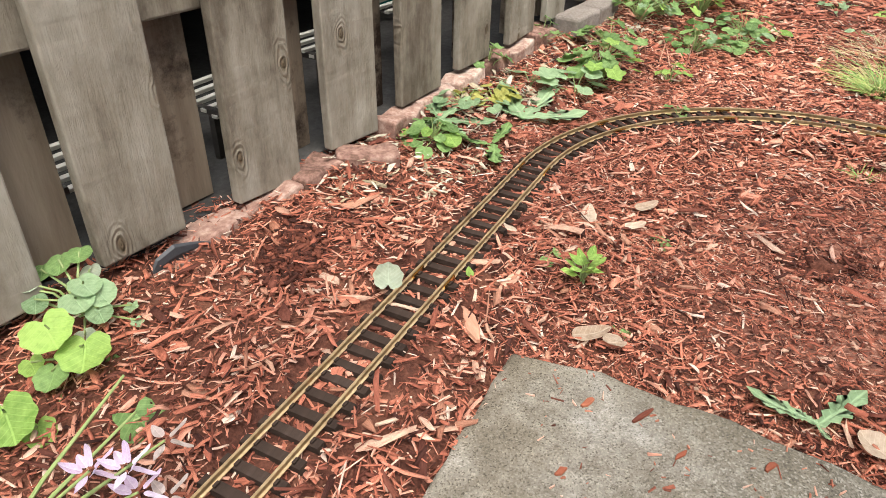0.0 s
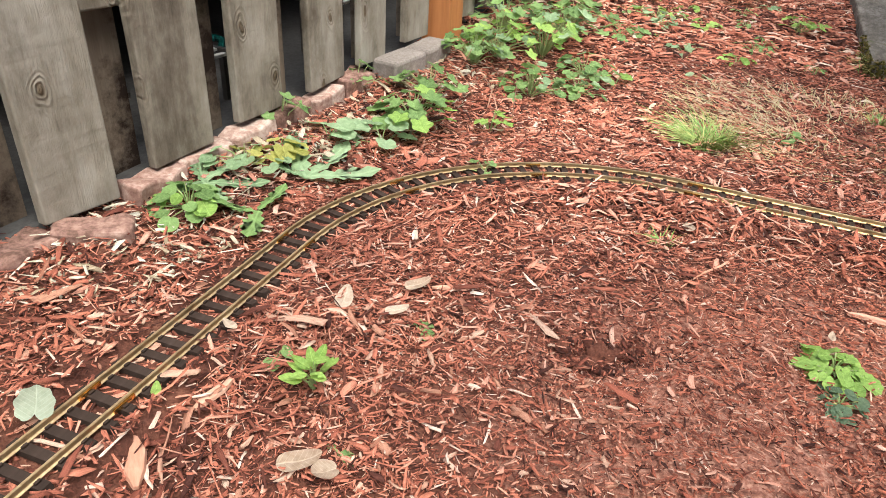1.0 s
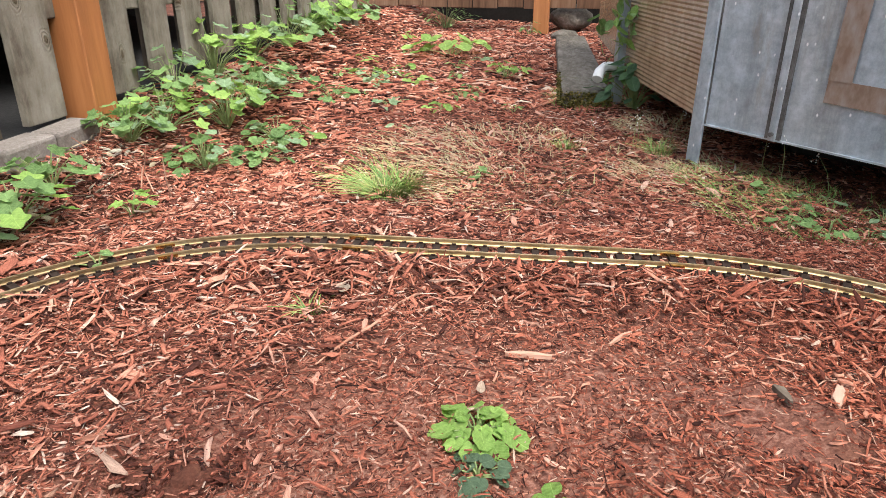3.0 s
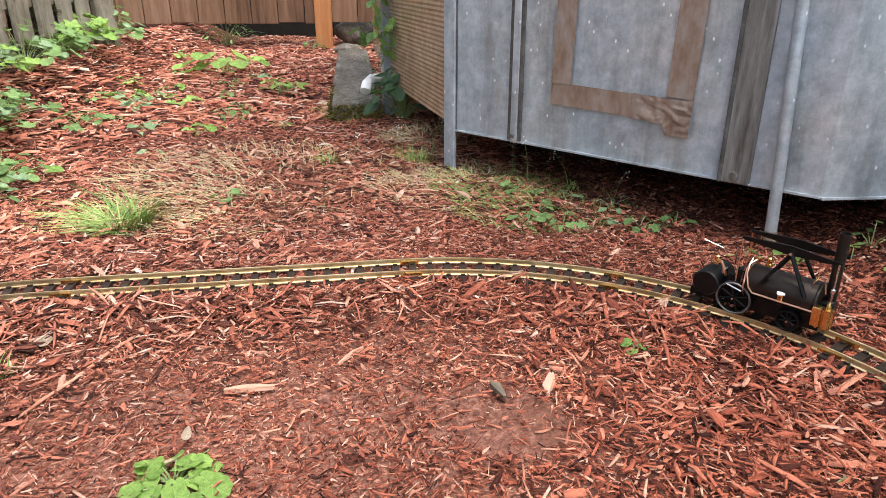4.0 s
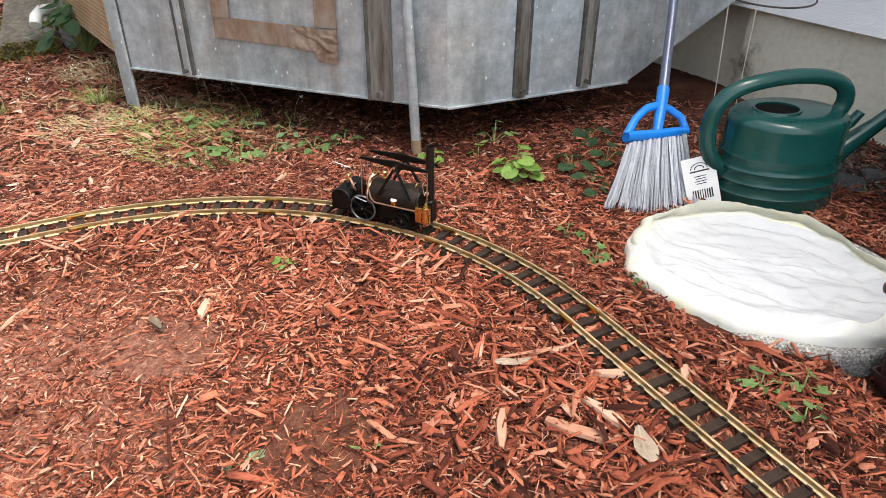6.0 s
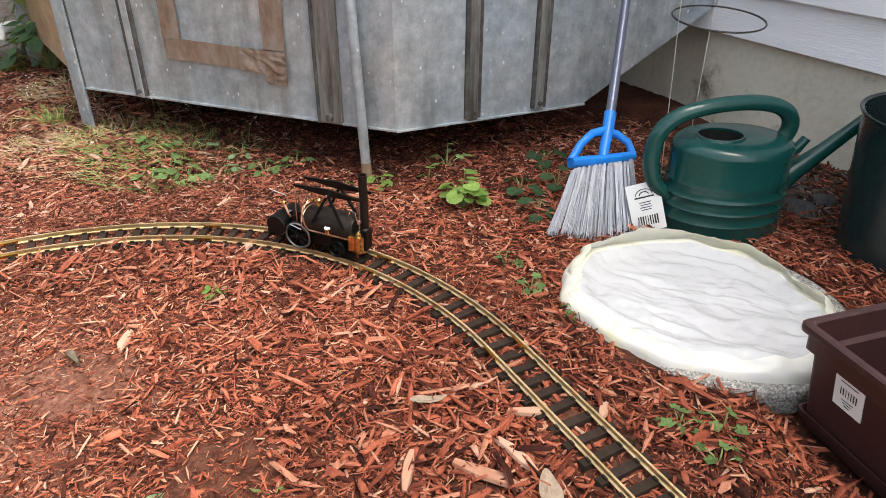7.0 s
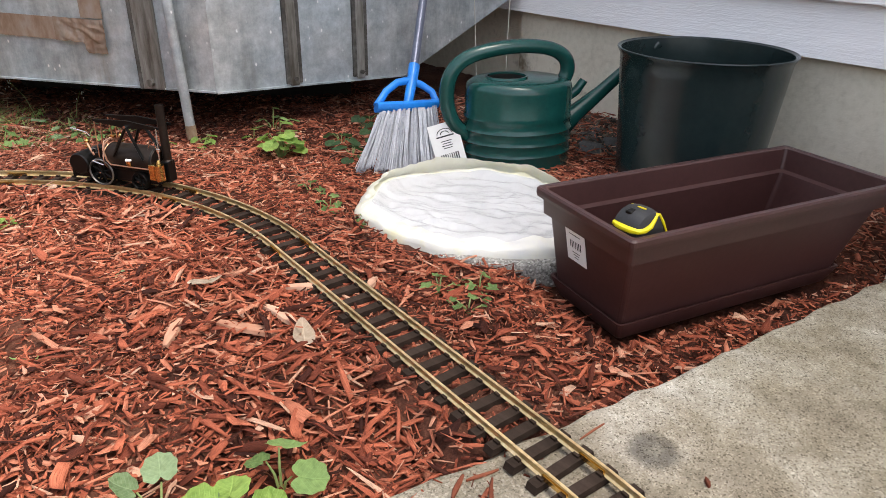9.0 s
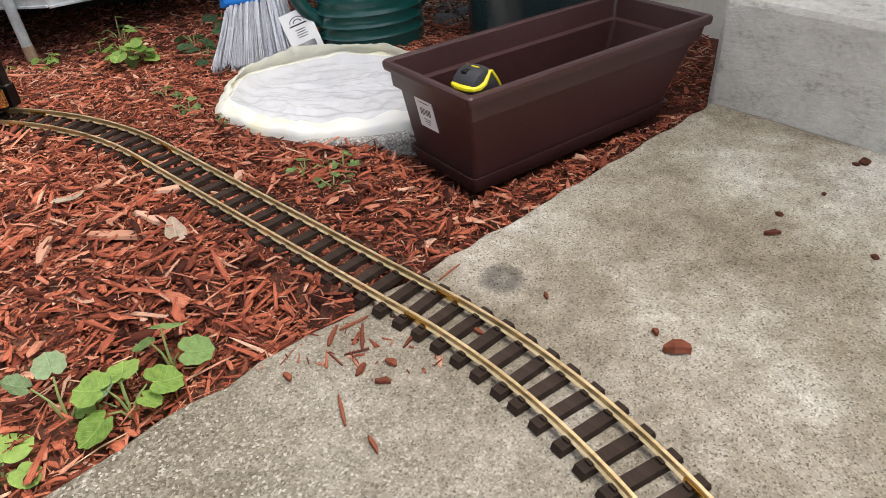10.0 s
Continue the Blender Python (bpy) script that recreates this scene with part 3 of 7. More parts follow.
# ---- the line of the track ----
def track_line(step=0.004, before=0.42):
    h = radians(65.92)
    x, y = -0.033 - before * math.cos(h), 0.5893 - before * math.sin(h)
    pts = []

    def straight(length):
        nonlocal x, y
        n = max(2, int(length / step))
        for i in range(n):
            pts.append((x + length * i / n * math.cos(h), y + length * i / n * math.sin(h), h))
        x, y = x + length * math.cos(h), y + length * math.sin(h)

    def curve(r, turn):
        nonlocal x, y, h
        cx, cy = x + r * math.sin(h), y - r * math.cos(h)
        n = max(2, int(r * turn / step))
        for i in range(n):
            g = h - turn * i / n
            pts.append((cx - r * math.sin(g), cy + r * math.cos(g), g))
        h -= turn
        x, y = cx - r * math.sin(h), cy + r * math.cos(h)

    straight(0.5886 + before), curve(0.5092, 1.6377), straight(0.5357), curve(0.5946, 1.5573), straight(0.5436), curve(0.8249, 0.75)
    return np.array(pts)


TRACK = track_line()
STEPS = np.r_[0, np.cumsum(np.hypot(*(np.diff(TRACK[:, :2], axis=0).T)))]
RAIL_TOP = np.interp(STEPS, [0, 0.5, 1.0, 1.85, 2.35, 3.0, 3.4, 3.85, 4.6], [0.055, 0.055, 0.053, 0.046, 0.045, 0.037, 0.028, 0.018, 0.017])


def on_track(s):
    i = np.clip(np.searchsorted(STEPS, s), 0, len(STEPS) - 1)
    return TRACK[i, 0], TRACK[i, 1], RAIL_TOP[i], TRACK[i, 2]


# ---- the ground ----
FENCE = Vector((-0.3, 0.828, 0))
FENCE_DEG = 60.0
WALL = Vector((2.56, -0.08, 0))
SLAB = [(0.157, 0.688), (0.262, 0.655), (0.40, 0.585), (0.52, 0.511), (0.80, 0.295), (1.107, 0.078), (1.28, -0.028), (1.462, -0.147), (1.69, -0.298), (1.985, -0.483), (1.55, -1.15), (0.8, -1.9), (-0.5, -1.0), (-0.15, -0.02), (0.04, 0.42)]


def inside_distance(x, y, poly):
    """Signed distance to a polygon, positive inside."""
    best, within = np.full(x.shape, 9.0), np.zeros(x.shape, bool)
    for (ax, ay), (bx, by) in zip(poly, poly[1:] + poly[:1]):
        dx, dy = bx - ax, by - ay
        t = np.clip(((x - ax) * dx + (y - ay) * dy) / (dx * dx + dy * dy), 0, 1)
        best = np.minimum(best, np.hypot(x - ax - t * dx, y - ay - t * dy))
        if dy:
            within ^= ((ay > y) != (by > y)) & (x < dx * (y - ay) / dy + ax)
    return np.where(within, best, -best)


def soft(a, b, v):
    t = np.clip((v - a) / (b - a), 0, 1)
    return t * t * (3 - 2 * t)


def track_distance(x, y):
    """Distance from the centre line (positive on the outer side) and the rail height there."""
    flat_x, flat_y = x.ravel(), y.ravel()
    side, top = np.full(flat_x.shape, 9.0), np.full(flat_x.shape, 0.03)
    near = np.where((flat_x > -1) & (flat_x < 2.4) & (flat_y > -1.2) & (flat_y < 2.2))[0]
    for k in range(0, len(near), 4000):
        j = near[k:k + 4000]
        d2 = (flat_x[j, None] - TRACK[None, ::3, 0]) ** 2 + (flat_y[j, None] - TRACK[None, ::3, 1]) ** 2
        i = d2.argmin(1) * 3
        off = -(flat_x[j] - TRACK[i, 0]) * np.sin(TRACK[i, 2]) + (flat_y[j] - TRACK[i, 1]) * np.cos(TRACK[i, 2])
        side[j], top[j] = np.sign(off) * np.sqrt(d2.min(1)), RAIL_TOP[i]
    return side.reshape(x.shape), top.reshape(x.shape)


def waves(x, y, scale, seed):
    """Smooth bumps from a few sine waves, about -1 to 1."""
    rng = np.random.default_rng(seed)
    z = 0
    for i in range(7):
        a, p, k = rng.uniform(0, 6.28), rng.uniform(0, 6.28), scale * rng.uniform(0.6, 1.8)
        z = z + np.sin((x * np.cos(a) + y * np.sin(a)) * k + p)
    return z / 4


def planter_distance(x, y):
    """Distance outside the planter's foot."""
    c, s = math.cos(radians(-39.0)), math.sin(radians(-39.0))
    lx, ly = (x - 1.866) * c + (y + 0.240) * s, -(x - 1.866) * s + (y + 0.240) * c
    return np.maximum(np.abs(lx) - 0.205, np.abs(ly - 0.016) - 0.074)


def ground_height(x, y):
    x, y = np.asarray(x, float), np.asarray(y, float)
    u = (x - FENCE.x) * 0.5 + (y - FENCE.y) * 0.866
    v = (x - FENCE.x) * 0.866 - (y - FENCE.y) * 0.5
    z = 0.004 + 0.007 * waves(x, y, 9, 1) + 0.004 * waves(x, y, 30, 2)
    bank = np.clip(0.04 + 0.036 * u, 0.02, 0.14)
    z = z + (bank - 0.005) * (1 - soft(0.02, 0.34, v))
    side, top = track_distance(x, y)
    bed = top - 0.0172 + 0.002 * waves(x, y, 40, 3)
    outer, inner = 1 - soft(0.055, 0.34, side), 1 - soft(0.05, 0.17, -side)
    w = np.where(side > 0, outer, inner)
    z = z * (1 - w) + np.maximum(bed, np.where(side > 0, z, -9)) * w
    left = soft(0.25, 0.0, x) * soft(1.3, 0.8, y)
    z = z + 0.012 * left * (np.abs(side) > 0.05)
    d = inside_distance(x, y, SLAB)
    z = z - 0.022 * (1 - soft(0.0, 0.25, -d)) * (np.abs(side) > 0.06)
    z = np.where(d > 0.012, -0.09, np.where(d > -0.012, np.minimum(z, -0.012), z))
    hollow = np.exp(-(((x - 0.63) / 0.06) ** 2 + ((y - 0.92) / 0.05) ** 2))
    away = planter_distance(x, y)
    seat = np.where((d < 0) & (away < 0.14), -0.050 + 0.8 * np.maximum(away, 0), 9)
    return np.minimum(z - 0.02 * hollow, seat)


def build_ground():
    def axis(lo, hi):
        core = np.arange(lo, hi, 0.017)
        far = np.array([0.03, 0.06, 0.1, 0.15, 0.22, 0.3, 0.4, 0.52, 0.66, 0.82, 1.0, 1.2, 1.45, 1.75, 2.1, 2.5, 3, 3.6, 4.4, 5.5, 7, 9, 12, 17, 25, 40, 70])
        return np.r_[lo - far[::-1], core, core[-1] + far]

    gx, gy = axis(-0.7, 2.75), axis(-0.4, 2.7)
    x, y = np.meshgrid(gx, gy)
    z = ground_height(x, y)
    near = (np.abs(x - 1) < 4) & (np.abs(y - 2) < 5)
    z = np.where(near, z, np.clip(z, -0.02, 0.02))
    rng = np.random.default_rng(5)
    z = z + rng.normal(0, 0.0016, z.shape)
    w, h = len(gx), len(gy)
    idx = np.arange(w * h).reshape(h, w)
    quads = np.stack([idx[:-1, :-1], idx[:-1, 1:], idx[1:, 1:], idx[1:, :-1]], -1).reshape(-1, 4)
    me = bpy.data.meshes.new("ground")
    me.from_pydata(np.stack([x, y, z], -1).reshape(-1, 3).tolist(), [], quads.tolist())
    me.polygons.foreach_set("use_smooth", [True] * len(me.polygons))
    me.materials.append(M_SOIL)
    return tagged(new("ground", me), "red-brown bark mulch garden ground", "ground", kind="structure")


build_ground()


# ---- paving, house, stoop ----
def build_slab():
    def ragged(poly, seed):
        rng, out = random.Random(seed), []
        for (ax, ay), (bx, by) in zip(poly, poly[1:] + poly[:1]):
            n = max(1, int(math.hypot(bx - ax, by - ay) / 0.03)) if max(ay, by) > -0.6 else 1
            for i in range(n):
                t = i / n
                out.append((ax + (bx - ax) * t + rng.uniform(-0.004, 0.004), ay + (by - ay) * t + rng.uniform(-0.004, 0.004)))
        return out
    ob = part("patio", Shape().prism(ragged(SLAB, 4), -0.085, 0.0), M_CONC, bevel=0.006)
    tagged(ob, "worn grey-tan concrete patio slab with a rough edge", "patio", kind="structure")


build_slab()

# the house wall stands along WALL at FENCE_DEG; local x runs along it, local y towards the yard
HOUSE = frame_at(WALL.x, WALL.y, 0, 60)
# the foundation steps back a little behind the hut
foot = Shape().prism([(-3.0, -0.2), (4.0, -0.2), (4.0, -0.045), (0.57, -0.045), (0.545, -0.02), (0.54, 0.0), (-3.0, 0.0)], -0.2, 0.30)
wall = part("wall_house", foot, M_STEM, m=HOUSE)
tagged(wall, "tan painted concrete foundation wall of the house", "wall", kind="structure")
for k in range(9):
    z0 = 0.236 + k * 0.102
    board = Shape().add([(-3, 0.004, z0 + 0.112), (-3, 0.026, z0), (-3, 0.0, z0), (4, 0.004, z0 + 0.112), (4, 0.026, z0), (4, 0.0, z0)],
                        [(0, 1, 4, 3), (1, 2, 5, 4), (0, 3, 5, 2), (0, 2, 1), (3, 4, 5)])
    if k == 0:
        siding = thing("siding", HOUSE, "white wood-grain lap siding on the house wall", "siding", kind="structure")
    part("siding_board", board, M_SIDING, siding)
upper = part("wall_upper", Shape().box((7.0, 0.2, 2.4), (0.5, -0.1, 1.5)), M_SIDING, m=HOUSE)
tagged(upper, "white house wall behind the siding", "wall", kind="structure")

# eave and wall top are unseen, added to cut light beside the house
eave = part("unseen_eave", Shape().box((7.4, 0.39, 0.12), (0.5, -0.005, 2.76)), M_SIDING, m=HOUSE)
tagged(eave, "added white eave, out of view, that shades the yard", "eave", kind="structure")

stoop = Shape().prism([(0, 0), (-1.4, 0.0), (-1.4, -0.36), (0, -0.30)], -0.06, 0.170)
ob = part("stoop", stoop, M_STOOP, bevel=0.012, m=frame_at(1.990, -0.475, 0, 54))
tagged(ob, "rough-faced pale concrete stoop beside the patio", "stoop", kind="structure")


# ---- fence along the bed ----
FRAME_FENCE = frame_at(FENCE.x, FENCE.y, 0, FENCE_DEG)


def build_fence():
    f = thing("fence", FRAME_FENCE, "weathered grey-brown wooden board fence with staggered boards", "fence", kind="structure")
    rng = random.Random(3)
    fronts = [(-0.128, 0.0), (0.096, 0.228), (0.308, 0.438), (0.514, 0.65), (0.72, 0.848), (0.945, 1.07), (1.138, 1.25), (1.35, 1.475), (1.665, 1.775), (1.86, 1.97), (2.05, 2.176)]
    fronts = [(-0.94, -0.81), (-0.73, -0.60), (-0.53, -0.40), (-0.335, -0.205)] + fronts + [(2.25 + 0.205 * i, 2.378 + 0.205 * i) for i in range(7)]
    for i, (a, b) in enumerate(fronts):
        z0 = min(0.068 + 0.047 * max(a, 0) + 0.012 * (a > 2.5), 0.23) - 0.014 * (0 < a < 0.45) + rng.uniform(-0.006, 0.008)
        lean, skew = rng.uniform(-0.012, 0.012), rng.uniform(-0.006, 0.006)
        s = Shape()
        n = 5
        v = []
        for k in range(n + 1):
            t, z = k / n, z0 + (1.0 - z0) * k / n
            w = rng.uniform(-0.0015, 0.0015)
            v += [(a + w + lean * t, 0, z + (skew if k == 0 else 0)), (b + w + lean * t, 0, z - (skew if k == 0 else 0)), (b + w + lean * t, 0.019, z - (skew if k == 0 else 0)), (a + w + lean * t, 0.019, z + (skew if k == 0 else 0))]
        faces = [(0, 1, 2, 3), (n * 4 + 3, n * 4 + 2, n * 4 + 1, n * 4)]
        for k in range(n):
            q = k * 4
            faces += [(q + j, q + 4 + j, q + 4 + (j + 1) % 4, q + (j + 1) % 4) for j in range(4)]
        part("board", s.add(v, faces), M_FENCE, f, bevel=0.003)
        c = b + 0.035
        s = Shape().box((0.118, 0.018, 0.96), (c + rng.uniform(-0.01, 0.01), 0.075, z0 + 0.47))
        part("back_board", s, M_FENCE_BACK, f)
    for z in (0.392, 0.90):
        part("rail", Shape().box((4.9, 0.038, 0.085), (1.35, 0.042, z)), M_FENCE, f, bevel=0.004)
    part("post", Shape().box((0.088, 0.088, 1.1), (1.575, 0.01, 0.58)), M_CEDAR, f, "orange stained cedar post", bevel=0.004)
    part("post", Shape().tube([(3.76, 0.0, -0.02), (3.75, 0.0, 0.5), (3.75, 0.0, 1.1)], [0.062, 0.055, 0.052], 16), M_FENCE, f, "round weathered end post", smooth=True)


build_fence()

# beyond the fence: added dark wall and cover stand in for its shade
back = part("shade_backdrop", Shape().box((6.0, 0.05, 1.0), (1.0, 1.3, 0.45)), M_SHADE, m=FRAME_FENCE)
tagged(back, "added dark wall standing in for shade beyond the fence", "wall", kind="structure")
roof = part("shade_cover", Shape().box((6.0, 1.05, 0.04), (1.0, 0.80, 0.62)), M_SHADE, m=FRAME_FENCE)
tagged(roof, "added dark cover that keeps light out beyond the fence", "ceiling", kind="structure")


def build_bricks():
    rng = random.Random(8)
    # along the fence, out from it, and how far each has turned
    row = [(-0.50, -0.01, 3), (-0.35, -0.008, -4), (-0.21, -0.004, 3), (-0.08, -0.004, -3), (0.040, 0.0, 2), (0.152, -0.004, -4), (0.262, -0.004, 4), (0.352, 0.040, -46), (0.505, -0.002, 2), (0.622, -0.010, -7), (0.742, -0.004, 5), (0.862, -0.008, -4), (0.985, -0.004, 6), (1.105, -0.008, -3)]
    for u, off, turn in row:
        x, y = (FENCE + flat_dir(60) * u + flat_dir(-30) * off)[:2]
        z = min(0.060 + 0.047 * max(u + 0.1, 0), 0.15) - 0.030 + rng.uniform(-0.006, 0.006) - (0.010 if off > 0.02 or u < 0.3 else 0)
        s = Shape()
        v = []
        lx, ly, lz = rng.uniform(0.105, 0.125), rng.uniform(0.055, 0.07), 0.055
        for t in (-0.5, -0.22, 0.1, 0.36, 0.5):
            w = rng.uniform(0.78, 1.08)
            v += [(t * lx, a * ly * w / 2 + rng.uniform(-0.005, 0.005), b * lz / 2 + rng.uniform(-0.007, 0.005)) for a, b in ((-1, -1), (1, -1), (1, 1), (-1, 1))]
        made = s.add(v, [(3, 2, 1, 0), (16, 17, 18, 19)] + [(r * 4 + j, r * 4 + (j + 1) % 4, r * 4 + 4 + (j + 1) % 4, r * 4 + 4 + j) for r in range(4) for j in range(4)]).mesh("brick")
        made.materials.append(M_BRICK)
        ob = new("brick", made)
        ob.matrix_world = pose(x, y, z, rng.uniform(-6, 6), rng.uniform(-5, 5), 60 + turn)
        b = ob.modifiers.new("edge", "BEVEL")
        b.width, b.segments = 0.005, 2
        tagged(ob, "old red brick half sunk along the fence", "brick", "edging bricks")
    for u in (1.265, 1.415):
        x, y = (FENCE + flat_dir(60) * u + flat_dir(-30) * 0.032)[:2]
        ob = part("paver_block", Shape().box((0.140, 0.075, 0.07)), M_BLOCK, bevel=0.008, m=pose(x, y, 0.098, 1, -1, 60 + rng.uniform(-3, 3)))
        tagged(ob, "grey concrete edging block along the fence", "paver block", "edging blocks")


build_bricks()


# ---- track ----
def build_track():
    tr = thing("garden_track", (0, 0, 0), "brass-railed model railway track on dark plastic sleepers", "railway track")
    for off, name in ((0.0236, "outer"), (-0.0236, "inner")):
        prof = [(-0.0015, 0), (0.0015, 0), (0.0015, -0.0022), (0.0005, -0.0028), (0.0005, -0.0068), (0.0028, -0.0080), (0.0028, -0.0088), (-0.0028, -0.0088), (-0.0028, -0.0080), (-0.0005, -0.0068), (-0.0005, -0.0028), (-0.0015, -0.0022)]
        joint = int(np.argmin((TRACK[:, 0] - 0.926) ** 2 + (TRACK[:, 1] - 1.34) ** 2)) // 3 * 3
        for pts, stuff, note in ((range(0, joint + 1, 3), M_BRASS_OLD, "dull tarnished brass rail"), (range(joint, len(TRACK), 3), M_BRASS, "bright brass rail")):
            s, n = Shape(), len(prof)
            v, f = [], []
            for i in pts:
                x, y, h = TRACK[i]
                lx, ly = -math.sin(h), math.cos(h)
                v += [(x + lx * (off + a), y + ly * (off + a), RAIL_TOP[i] + b) for a, b in prof]
            m = len(pts)
            for i in range(m - 1):
                f += [(i * n + k, i * n + (k + 1) % n, i * n + n + (k + 1) % n, i * n + n + k) for k in range(n)]
            part("rail", s.add(v, f), stuff, tr, note)
    sl = Shape().box((0.0125, 0.079, 0.0075), (0, 0, -0.0126), top=0.94)
    for c in (-0.0236, 0.0236):
        for d in (-0.0042, 0.0042):
            sl.box((0.007, 0.003, 0.0032), (0, c + d, -0.0078))
    me = sl.mesh("sleeper")
    me.materials.append(M_TIE)
    s, rng = 0.01, random.Random(2)
    while s < STEPS[-1]:
        x, y, z, h = on_track(s)
        ob = new("sleeper", me)
        ob.parent = tr
        ob.matrix_basis = pose(x, y, z, rng.uniform(-1, 1), 0, math.degrees(h) + rng.uniform(-1.2, 1.2))
        s += 0.0276
    jm = Shape().box((0.03, 0.0058, 0.0052), (0, 0, -0.0064)).mesh("rail_joiner")
    jm.materials.append(M_BRASS_RAW)
    for s in (0.62, 1.0, 1.27, 1.55, 1.86, 2.38, 2.70, 3.02, 3.31, 3.86, 4.16):
        x, y, z, h = on_track(s)
        for off in (0.0236, -0.0236):
            ob = new("rail_joiner", jm)
            ob.parent = tr
            ob.matrix_basis = pose(x - math.sin(h) * off, y + math.cos(h) * off, z, 0, 0, math.degrees(h))


build_track()


# ---- metal enclosure beside the house ----
def build_enclosure():
    """Sheet-metal hut on legs: face A, face B to the house wall, and a ribbed side panel."""
    A, B = Vector((1.857, 1.609, 0)), Vector((2.037, 0.80, 0))
    hut = thing("metal_hut", (0, 0, 0), "galvanized sheet-metal hut raised on legs", "hut")
    fa, fb = frame_at(A.x, A.y, 0, -77.5), frame_at(B.x, B.y, 0, -28.5)
    la = (B - A).length
    # upper hut and roof are out of view, raised to shade the bark alongside
    top = 1.45
    s = Shape().add([(0, y, z) for z in (0.115, top) for y in (0, 0.006)] + [(la, y, z) for z in (0.115, top) for y in (0, 0.006)], [(0, 4, 6, 2), (1, 3, 7, 5), (0, 1, 5, 4), (2, 6, 7, 3), (0, 2, 3, 1), (4, 5, 7, 6)], fa)
    part("front_sheet", s, M_GALV, hut)
    out = [(0.0, 0.114), (0.49, 0.102), (0.83, 0.27), (0.885, 0.30), (0.885, top), (0, top)]
    n = len(out)
    s = Shape().add([(x, 0, z) for x, z in out] + [(x, 0.006, z) for x, z in out], [tuple(range(n)), tuple(reversed(range(n, 2 * n)))] + [(i, i + n, (i + 1) % n + n, (i + 1) % n) for i in range(n)], fb)
    part("end_sheet", s, M_GALV, hut)
    part("lower_flange", Shape().box((la, 0.009, 0.004), (la / 2, -0.001, 0.1145), fa), M_GALV, hut)
    part("lower_flange", Shape().box((0.49, 0.009, 0.004), (0.245, -0.001, 0), fb @ pose(0, 0, 0.1125, 0, math.degrees(0.012 / 0.49), 0)), M_GALV, hut)
    # pressed ribs: a pale flat between two dark seams, held by a bolt at the foot
    for u, w, frm, z0 in ((0.178, 0.019, fa, 0.112), (0.181, 0.022, fb, 0.110), (0.355, 0.022, fb, 0.108)):
        part("rib", Shape().box((w, 0.010, 1.335), (u, -0.004, z0 + 0.667), frm), M_GALV if frm is fa else M_RIB, hut, "pressed metal rib", bevel=0.003)
        for side in (-1, 1):
            part("seam", Shape().box((0.0085, 0.0075, 1.325), (u + side * (w / 2 + 0.004), -0.0027, z0 + 0.667), frm), M_SEAM, hut, "dark stained seam")
        part("bolt", Shape().tube([(u, -0.006, z0 + 0.016), (u, -0.016, z0 + 0.016)], 0.005, 8, m=frm), M_SEAM, hut, "dark bolt", smooth=True)
    part("rib", Shape().box((0.056, 0.009, 1.33), (0.681, -0.003, 0.777), fa), M_RIB, hut, "wide brown-stained seam rib", bevel=0.003)
    part("seam", Shape().box((0.008, 0.012, 1.33), (0.655, -0.005, 0.777), fa), M_SEAM, hut, "dark stained seam", bevel=0.002)
    part("bolt", Shape().tube([(0.681, -0.006, 0.128), (0.681, -0.018, 0.128)], 0.008, 8, m=fa), M_RIB, hut, "stained bolt", smooth=True)
    part("seam", Shape().box((0.0035, 0.004, 1.33), (0.0015, -0.001, 0.777), fa), M_SEAM, hut, "dark stained seam")
    tilt = fa @ pose(0.767, -0.018, 0, 0, -2.8, 0)
    leg = part("leg", Shape().tube([(0, 0, 0.0), (0, 0, 0.4), (0, 0, 1.3)], 0.0105, 14, m=tilt), M_GALV, hut, "leaning galvanized pipe leg", smooth=True)
    part("rusty_base", Shape().tube([(0, 0, -0.01), (0, 0, 0.042)], 0.0111, 14, m=tilt), M_RUST, leg, "rust-brown foot of the leg", smooth=True)
    part("leg", Shape().box((0.033, 0.010, 1.46), (-0.0165, -0.004, 0.72), fa), M_GALV, hut, bevel=0.002)
    # side panel, nearly parallel with the house
    fs = frame_at(A.x, A.y, 0, 70)
    s, m = Shape(), 440
    v, f = [], []
    for i in range(m + 1):
        z = 0.12 + (top - 0.12) * i / m
        y = 0.0016 * math.sin(i * 1.57)
        v += [(0.0, y, z), (0.752, y, z)]
    f = [(2 * i, 2 * i + 1, 2 * i + 3, 2 * i + 2) for i in range(m)]
    v += [(x, y - 0.012, z) for x, y, z in v]
    k = 2 * (m + 1)
    f += [(2 * i + k, 2 * i + 2 + k, 2 * i + 3 + k, 2 * i + 1 + k) for i in range(m)] + [(0, k, k + 1, 1), (k - 2, k - 1, 2 * k - 1, 2 * k - 2)]
    part("side_panel", s.add(v, f, fs), M_POLY, hut, "brown translucent ribbed plastic side panel")
    part("corner_post", Shape().box((0.046, 0.03, 1.46), (0.776, 0.010, 0.72), fs), M_GALV, hut, bevel=0.002)
    f2 = fs @ pose(0.80, 0, 0, 0, 0, -8)
    part("side_panel", Shape().box((0.95, 0.008, 1.31), (0.475, -0.004, 0.795), f2), M_POLY, hut, "brown plastic rear side panel")
    lid = [A + Vector((0, 0, 0)), B, B + flat_dir(-28.5) * 0.885, WALL + flat_dir(60) * 3.2, A + flat_dir(63) * 1.75]
    part("roof", Shape().prism([(p.x, p.y) for p in lid], top, top + 0.02), M_GALV, hut)
    na, nb, da, db = flat_dir(12.5), flat_dir(61.5), flat_dir(-77.5), flat_dir(-28.5)
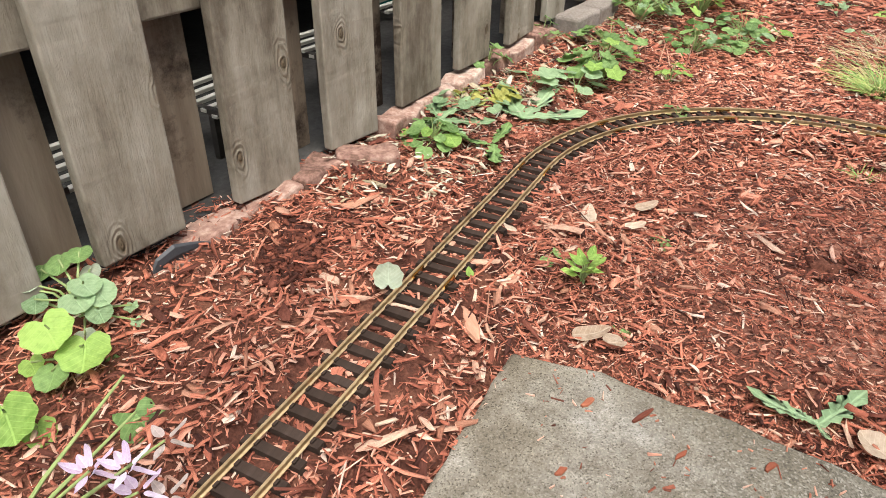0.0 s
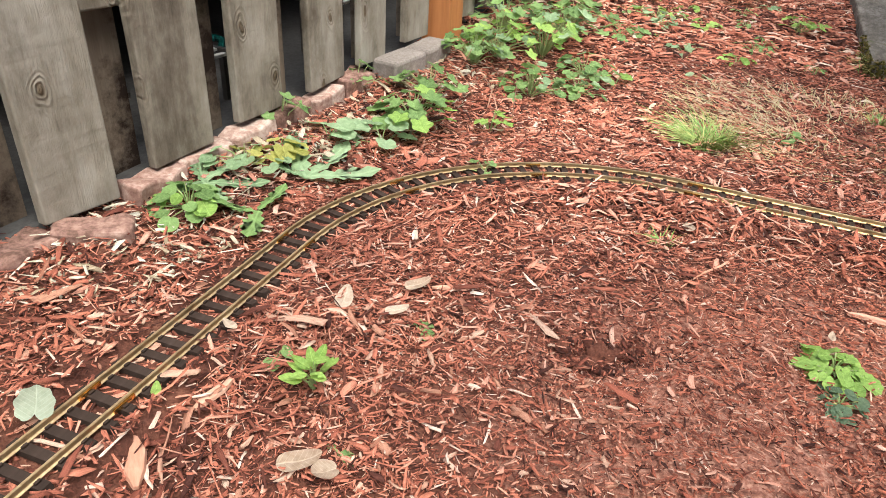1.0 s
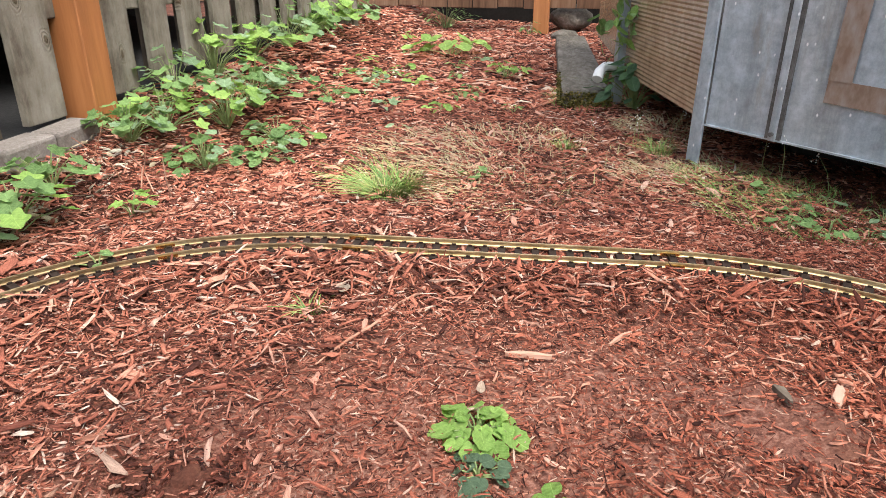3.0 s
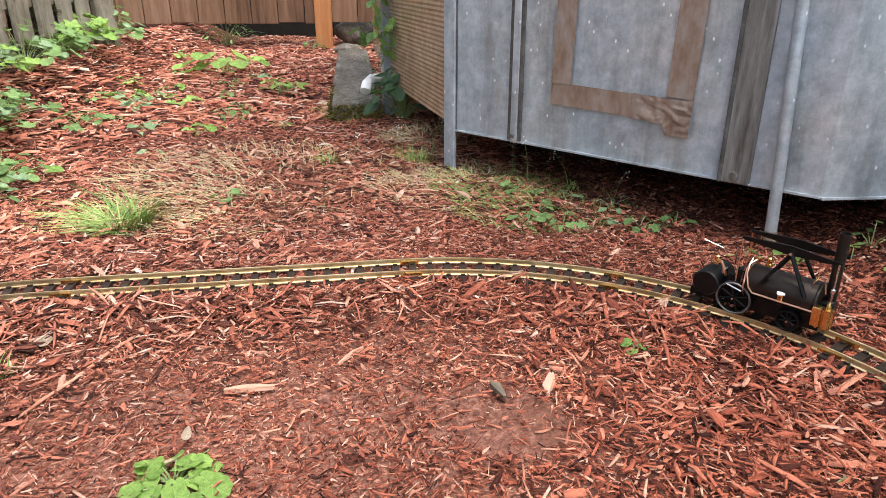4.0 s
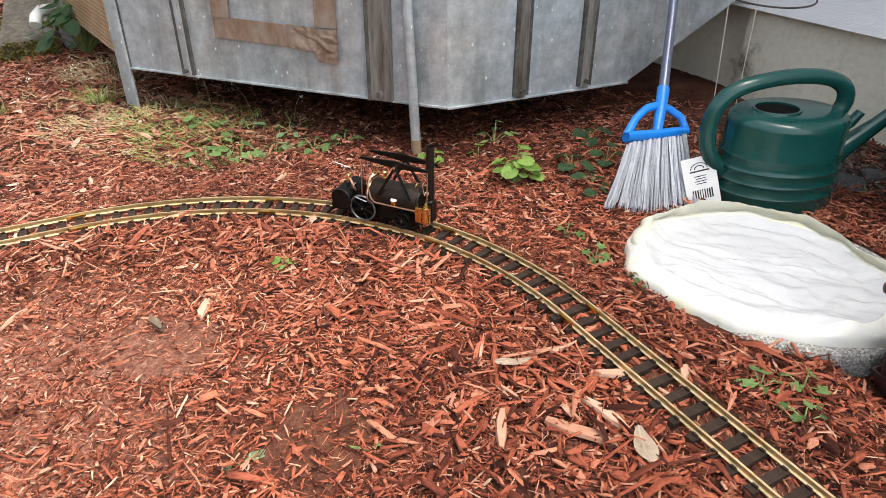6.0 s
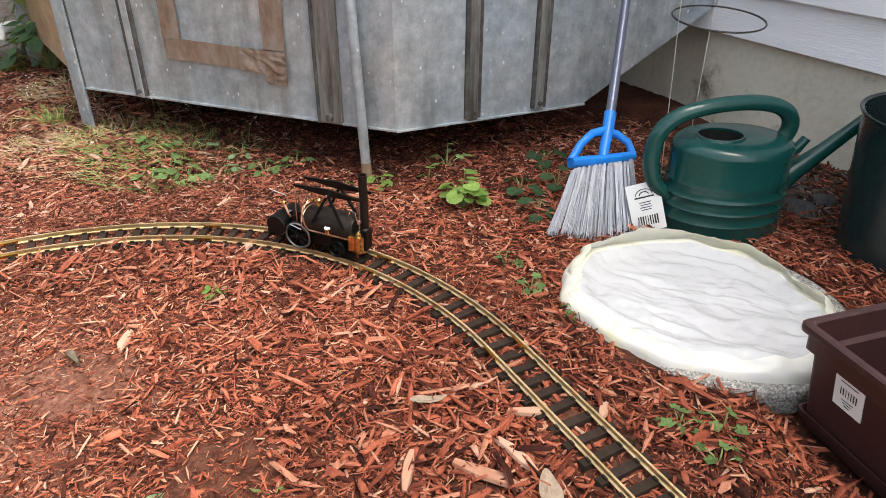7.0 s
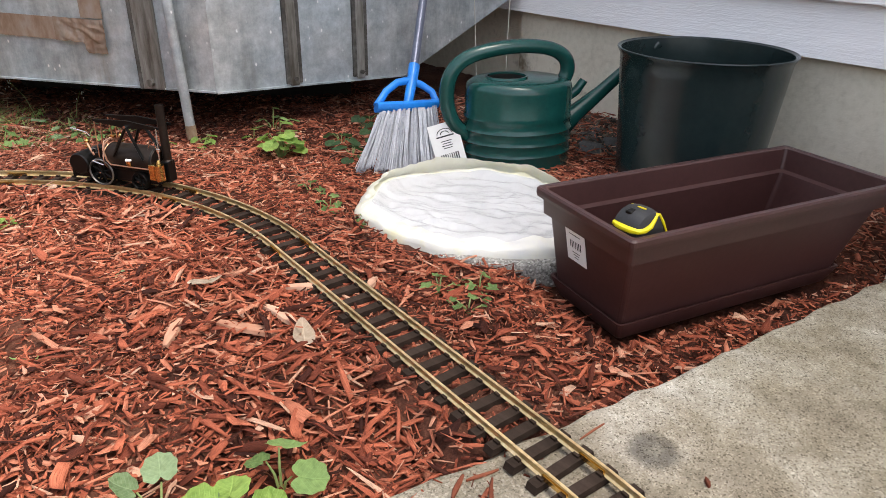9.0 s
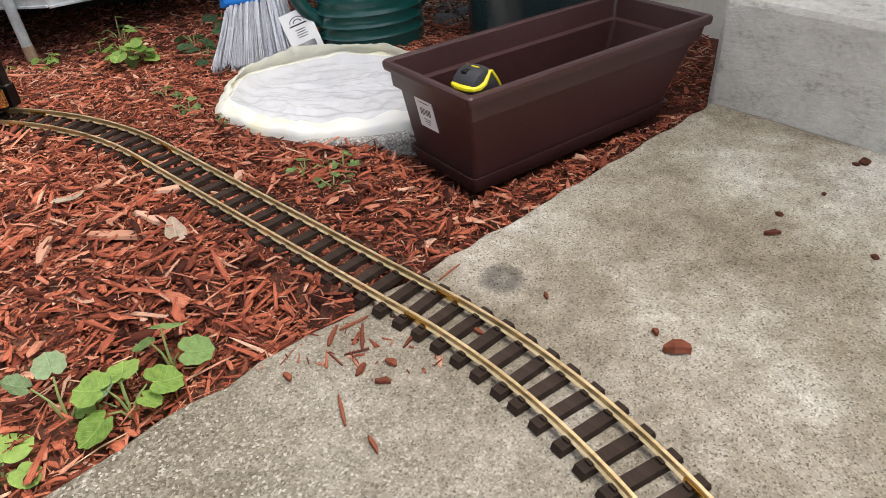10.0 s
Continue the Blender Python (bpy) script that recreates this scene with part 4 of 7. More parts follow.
    # near-black block and floor, added to keep the hut's underside dark
    shade_block = [A + na * 0.30 + da * 0.06, B + na * 0.24 + nb * 0.16, B + db * 0.45 + nb * 0.22, B + db * 0.45 + nb * 0.55, WALL + flat_dir(60) * 1.5, WALL + flat_dir(60) * 3.2, A + flat_dir(63) * 1.75 + Vector((0.3, 0, 0))]
    part("shade_block", Shape().prism([(p.x, p.y) for p in shade_block], -0.03, 0.122), M_SHADE, hut, "added dark block that deepens the shade under the hut")
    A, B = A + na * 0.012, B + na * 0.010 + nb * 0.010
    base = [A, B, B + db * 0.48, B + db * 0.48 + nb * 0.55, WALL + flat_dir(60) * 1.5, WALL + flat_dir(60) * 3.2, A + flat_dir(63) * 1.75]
    part("shade_floor", Shape().prism([(p.x, p.y) for p in base], 0.122, 0.128), M_SHADE, hut)
    # taped window frame; its lower corner hangs loose and creased
    tf = fa @ pose(0, 0, 0, 0, 1.5, 0)
    for size, c in (((0.212, 0.0016, 0.047), (0.371, -0.0035, 0.243)), ((0.047, 0.0014, 0.27), (0.2885, -0.0055, 0.40)), ((0.053, 0.0014, 0.25), (0.5515, -0.0055, 0.395)), ((0.32, 0.0016, 0.05), (0.425, -0.0035, 0.55))):
        part("tape_strip", Shape().box(size, c, tf), M_TAPE, hut, "shiny brown tape strip")
    nx, nz, v = 40, 24, []
    for j in range(nz + 1):
        for i in range(nx + 1):
            x = 0.455 + 0.124 * i / nx
            low = 0.219 - 0.022 * soft(0.524, 0.532, x) + 0.003 * noise.noise(Vector((x * 60, 0, 1)))
            z = low + (0.268 - low) * j / nz
            wx, wz = x + 0.01 * noise.noise(Vector((x * 40, z * 40, 9))), z + 0.01 * noise.noise(Vector((x * 40, z * 40, 5)))
            fold = abs(noise.noise(Vector((wx * 34 + wz * 26, wz * 46, 4)))) + 0.5 * abs(noise.noise(Vector((wx * 70, wz * 90, 14))))
            v.append((x, -0.0066 - 0.0062 * fold * soft(0.455, 0.49, x), z))
    f = [(j * (nx + 1) + i, j * (nx + 1) + i + 1, (j + 1) * (nx + 1) + i + 1, (j + 1) * (nx + 1) + i) for j in range(nz) for i in range(nx)]
    k = len(v)
    v += [(x, y + 0.001, z) for x, y, z in v]
    f += [tuple(k + q for q in reversed(p)) for p in f]
    part("tape_corner", Shape().add(v, f, tf), M_TAPE_LOOSE, hut, "creased loose corner of shiny brown tape", smooth=True)


build_enclosure()


# ---- planter, pots and tools ----
PLANT = frame_at(1.866, -0.240, -0.026, -39.0)


def ring_box(outer, inner):
    """A hollow box lofted through (z, half x, half y, shift y) levels, up the outside and down the inside, with rounded corners."""
    v, n = [], 16
    for z, hx, hy, dy in outer + inner:
        r = 0.006
        for cx, cy, start in ((hx - r, hy - r, 0), (r - hx, hy - r, 90), (r - hx, r - hy, 180), (hx - r, r - hy, 270)):
            v += [(cx + r * math.cos(radians(start + q)), dy + cy + r * math.sin(radians(start + q)), z) for q in (0, 30, 60, 90)]
    rows = len(outer) + len(inner)
    f = [tuple(reversed(range(n))), tuple(range((rows - 1) * n, rows * n))]
    for i in range(rows - 1):
        f += [(i * n + j, i * n + (j + 1) % n, i * n + n + (j + 1) % n, i * n + n + j) for j in range(n)]
    return Shape().add(v, f)


def build_planter():
    p = thing("planter_box", PLANT, "empty dark brown plastic window-box planter on the mulch", "planter")
    outer = [(0.018, 0.200, 0.0700, 0.016), (0.124, 0.2225, 0.0835, 0.002), (0.1255, 0.2305, 0.0900, 0.002), (0.148, 0.2335, 0.0915, 0), (0.150, 0.2395, 0.0975, 0), (0.1545, 0.2405, 0.0985, 0), (0.1605, 0.2405, 0.0985, 0), (0.163, 0.2385, 0.0965, 0)]
    inner = [(0.163, 0.2325, 0.0905, 0), (0.1605, 0.2300, 0.0880, 0), (0.129, 0.2245, 0.0840, 0), (0.126, 0.2165, 0.0770, 0), (0.024, 0.192, 0.063, 0.016)]
    part("box", ring_box(outer, inner), M_PLANTER, p)
    part("saucer", ring_box([(-0.004, 0.196, 0.0665, 0.016), (0.000, 0.1985, 0.069, 0.016), (0.023, 0.2075, 0.078, 0.016), (0.025, 0.2075, 0.078, 0.016)], [(0.025, 0.2050, 0.0755, 0.016), (0.017, 0.2005, 0.0705, 0.016)]), M_PLANTER, p)
    # label on the short side, which faces the track
    m = pose(-0.2185, 0.026, 0.0985, 0, -12.5, 0)
    lab = part("label", Shape().box((0.0012, 0.040, 0.048), (0, 0, 0), m), M_PAPER, p, "white printed sticker")
    bars = Shape()
    rng = random.Random(6)
    for i in range(7):
        bars.box((0.0004, 0.0007 + 0.0007 * rng.random(), 0.011), (-0.0009, -0.011 + i * 0.0036, 0.003), m)
    for i in range(3):
        bars.box((0.0004, 0.016 - 0.004 * i, 0.0008), (-0.0009, 0.0, -0.009 - i * 0.004), m)
    bars.box((0.0004, 0.024, 0.0008), (-0.0009, 0.0, 0.018), m)
    part("print", bars, M_INK, lab)


build_planter()


def build_hand_tool():
    m = PLANT @ pose(-0.194, -0.058, 0.1635, 0, 6, 10) @ Matrix.Diagonal((0.92, 0.92, 0.92, 1))
    t = thing("tape_measure", m, "black and yellow tape measure wedged in the corner of the planter", "tape measure")
    prof = [(-0.034, -0.004), (-0.031, 0.007), (-0.023, 0.0155), (-0.010, 0.0205), (0.003, 0.0205), (0.014, 0.015), (0.024, 0.003), (0.031, -0.012), (0.032, -0.036), (-0.020, -0.036), (-0.029, -0.020)]
    n, v = len(prof), []
    for y, k in ((-0.0205, 0.84), (-0.0185, 0.94), (-0.010, 1.0), (0.0, 1.02), (0.010, 1.0), (0.0185, 0.94), (0.0205, 0.84)):
        v += [(x * k, y, (z + 0.01) * k - 0.01) for x, z in prof]
    f = [tuple(range(n)), tuple(reversed(range(6 * n, 7 * n)))]
    for r in range(6):
        f += [(r * n + i, r * n + n + i, r * n + n + (i + 1) % n, r * n + (i + 1) % n) for i in range(n)]
    part("case", Shape().add(v, f), M_RUBBER, t, smooth=True, bevel=0.002)
    half = [(-0.0345, 0.000, -0.003), (-0.0335, 0.010, -0.003), (-0.029, 0.018, -0.003), (-0.019, 0.0205, -0.002), (-0.010, 0.021, 0.002), (-0.004, 0.0205, 0.010), (0.001, 0.019, 0.0165), (0.006, 0.019, 0.0155), (0.016, 0.020, 0.005), (0.028, 0.020, -0.010)]
    wide = [0.0042, 0.0042, 0.0042, 0.0042, 0.0038, 0.0032, 0.0028, 0.0024, 0.0022, 0.0018]
    path = [(x, -y, z) for x, y, z in reversed(half)] + half[1:]
    part("trim_band", Shape().tube(path, list(reversed(wide)) + wide[1:], 8), M_YELLOW, t, "yellow rubber trim band", smooth=True)
    part("lock_button", Shape().box((0.012, 0.010, 0.006), (-0.016, 0.004, 0.0195), pose(0, 0, 0, 0, -14, 0)), M_BLACK, t, "black lock button", bevel=0.002)
    part("mark", Shape().box((0.003, 0.012, 0.0012), (-0.0095, -0.003, 0.0212)), M_YELLOW, t, "small yellow dash")


build_hand_tool()


def build_broom():
    base = Vector((2.020, 0.333, -0.008))
    axis = Vector((0.62, 0.32, 0.72)).normalized()
    side = flat_dir(-32)
    side = (side - axis * side.dot(axis)).normalized()
    depth = side.cross(axis)
    m = Matrix((side, depth, axis)).transposed().to_4x4()
    m = m @ Matrix.Diagonal((1.05, 1.0, 1.17, 1))
    m.translation = base
    b = thing("broom", m, "broom with grey bristles and a blue plastic head", "broom")
    rng = random.Random(9)
    for k in range(190):
        t = rng.uniform(-1, 1)
        row = rng.uniform(-0.009, 0.009)
        x1, x0 = t * 0.058 + 0.006, t * 0.088 - 0.004
        z1 = 0.140 + 0.020 * t
        z0 = 0.022 * t * (t > 0) + rng.uniform(0, 0.010) + 0.004
        bend = rng.uniform(-0.004, 0.004)
        s = Shape()
        for j in range(3):
            o = rng.uniform(-0.003, 0.003)
            s.tube([(x1 + o, row, z1), ((x0 + x1) / 2 + o + bend, row * 1.5, (z0 + z1) / 2), (x0 + o * 2 + bend, row * 2.2 + rng.uniform(-0.004, 0.004), z0 + rng.uniform(0, 0.006))], [0.0011, 0.0010, 0.0007], 4)
        part("bristle_tuft", s, M_BRISTLE, b)
    # head: base bar, arched loop and socket
    bar = [(-0.060, 0, 0.130), (-0.03, 0, 0.137), (0.0, 0, 0.144), (0.035, 0, 0.154), (0.067, 0, 0.164)]
    part("head", Shape().tube(bar, [0.0085, 0.0095, 0.0095, 0.0095, 0.008], 12, flat=1.5), M_BLUE, b, "blue plastic broom head", smooth=True)
    loop = [(-0.059, 0, 0.133), (-0.040, 0, 0.166), (-0.018, 0, 0.188), (0.008, 0, 0.199), (0.034, 0, 0.196), (0.057, 0, 0.187), (0.067, 0, 0.166)]
    part("loop", Shape().tube(loop, [0.0075, 0.007, 0.007, 0.0075, 0.007, 0.007, 0.0075], 10), M_BLUE, b, smooth=True)
    part("socket", Shape().tube([(0.004, 0, 0.145), (0.014, 0, 0.200), (0.019, 0, 0.232)], [0.009, 0.0105, 0.0115], 14), M_BLUE, b, smooth=True)
    part("pole", Shape().tube([(0.018, 0, 0.225), (0.06, 0.0, 0.53), (0.102, 0.0, 0.83)], 0.0092, 14), M_POLE, b, "blue-grey metal broom handle", smooth=True)


build_broom()


def smooth_path(pts, per=5):
    """A finer path through the given points."""
    p = [Vector(q) for q in pts]
    out = []
    for i in range(len(p) - 1):
        a, b, c, d = p[max(i - 1, 0)], p[i], p[i + 1], p[min(i + 2, len(p) - 1)]
        for k in range(per):
            t = k / per
            out.append(0.5 * (2 * b + (c - a) * t + (2 * a - 5 * b + 4 * c - d) * t * t + (3 * b - a - 3 * c + d) * t ** 3))
    return out + [p[-1]]


def build_can():
    m = frame_at(2.220, 0.179, -0.016, -48) @ Matrix.Diagonal((1.28, 1.24, 1.16, 1))
    c = thing("watering_can", m, "dark green plastic watering can with a looped handle", "watering can")
    prof = [(0.078, 0.0), (0.086, 0.004), (0.090, 0.02), (0.088, 0.040), (0.0907, 0.044), (0.088, 0.049), (0.088, 0.060), (0.0907, 0.064), (0.088, 0.069), (0.088, 0.080), (0.0907, 0.084), (0.088, 0.089), (0.087, 0.10), (0.0885, 0.104), (0.086, 0.11), (0.086, 0.150), (0.0845, 0.158), (0.079, 0.163), (0.074, 0.165)]
    part("body", Shape().lathe(prof, 48, sx=1.0, sy=0.80, cap=(True, False)), M_GREEN, c, smooth=True)
    # flat top round the filler opening, whose sides go down inside
    loops = [(0.074, 0.0592, 0, 0, 0.165), (0.064, 0.051, 0, 0, 0.167), (0.0345, 0.0300, -0.024, -0.004, 0.1685), (0.0335, 0.0290, -0.024, -0.004, 0.1715), (0.0305, 0.0262, -0.024, -0.004, 0.1715), (0.0300, 0.0258, -0.024, -0.004, 0.167)]
    n, v = 48, []
    for rx, ry, cx, cy, z in loops:
        v += [(cx + rx * math.cos(2 * math.pi * i / n), cy + ry * math.sin(2 * math.pi * i / n), z) for i in range(n)]
    f = [(r * n + i, r * n + (i + 1) % n, r * n + n + (i + 1) % n, r * n + n + i) for r in range(len(loops) - 1) for i in range(n)]
    part("top", Shape().add(v, f), M_GREEN, c, "flat green top with a round filler opening", smooth=True)
    # near-black cup paints the shade inside the green can
    part("filler_shade", Shape().lathe([(0.0, -0.03), (0.0299, -0.03), (0.0299, 0.0)], 32, pose(-0.024, -0.004, 0.1685), 1.0, 0.86, cap=(False, False)), M_SHADE, c, "inside of the can, coloured dark as shade")
    arch = smooth_path([(-0.084, 0, 0.070), (-0.108, 0, 0.096), (-0.119, 0, 0.135), (-0.113, 0, 0.176), (-0.088, 0, 0.202), (-0.04, 0, 0.215), (0.01, 0, 0.218), (0.05, 0, 0.212), (0.074, 0, 0.197), (0.081, 0, 0.176), (0.074, 0, 0.155)])
    part("handle", Shape().tube(arch, 0.0118, 14), M_GREEN, c, "looped green plastic handle", smooth=True)
    spout = [(0.066, 0, 0.070), (0.100, 0, 0.096), (0.145, 0, 0.134), (0.195, 0, 0.180), (0.222, 0, 0.205)]
    part("spout", Shape().tube(spout, [0.026, 0.016, 0.0115, 0.0098, 0.0098], 16), M_GREEN, c, smooth=True)
    part("spout_collar", Shape().tube([(0.218, 0, 0.198), (0.236, 0, 0.216)], [0.0125, 0.0135], 16), M_POT, c, "black spout collar", smooth=True)
    part("rest", Shape().tube([(0.078, 0, 0.125), (0.100, 0, 0.138), (0.112, 0, 0.156)], [0.010, 0.008, 0.007], 10), M_GREEN, c, smooth=True)
    # paper tag hanging from the handle foot
    tm = m.inverted() @ frame_at(2.106, 0.268, 0.008, -62) @ pose(0, 0, 0, -16, -15, 6) @ Matrix.Diagonal((1.38, 1, 1.38, 1))
    tag = part("tag", Shape().box((0.044, 0.0009, 0.066), (0, 0, 0.033), tm), M_PAPER, c, "white printed cardboard tag")
    ink = Shape()
    arc = [(0.011 * math.cos(a), -0.0008, 0.050 + 0.008 * math.sin(a)) for a in np.linspace(0, math.pi, 12)]
    ink.tube(arc, 0.0006, 6, m=tm)
    ink.tube([(x * 0.55, y, 0.050 + (z - 0.050) * 0.55) for x, y, z in arc], 0.0007, 6, m=tm)
    ink.box((0.026, 0.0004, 0.002), (0, -0.0008, 0.047), tm)
    rng = random.Random(12)
    for i in range(9):
        ink.box((0.001 + 0.0013 * rng.random(), 0.0004, 0.013), (-0.0125 + i * 0.0031, -0.0008, 0.015), tm)
    for i in range(4):
        ink.box((0.016 - 0.003 * (i % 2), 0.0004, 0.0011), (0, -0.0008, 0.040 - i * 0.0034), tm)
    part("print", ink, M_INK, tag)


build_can()


def build_pot():
    p = thing("plant_pot", pose(2.296, -0.154, -0.014) @ Matrix.Diagonal((1, 1, 0.965, 1)), "large empty black plastic plant pot by the wall", "plant pot")
    prof = [(0.131, 0.0), (0.135, 0.012), (0.136, 0.02), (0.134, 0.024), (0.152, 0.235), (0.154, 0.260), (0.157, 0.264), (0.1585, 0.270), (0.157, 0.272), (0.153, 0.270), (0.150, 0.235), (0.131, 0.02), (0.0, 0.018)]
    part("body", Shape().lathe(prof, 56, cap=(True, False)), M_POT, p, smooth=True)
    part("rim", Shape().torus(0.1585, 0.0021, 56, 8, pose(0, 0, 0.271)), M_POT, p, smooth=True)


build_pot()


M_BAGRIM = surface("yellowed_plastic_film", [(0.3, (0.84, 0.83, 0.73)), (0.55, (0.90, 0.89, 0.77)), (0.75, (0.90, 0.87, 0.62))], 0.35, big=7, fine=60, relief=0.2, dist=0.003)


def see_through(m, share):
    """Lets light from behind glow through thin film."""
    nodes, links = m.node_tree.nodes, m.node_tree.links
    tr, ms = nodes.new("ShaderNodeBsdfTranslucent"), nodes.new("ShaderNodeMixShader")
    links.new(nodes["Principled BSDF"].inputs["Base Color"].links[0].from_socket, tr.inputs[0])
    ms.inputs[0].default_value = share
    links.new(nodes["Principled BSDF"].outputs[0], ms.inputs[1])
    links.new(tr.outputs[0], ms.inputs[2])
    links.new(ms.outputs[0], nodes["Material Output"].inputs[0])


M_BAGFOLD = surface("cream_plastic_fold", [(0.36, (0.66, 0.66, 0.65)), (0.5, (0.70, 0.69, 0.62)), (0.62, (0.72, 0.69, 0.48))], 0.3, big=7, fine=40, relief=0.4, dist=0.003)
see_through(M_BAGRIM, 0.35)


def build_paver_and_bag():
    rng = np.random.default_rng(4)
    n = 64
    out = [(0.190 * math.cos(a) * (1 + 0.01 * math.sin(5 * a)), 0.190 * math.sin(a)) for a in np.linspace(0, 2 * math.pi, n, endpoint=False)]
    ob = part("round_paver", Shape().prism(out, -0.045, 0.0), M_AGG, bevel=0.008, m=pose(1.917, 0.095, 0.014, 1, -1, 0))
    tagged(ob, "round grey pebbled concrete paver on the mulch", "paver")
    # a limp white bag: crumpled floor, a swollen fold round it that slopes to the ground, and a loose rim that stands up at the back
    folds = [(rng.uniform(0, 3.14), k, rng.uniform(0, 6), 0.021 / k ** 0.9) for k in (9, 11, 15, 19, 24, 31, 40, 52)]

    def crumple(x, y):
        """Flat facets between sharp creases."""
        wx, wy = x + 0.020 * noise.noise(Vector((x * 9, y * 9, 3))), y + 0.020 * noise.noise(Vector((x * 9, y * 9, 7)))
        z = 0.0
        for g, k, ph, amp in folds:
            q = (wx * math.cos(g) + wy * math.sin(g)) * k + ph + 0.9 * noise.noise(Vector((x * 14, y * 14, k)))
            z += amp * abs((q % 1.0) - 0.5) * (0.5 + noise.noise(Vector((x * 8, y * 8, 20 + k))))
        return z

    def outline(a):
        return 1 + 0.05 * math.sin(2 * a + 0.6) + 0.035 * math.sin(3 * a + 2.0) + 0.02 * math.sin(7 * a) + 0.01 * math.sin(13 * a + 1)

    rings, seg, v, f = 80, 240, [], []
    for i in range(rings + 1):
        r = i / rings
        for k in range(seg):
            a = 2 * math.pi * k / seg
            front = 0.5 - 0.5 * math.cos(a + 0.2)
            rad = 0.206 * outline(a) * r
            x, y = rad * math.cos(a), rad * math.sin(a)
            wob = noise.noise(Vector((math.cos(a) * 1.6, math.sin(a) * 1.6, 5)))
            wob2 = noise.noise(Vector((math.cos(a) * 4.5, math.sin(a) * 4.5, 11)))
            ridge = 0.86 - 0.08 * front + 0.06 * wob + 0.035 * wob2
            height = 0.013 + 0.004 * front + 0.008 * wob + 0.006 * wob2
            if r < ridge:
                z = 0.006 + (height - 0.006) * soft(ridge - 0.13, ridge, r)
            else:
                t = (r - ridge) / (1 - ridge)
                z = height * (1 - t ** 2.2) + 0.001 - 0.022 * soft(0.85, 1.0, t)
            inner = 1 - soft(0.95, 1.0, r)
            radial = 0.005 * noise.noise(Vector((a * 8, r * 2, 3))) * r ** 4
            v.append((x, y, z + (4.0 * crumple(x, y) * (1 - 0.2 * soft(0.5, 0.95, r)) + 0.7 * radial) * inner))
    for i in range(rings):
        for k in range(seg):
            f.append((i * seg + k, i * seg + seg + k, i * seg + seg + (k + 1) % seg, i * seg + (k + 1) % seg))
    inner_edge, cut = int(rings * 0.84) * seg, int(rings * 0.93) * seg
    bag = thing("plastic_bag", pose(1.9065, 0.134, 0.011, 0, 0, 16) @ Matrix.Diagonal((0.86, 1.04, 1, 1)), "crumpled white plastic bag lying over a paver", "plastic bag")
    film = part("film", Shape().add(v[:inner_edge + seg], f[:inner_edge]), M_BAG, bag)
    film.data.polygons.foreach_set("use_smooth", [True] * len(film.data.polygons))
    border = part("border", Shape().add(v[inner_edge:cut + seg], [tuple(q - inner_edge for q in p) for p in f[inner_edge:cut]]), M_BAGFOLD, bag, "cream-coloured swollen fold round the bag")
    border.data.polygons.foreach_set("use_smooth", [True] * len(border.data.polygons))
    skirt = part("skirt", Shape().add(v[cut:], [tuple(q - cut for q in p) for p in f[cut:]]), M_BAGFOLD, bag, "outer fold of the bag sloping to the ground")
    skirt.data.polygons.foreach_set("use_smooth", [True] * len(skirt.data.polygons))
    v, f, n, rows = [], [], 200, 9
    for k in range(n + 1):
        a = -1.95 + 4.45 * k / n
        ends = soft(0, 0.12, k / n) * soft(1.0, 0.88, k / n)
        # straight runs between creased corners
        q = k / n * 9
        corner = [0.024, 0.030, 0.022, 0.032, 0.027, 0.036, 0.028, 0.022, 0.015, 0.010]
        j0 = min(int(q), 8)
        h = (corner[j0] * (1 - q + j0) + corner[j0 + 1] * (q - j0)) * ends + 0.006
        for j in range(rows):
            t = j / (rows - 1)
            r = 0.190 * outline(a) + 0.008 * math.sin(2.4 * t) - 0.020 * t * t + 0.008 * noise.noise(Vector((a * 6, t * 2.0, 2))) + 0.002 * noise.noise(Vector((a * 25, t * 4, 8)))
            v.append((r * math.cos(a), r * math.sin(a), 0.004 + h * t + 0.0025 * noise.noise(Vector((a * 11, t, 7)))))
    for k in range(n):
        f += [(k * rows + j, k * rows + rows + j, k * rows + rows + j + 1, k * rows + j + 1) for j in range(rows - 1)]
    rim = part("rim", Shape().add(v, f), M_BAGRIM, bag, "translucent cream-coloured bag rim")
    rim.data.polygons.foreach_set("use_smooth", [True] * len(rim.data.polygons))


build_paver_and_bag()


def build_cage():
    c = thing("tomato_cage", (2.475, 0.30, 0.0), "dark wire tomato cage standing against the house", "tomato cage")
    part("ring", Shape().torus(0.092, 0.0019, 40, 6, pose(0, 0, 0.325, 4, -4, 0)), M_WIRE, c, smooth=True)
    part("ring", Shape().torus(0.105, 0.0019, 40, 6, pose(0, 0, 0.62)), M_WIRE, c, smooth=True)
    for a in (20, 140):
        d = flat_dir(a)
        part("stake", Shape().tube([d * 0.07 + Vector((0, 0, -0.02)), d * 0.092 + Vector((0, 0, 0.305)), d * 0.112 + Vector((0, 0, 0.70))], 0.0010, 6), M_STRING, c, "pale galvanized wire stake", smooth=True)


build_cage()


M_TYRE = surface("worn_dark_steel", [(0.3, (0.10, 0.10, 0.10)), (0.7, (0.32, 0.32, 0.31))], 0.4, 0.8, relief=0.05)


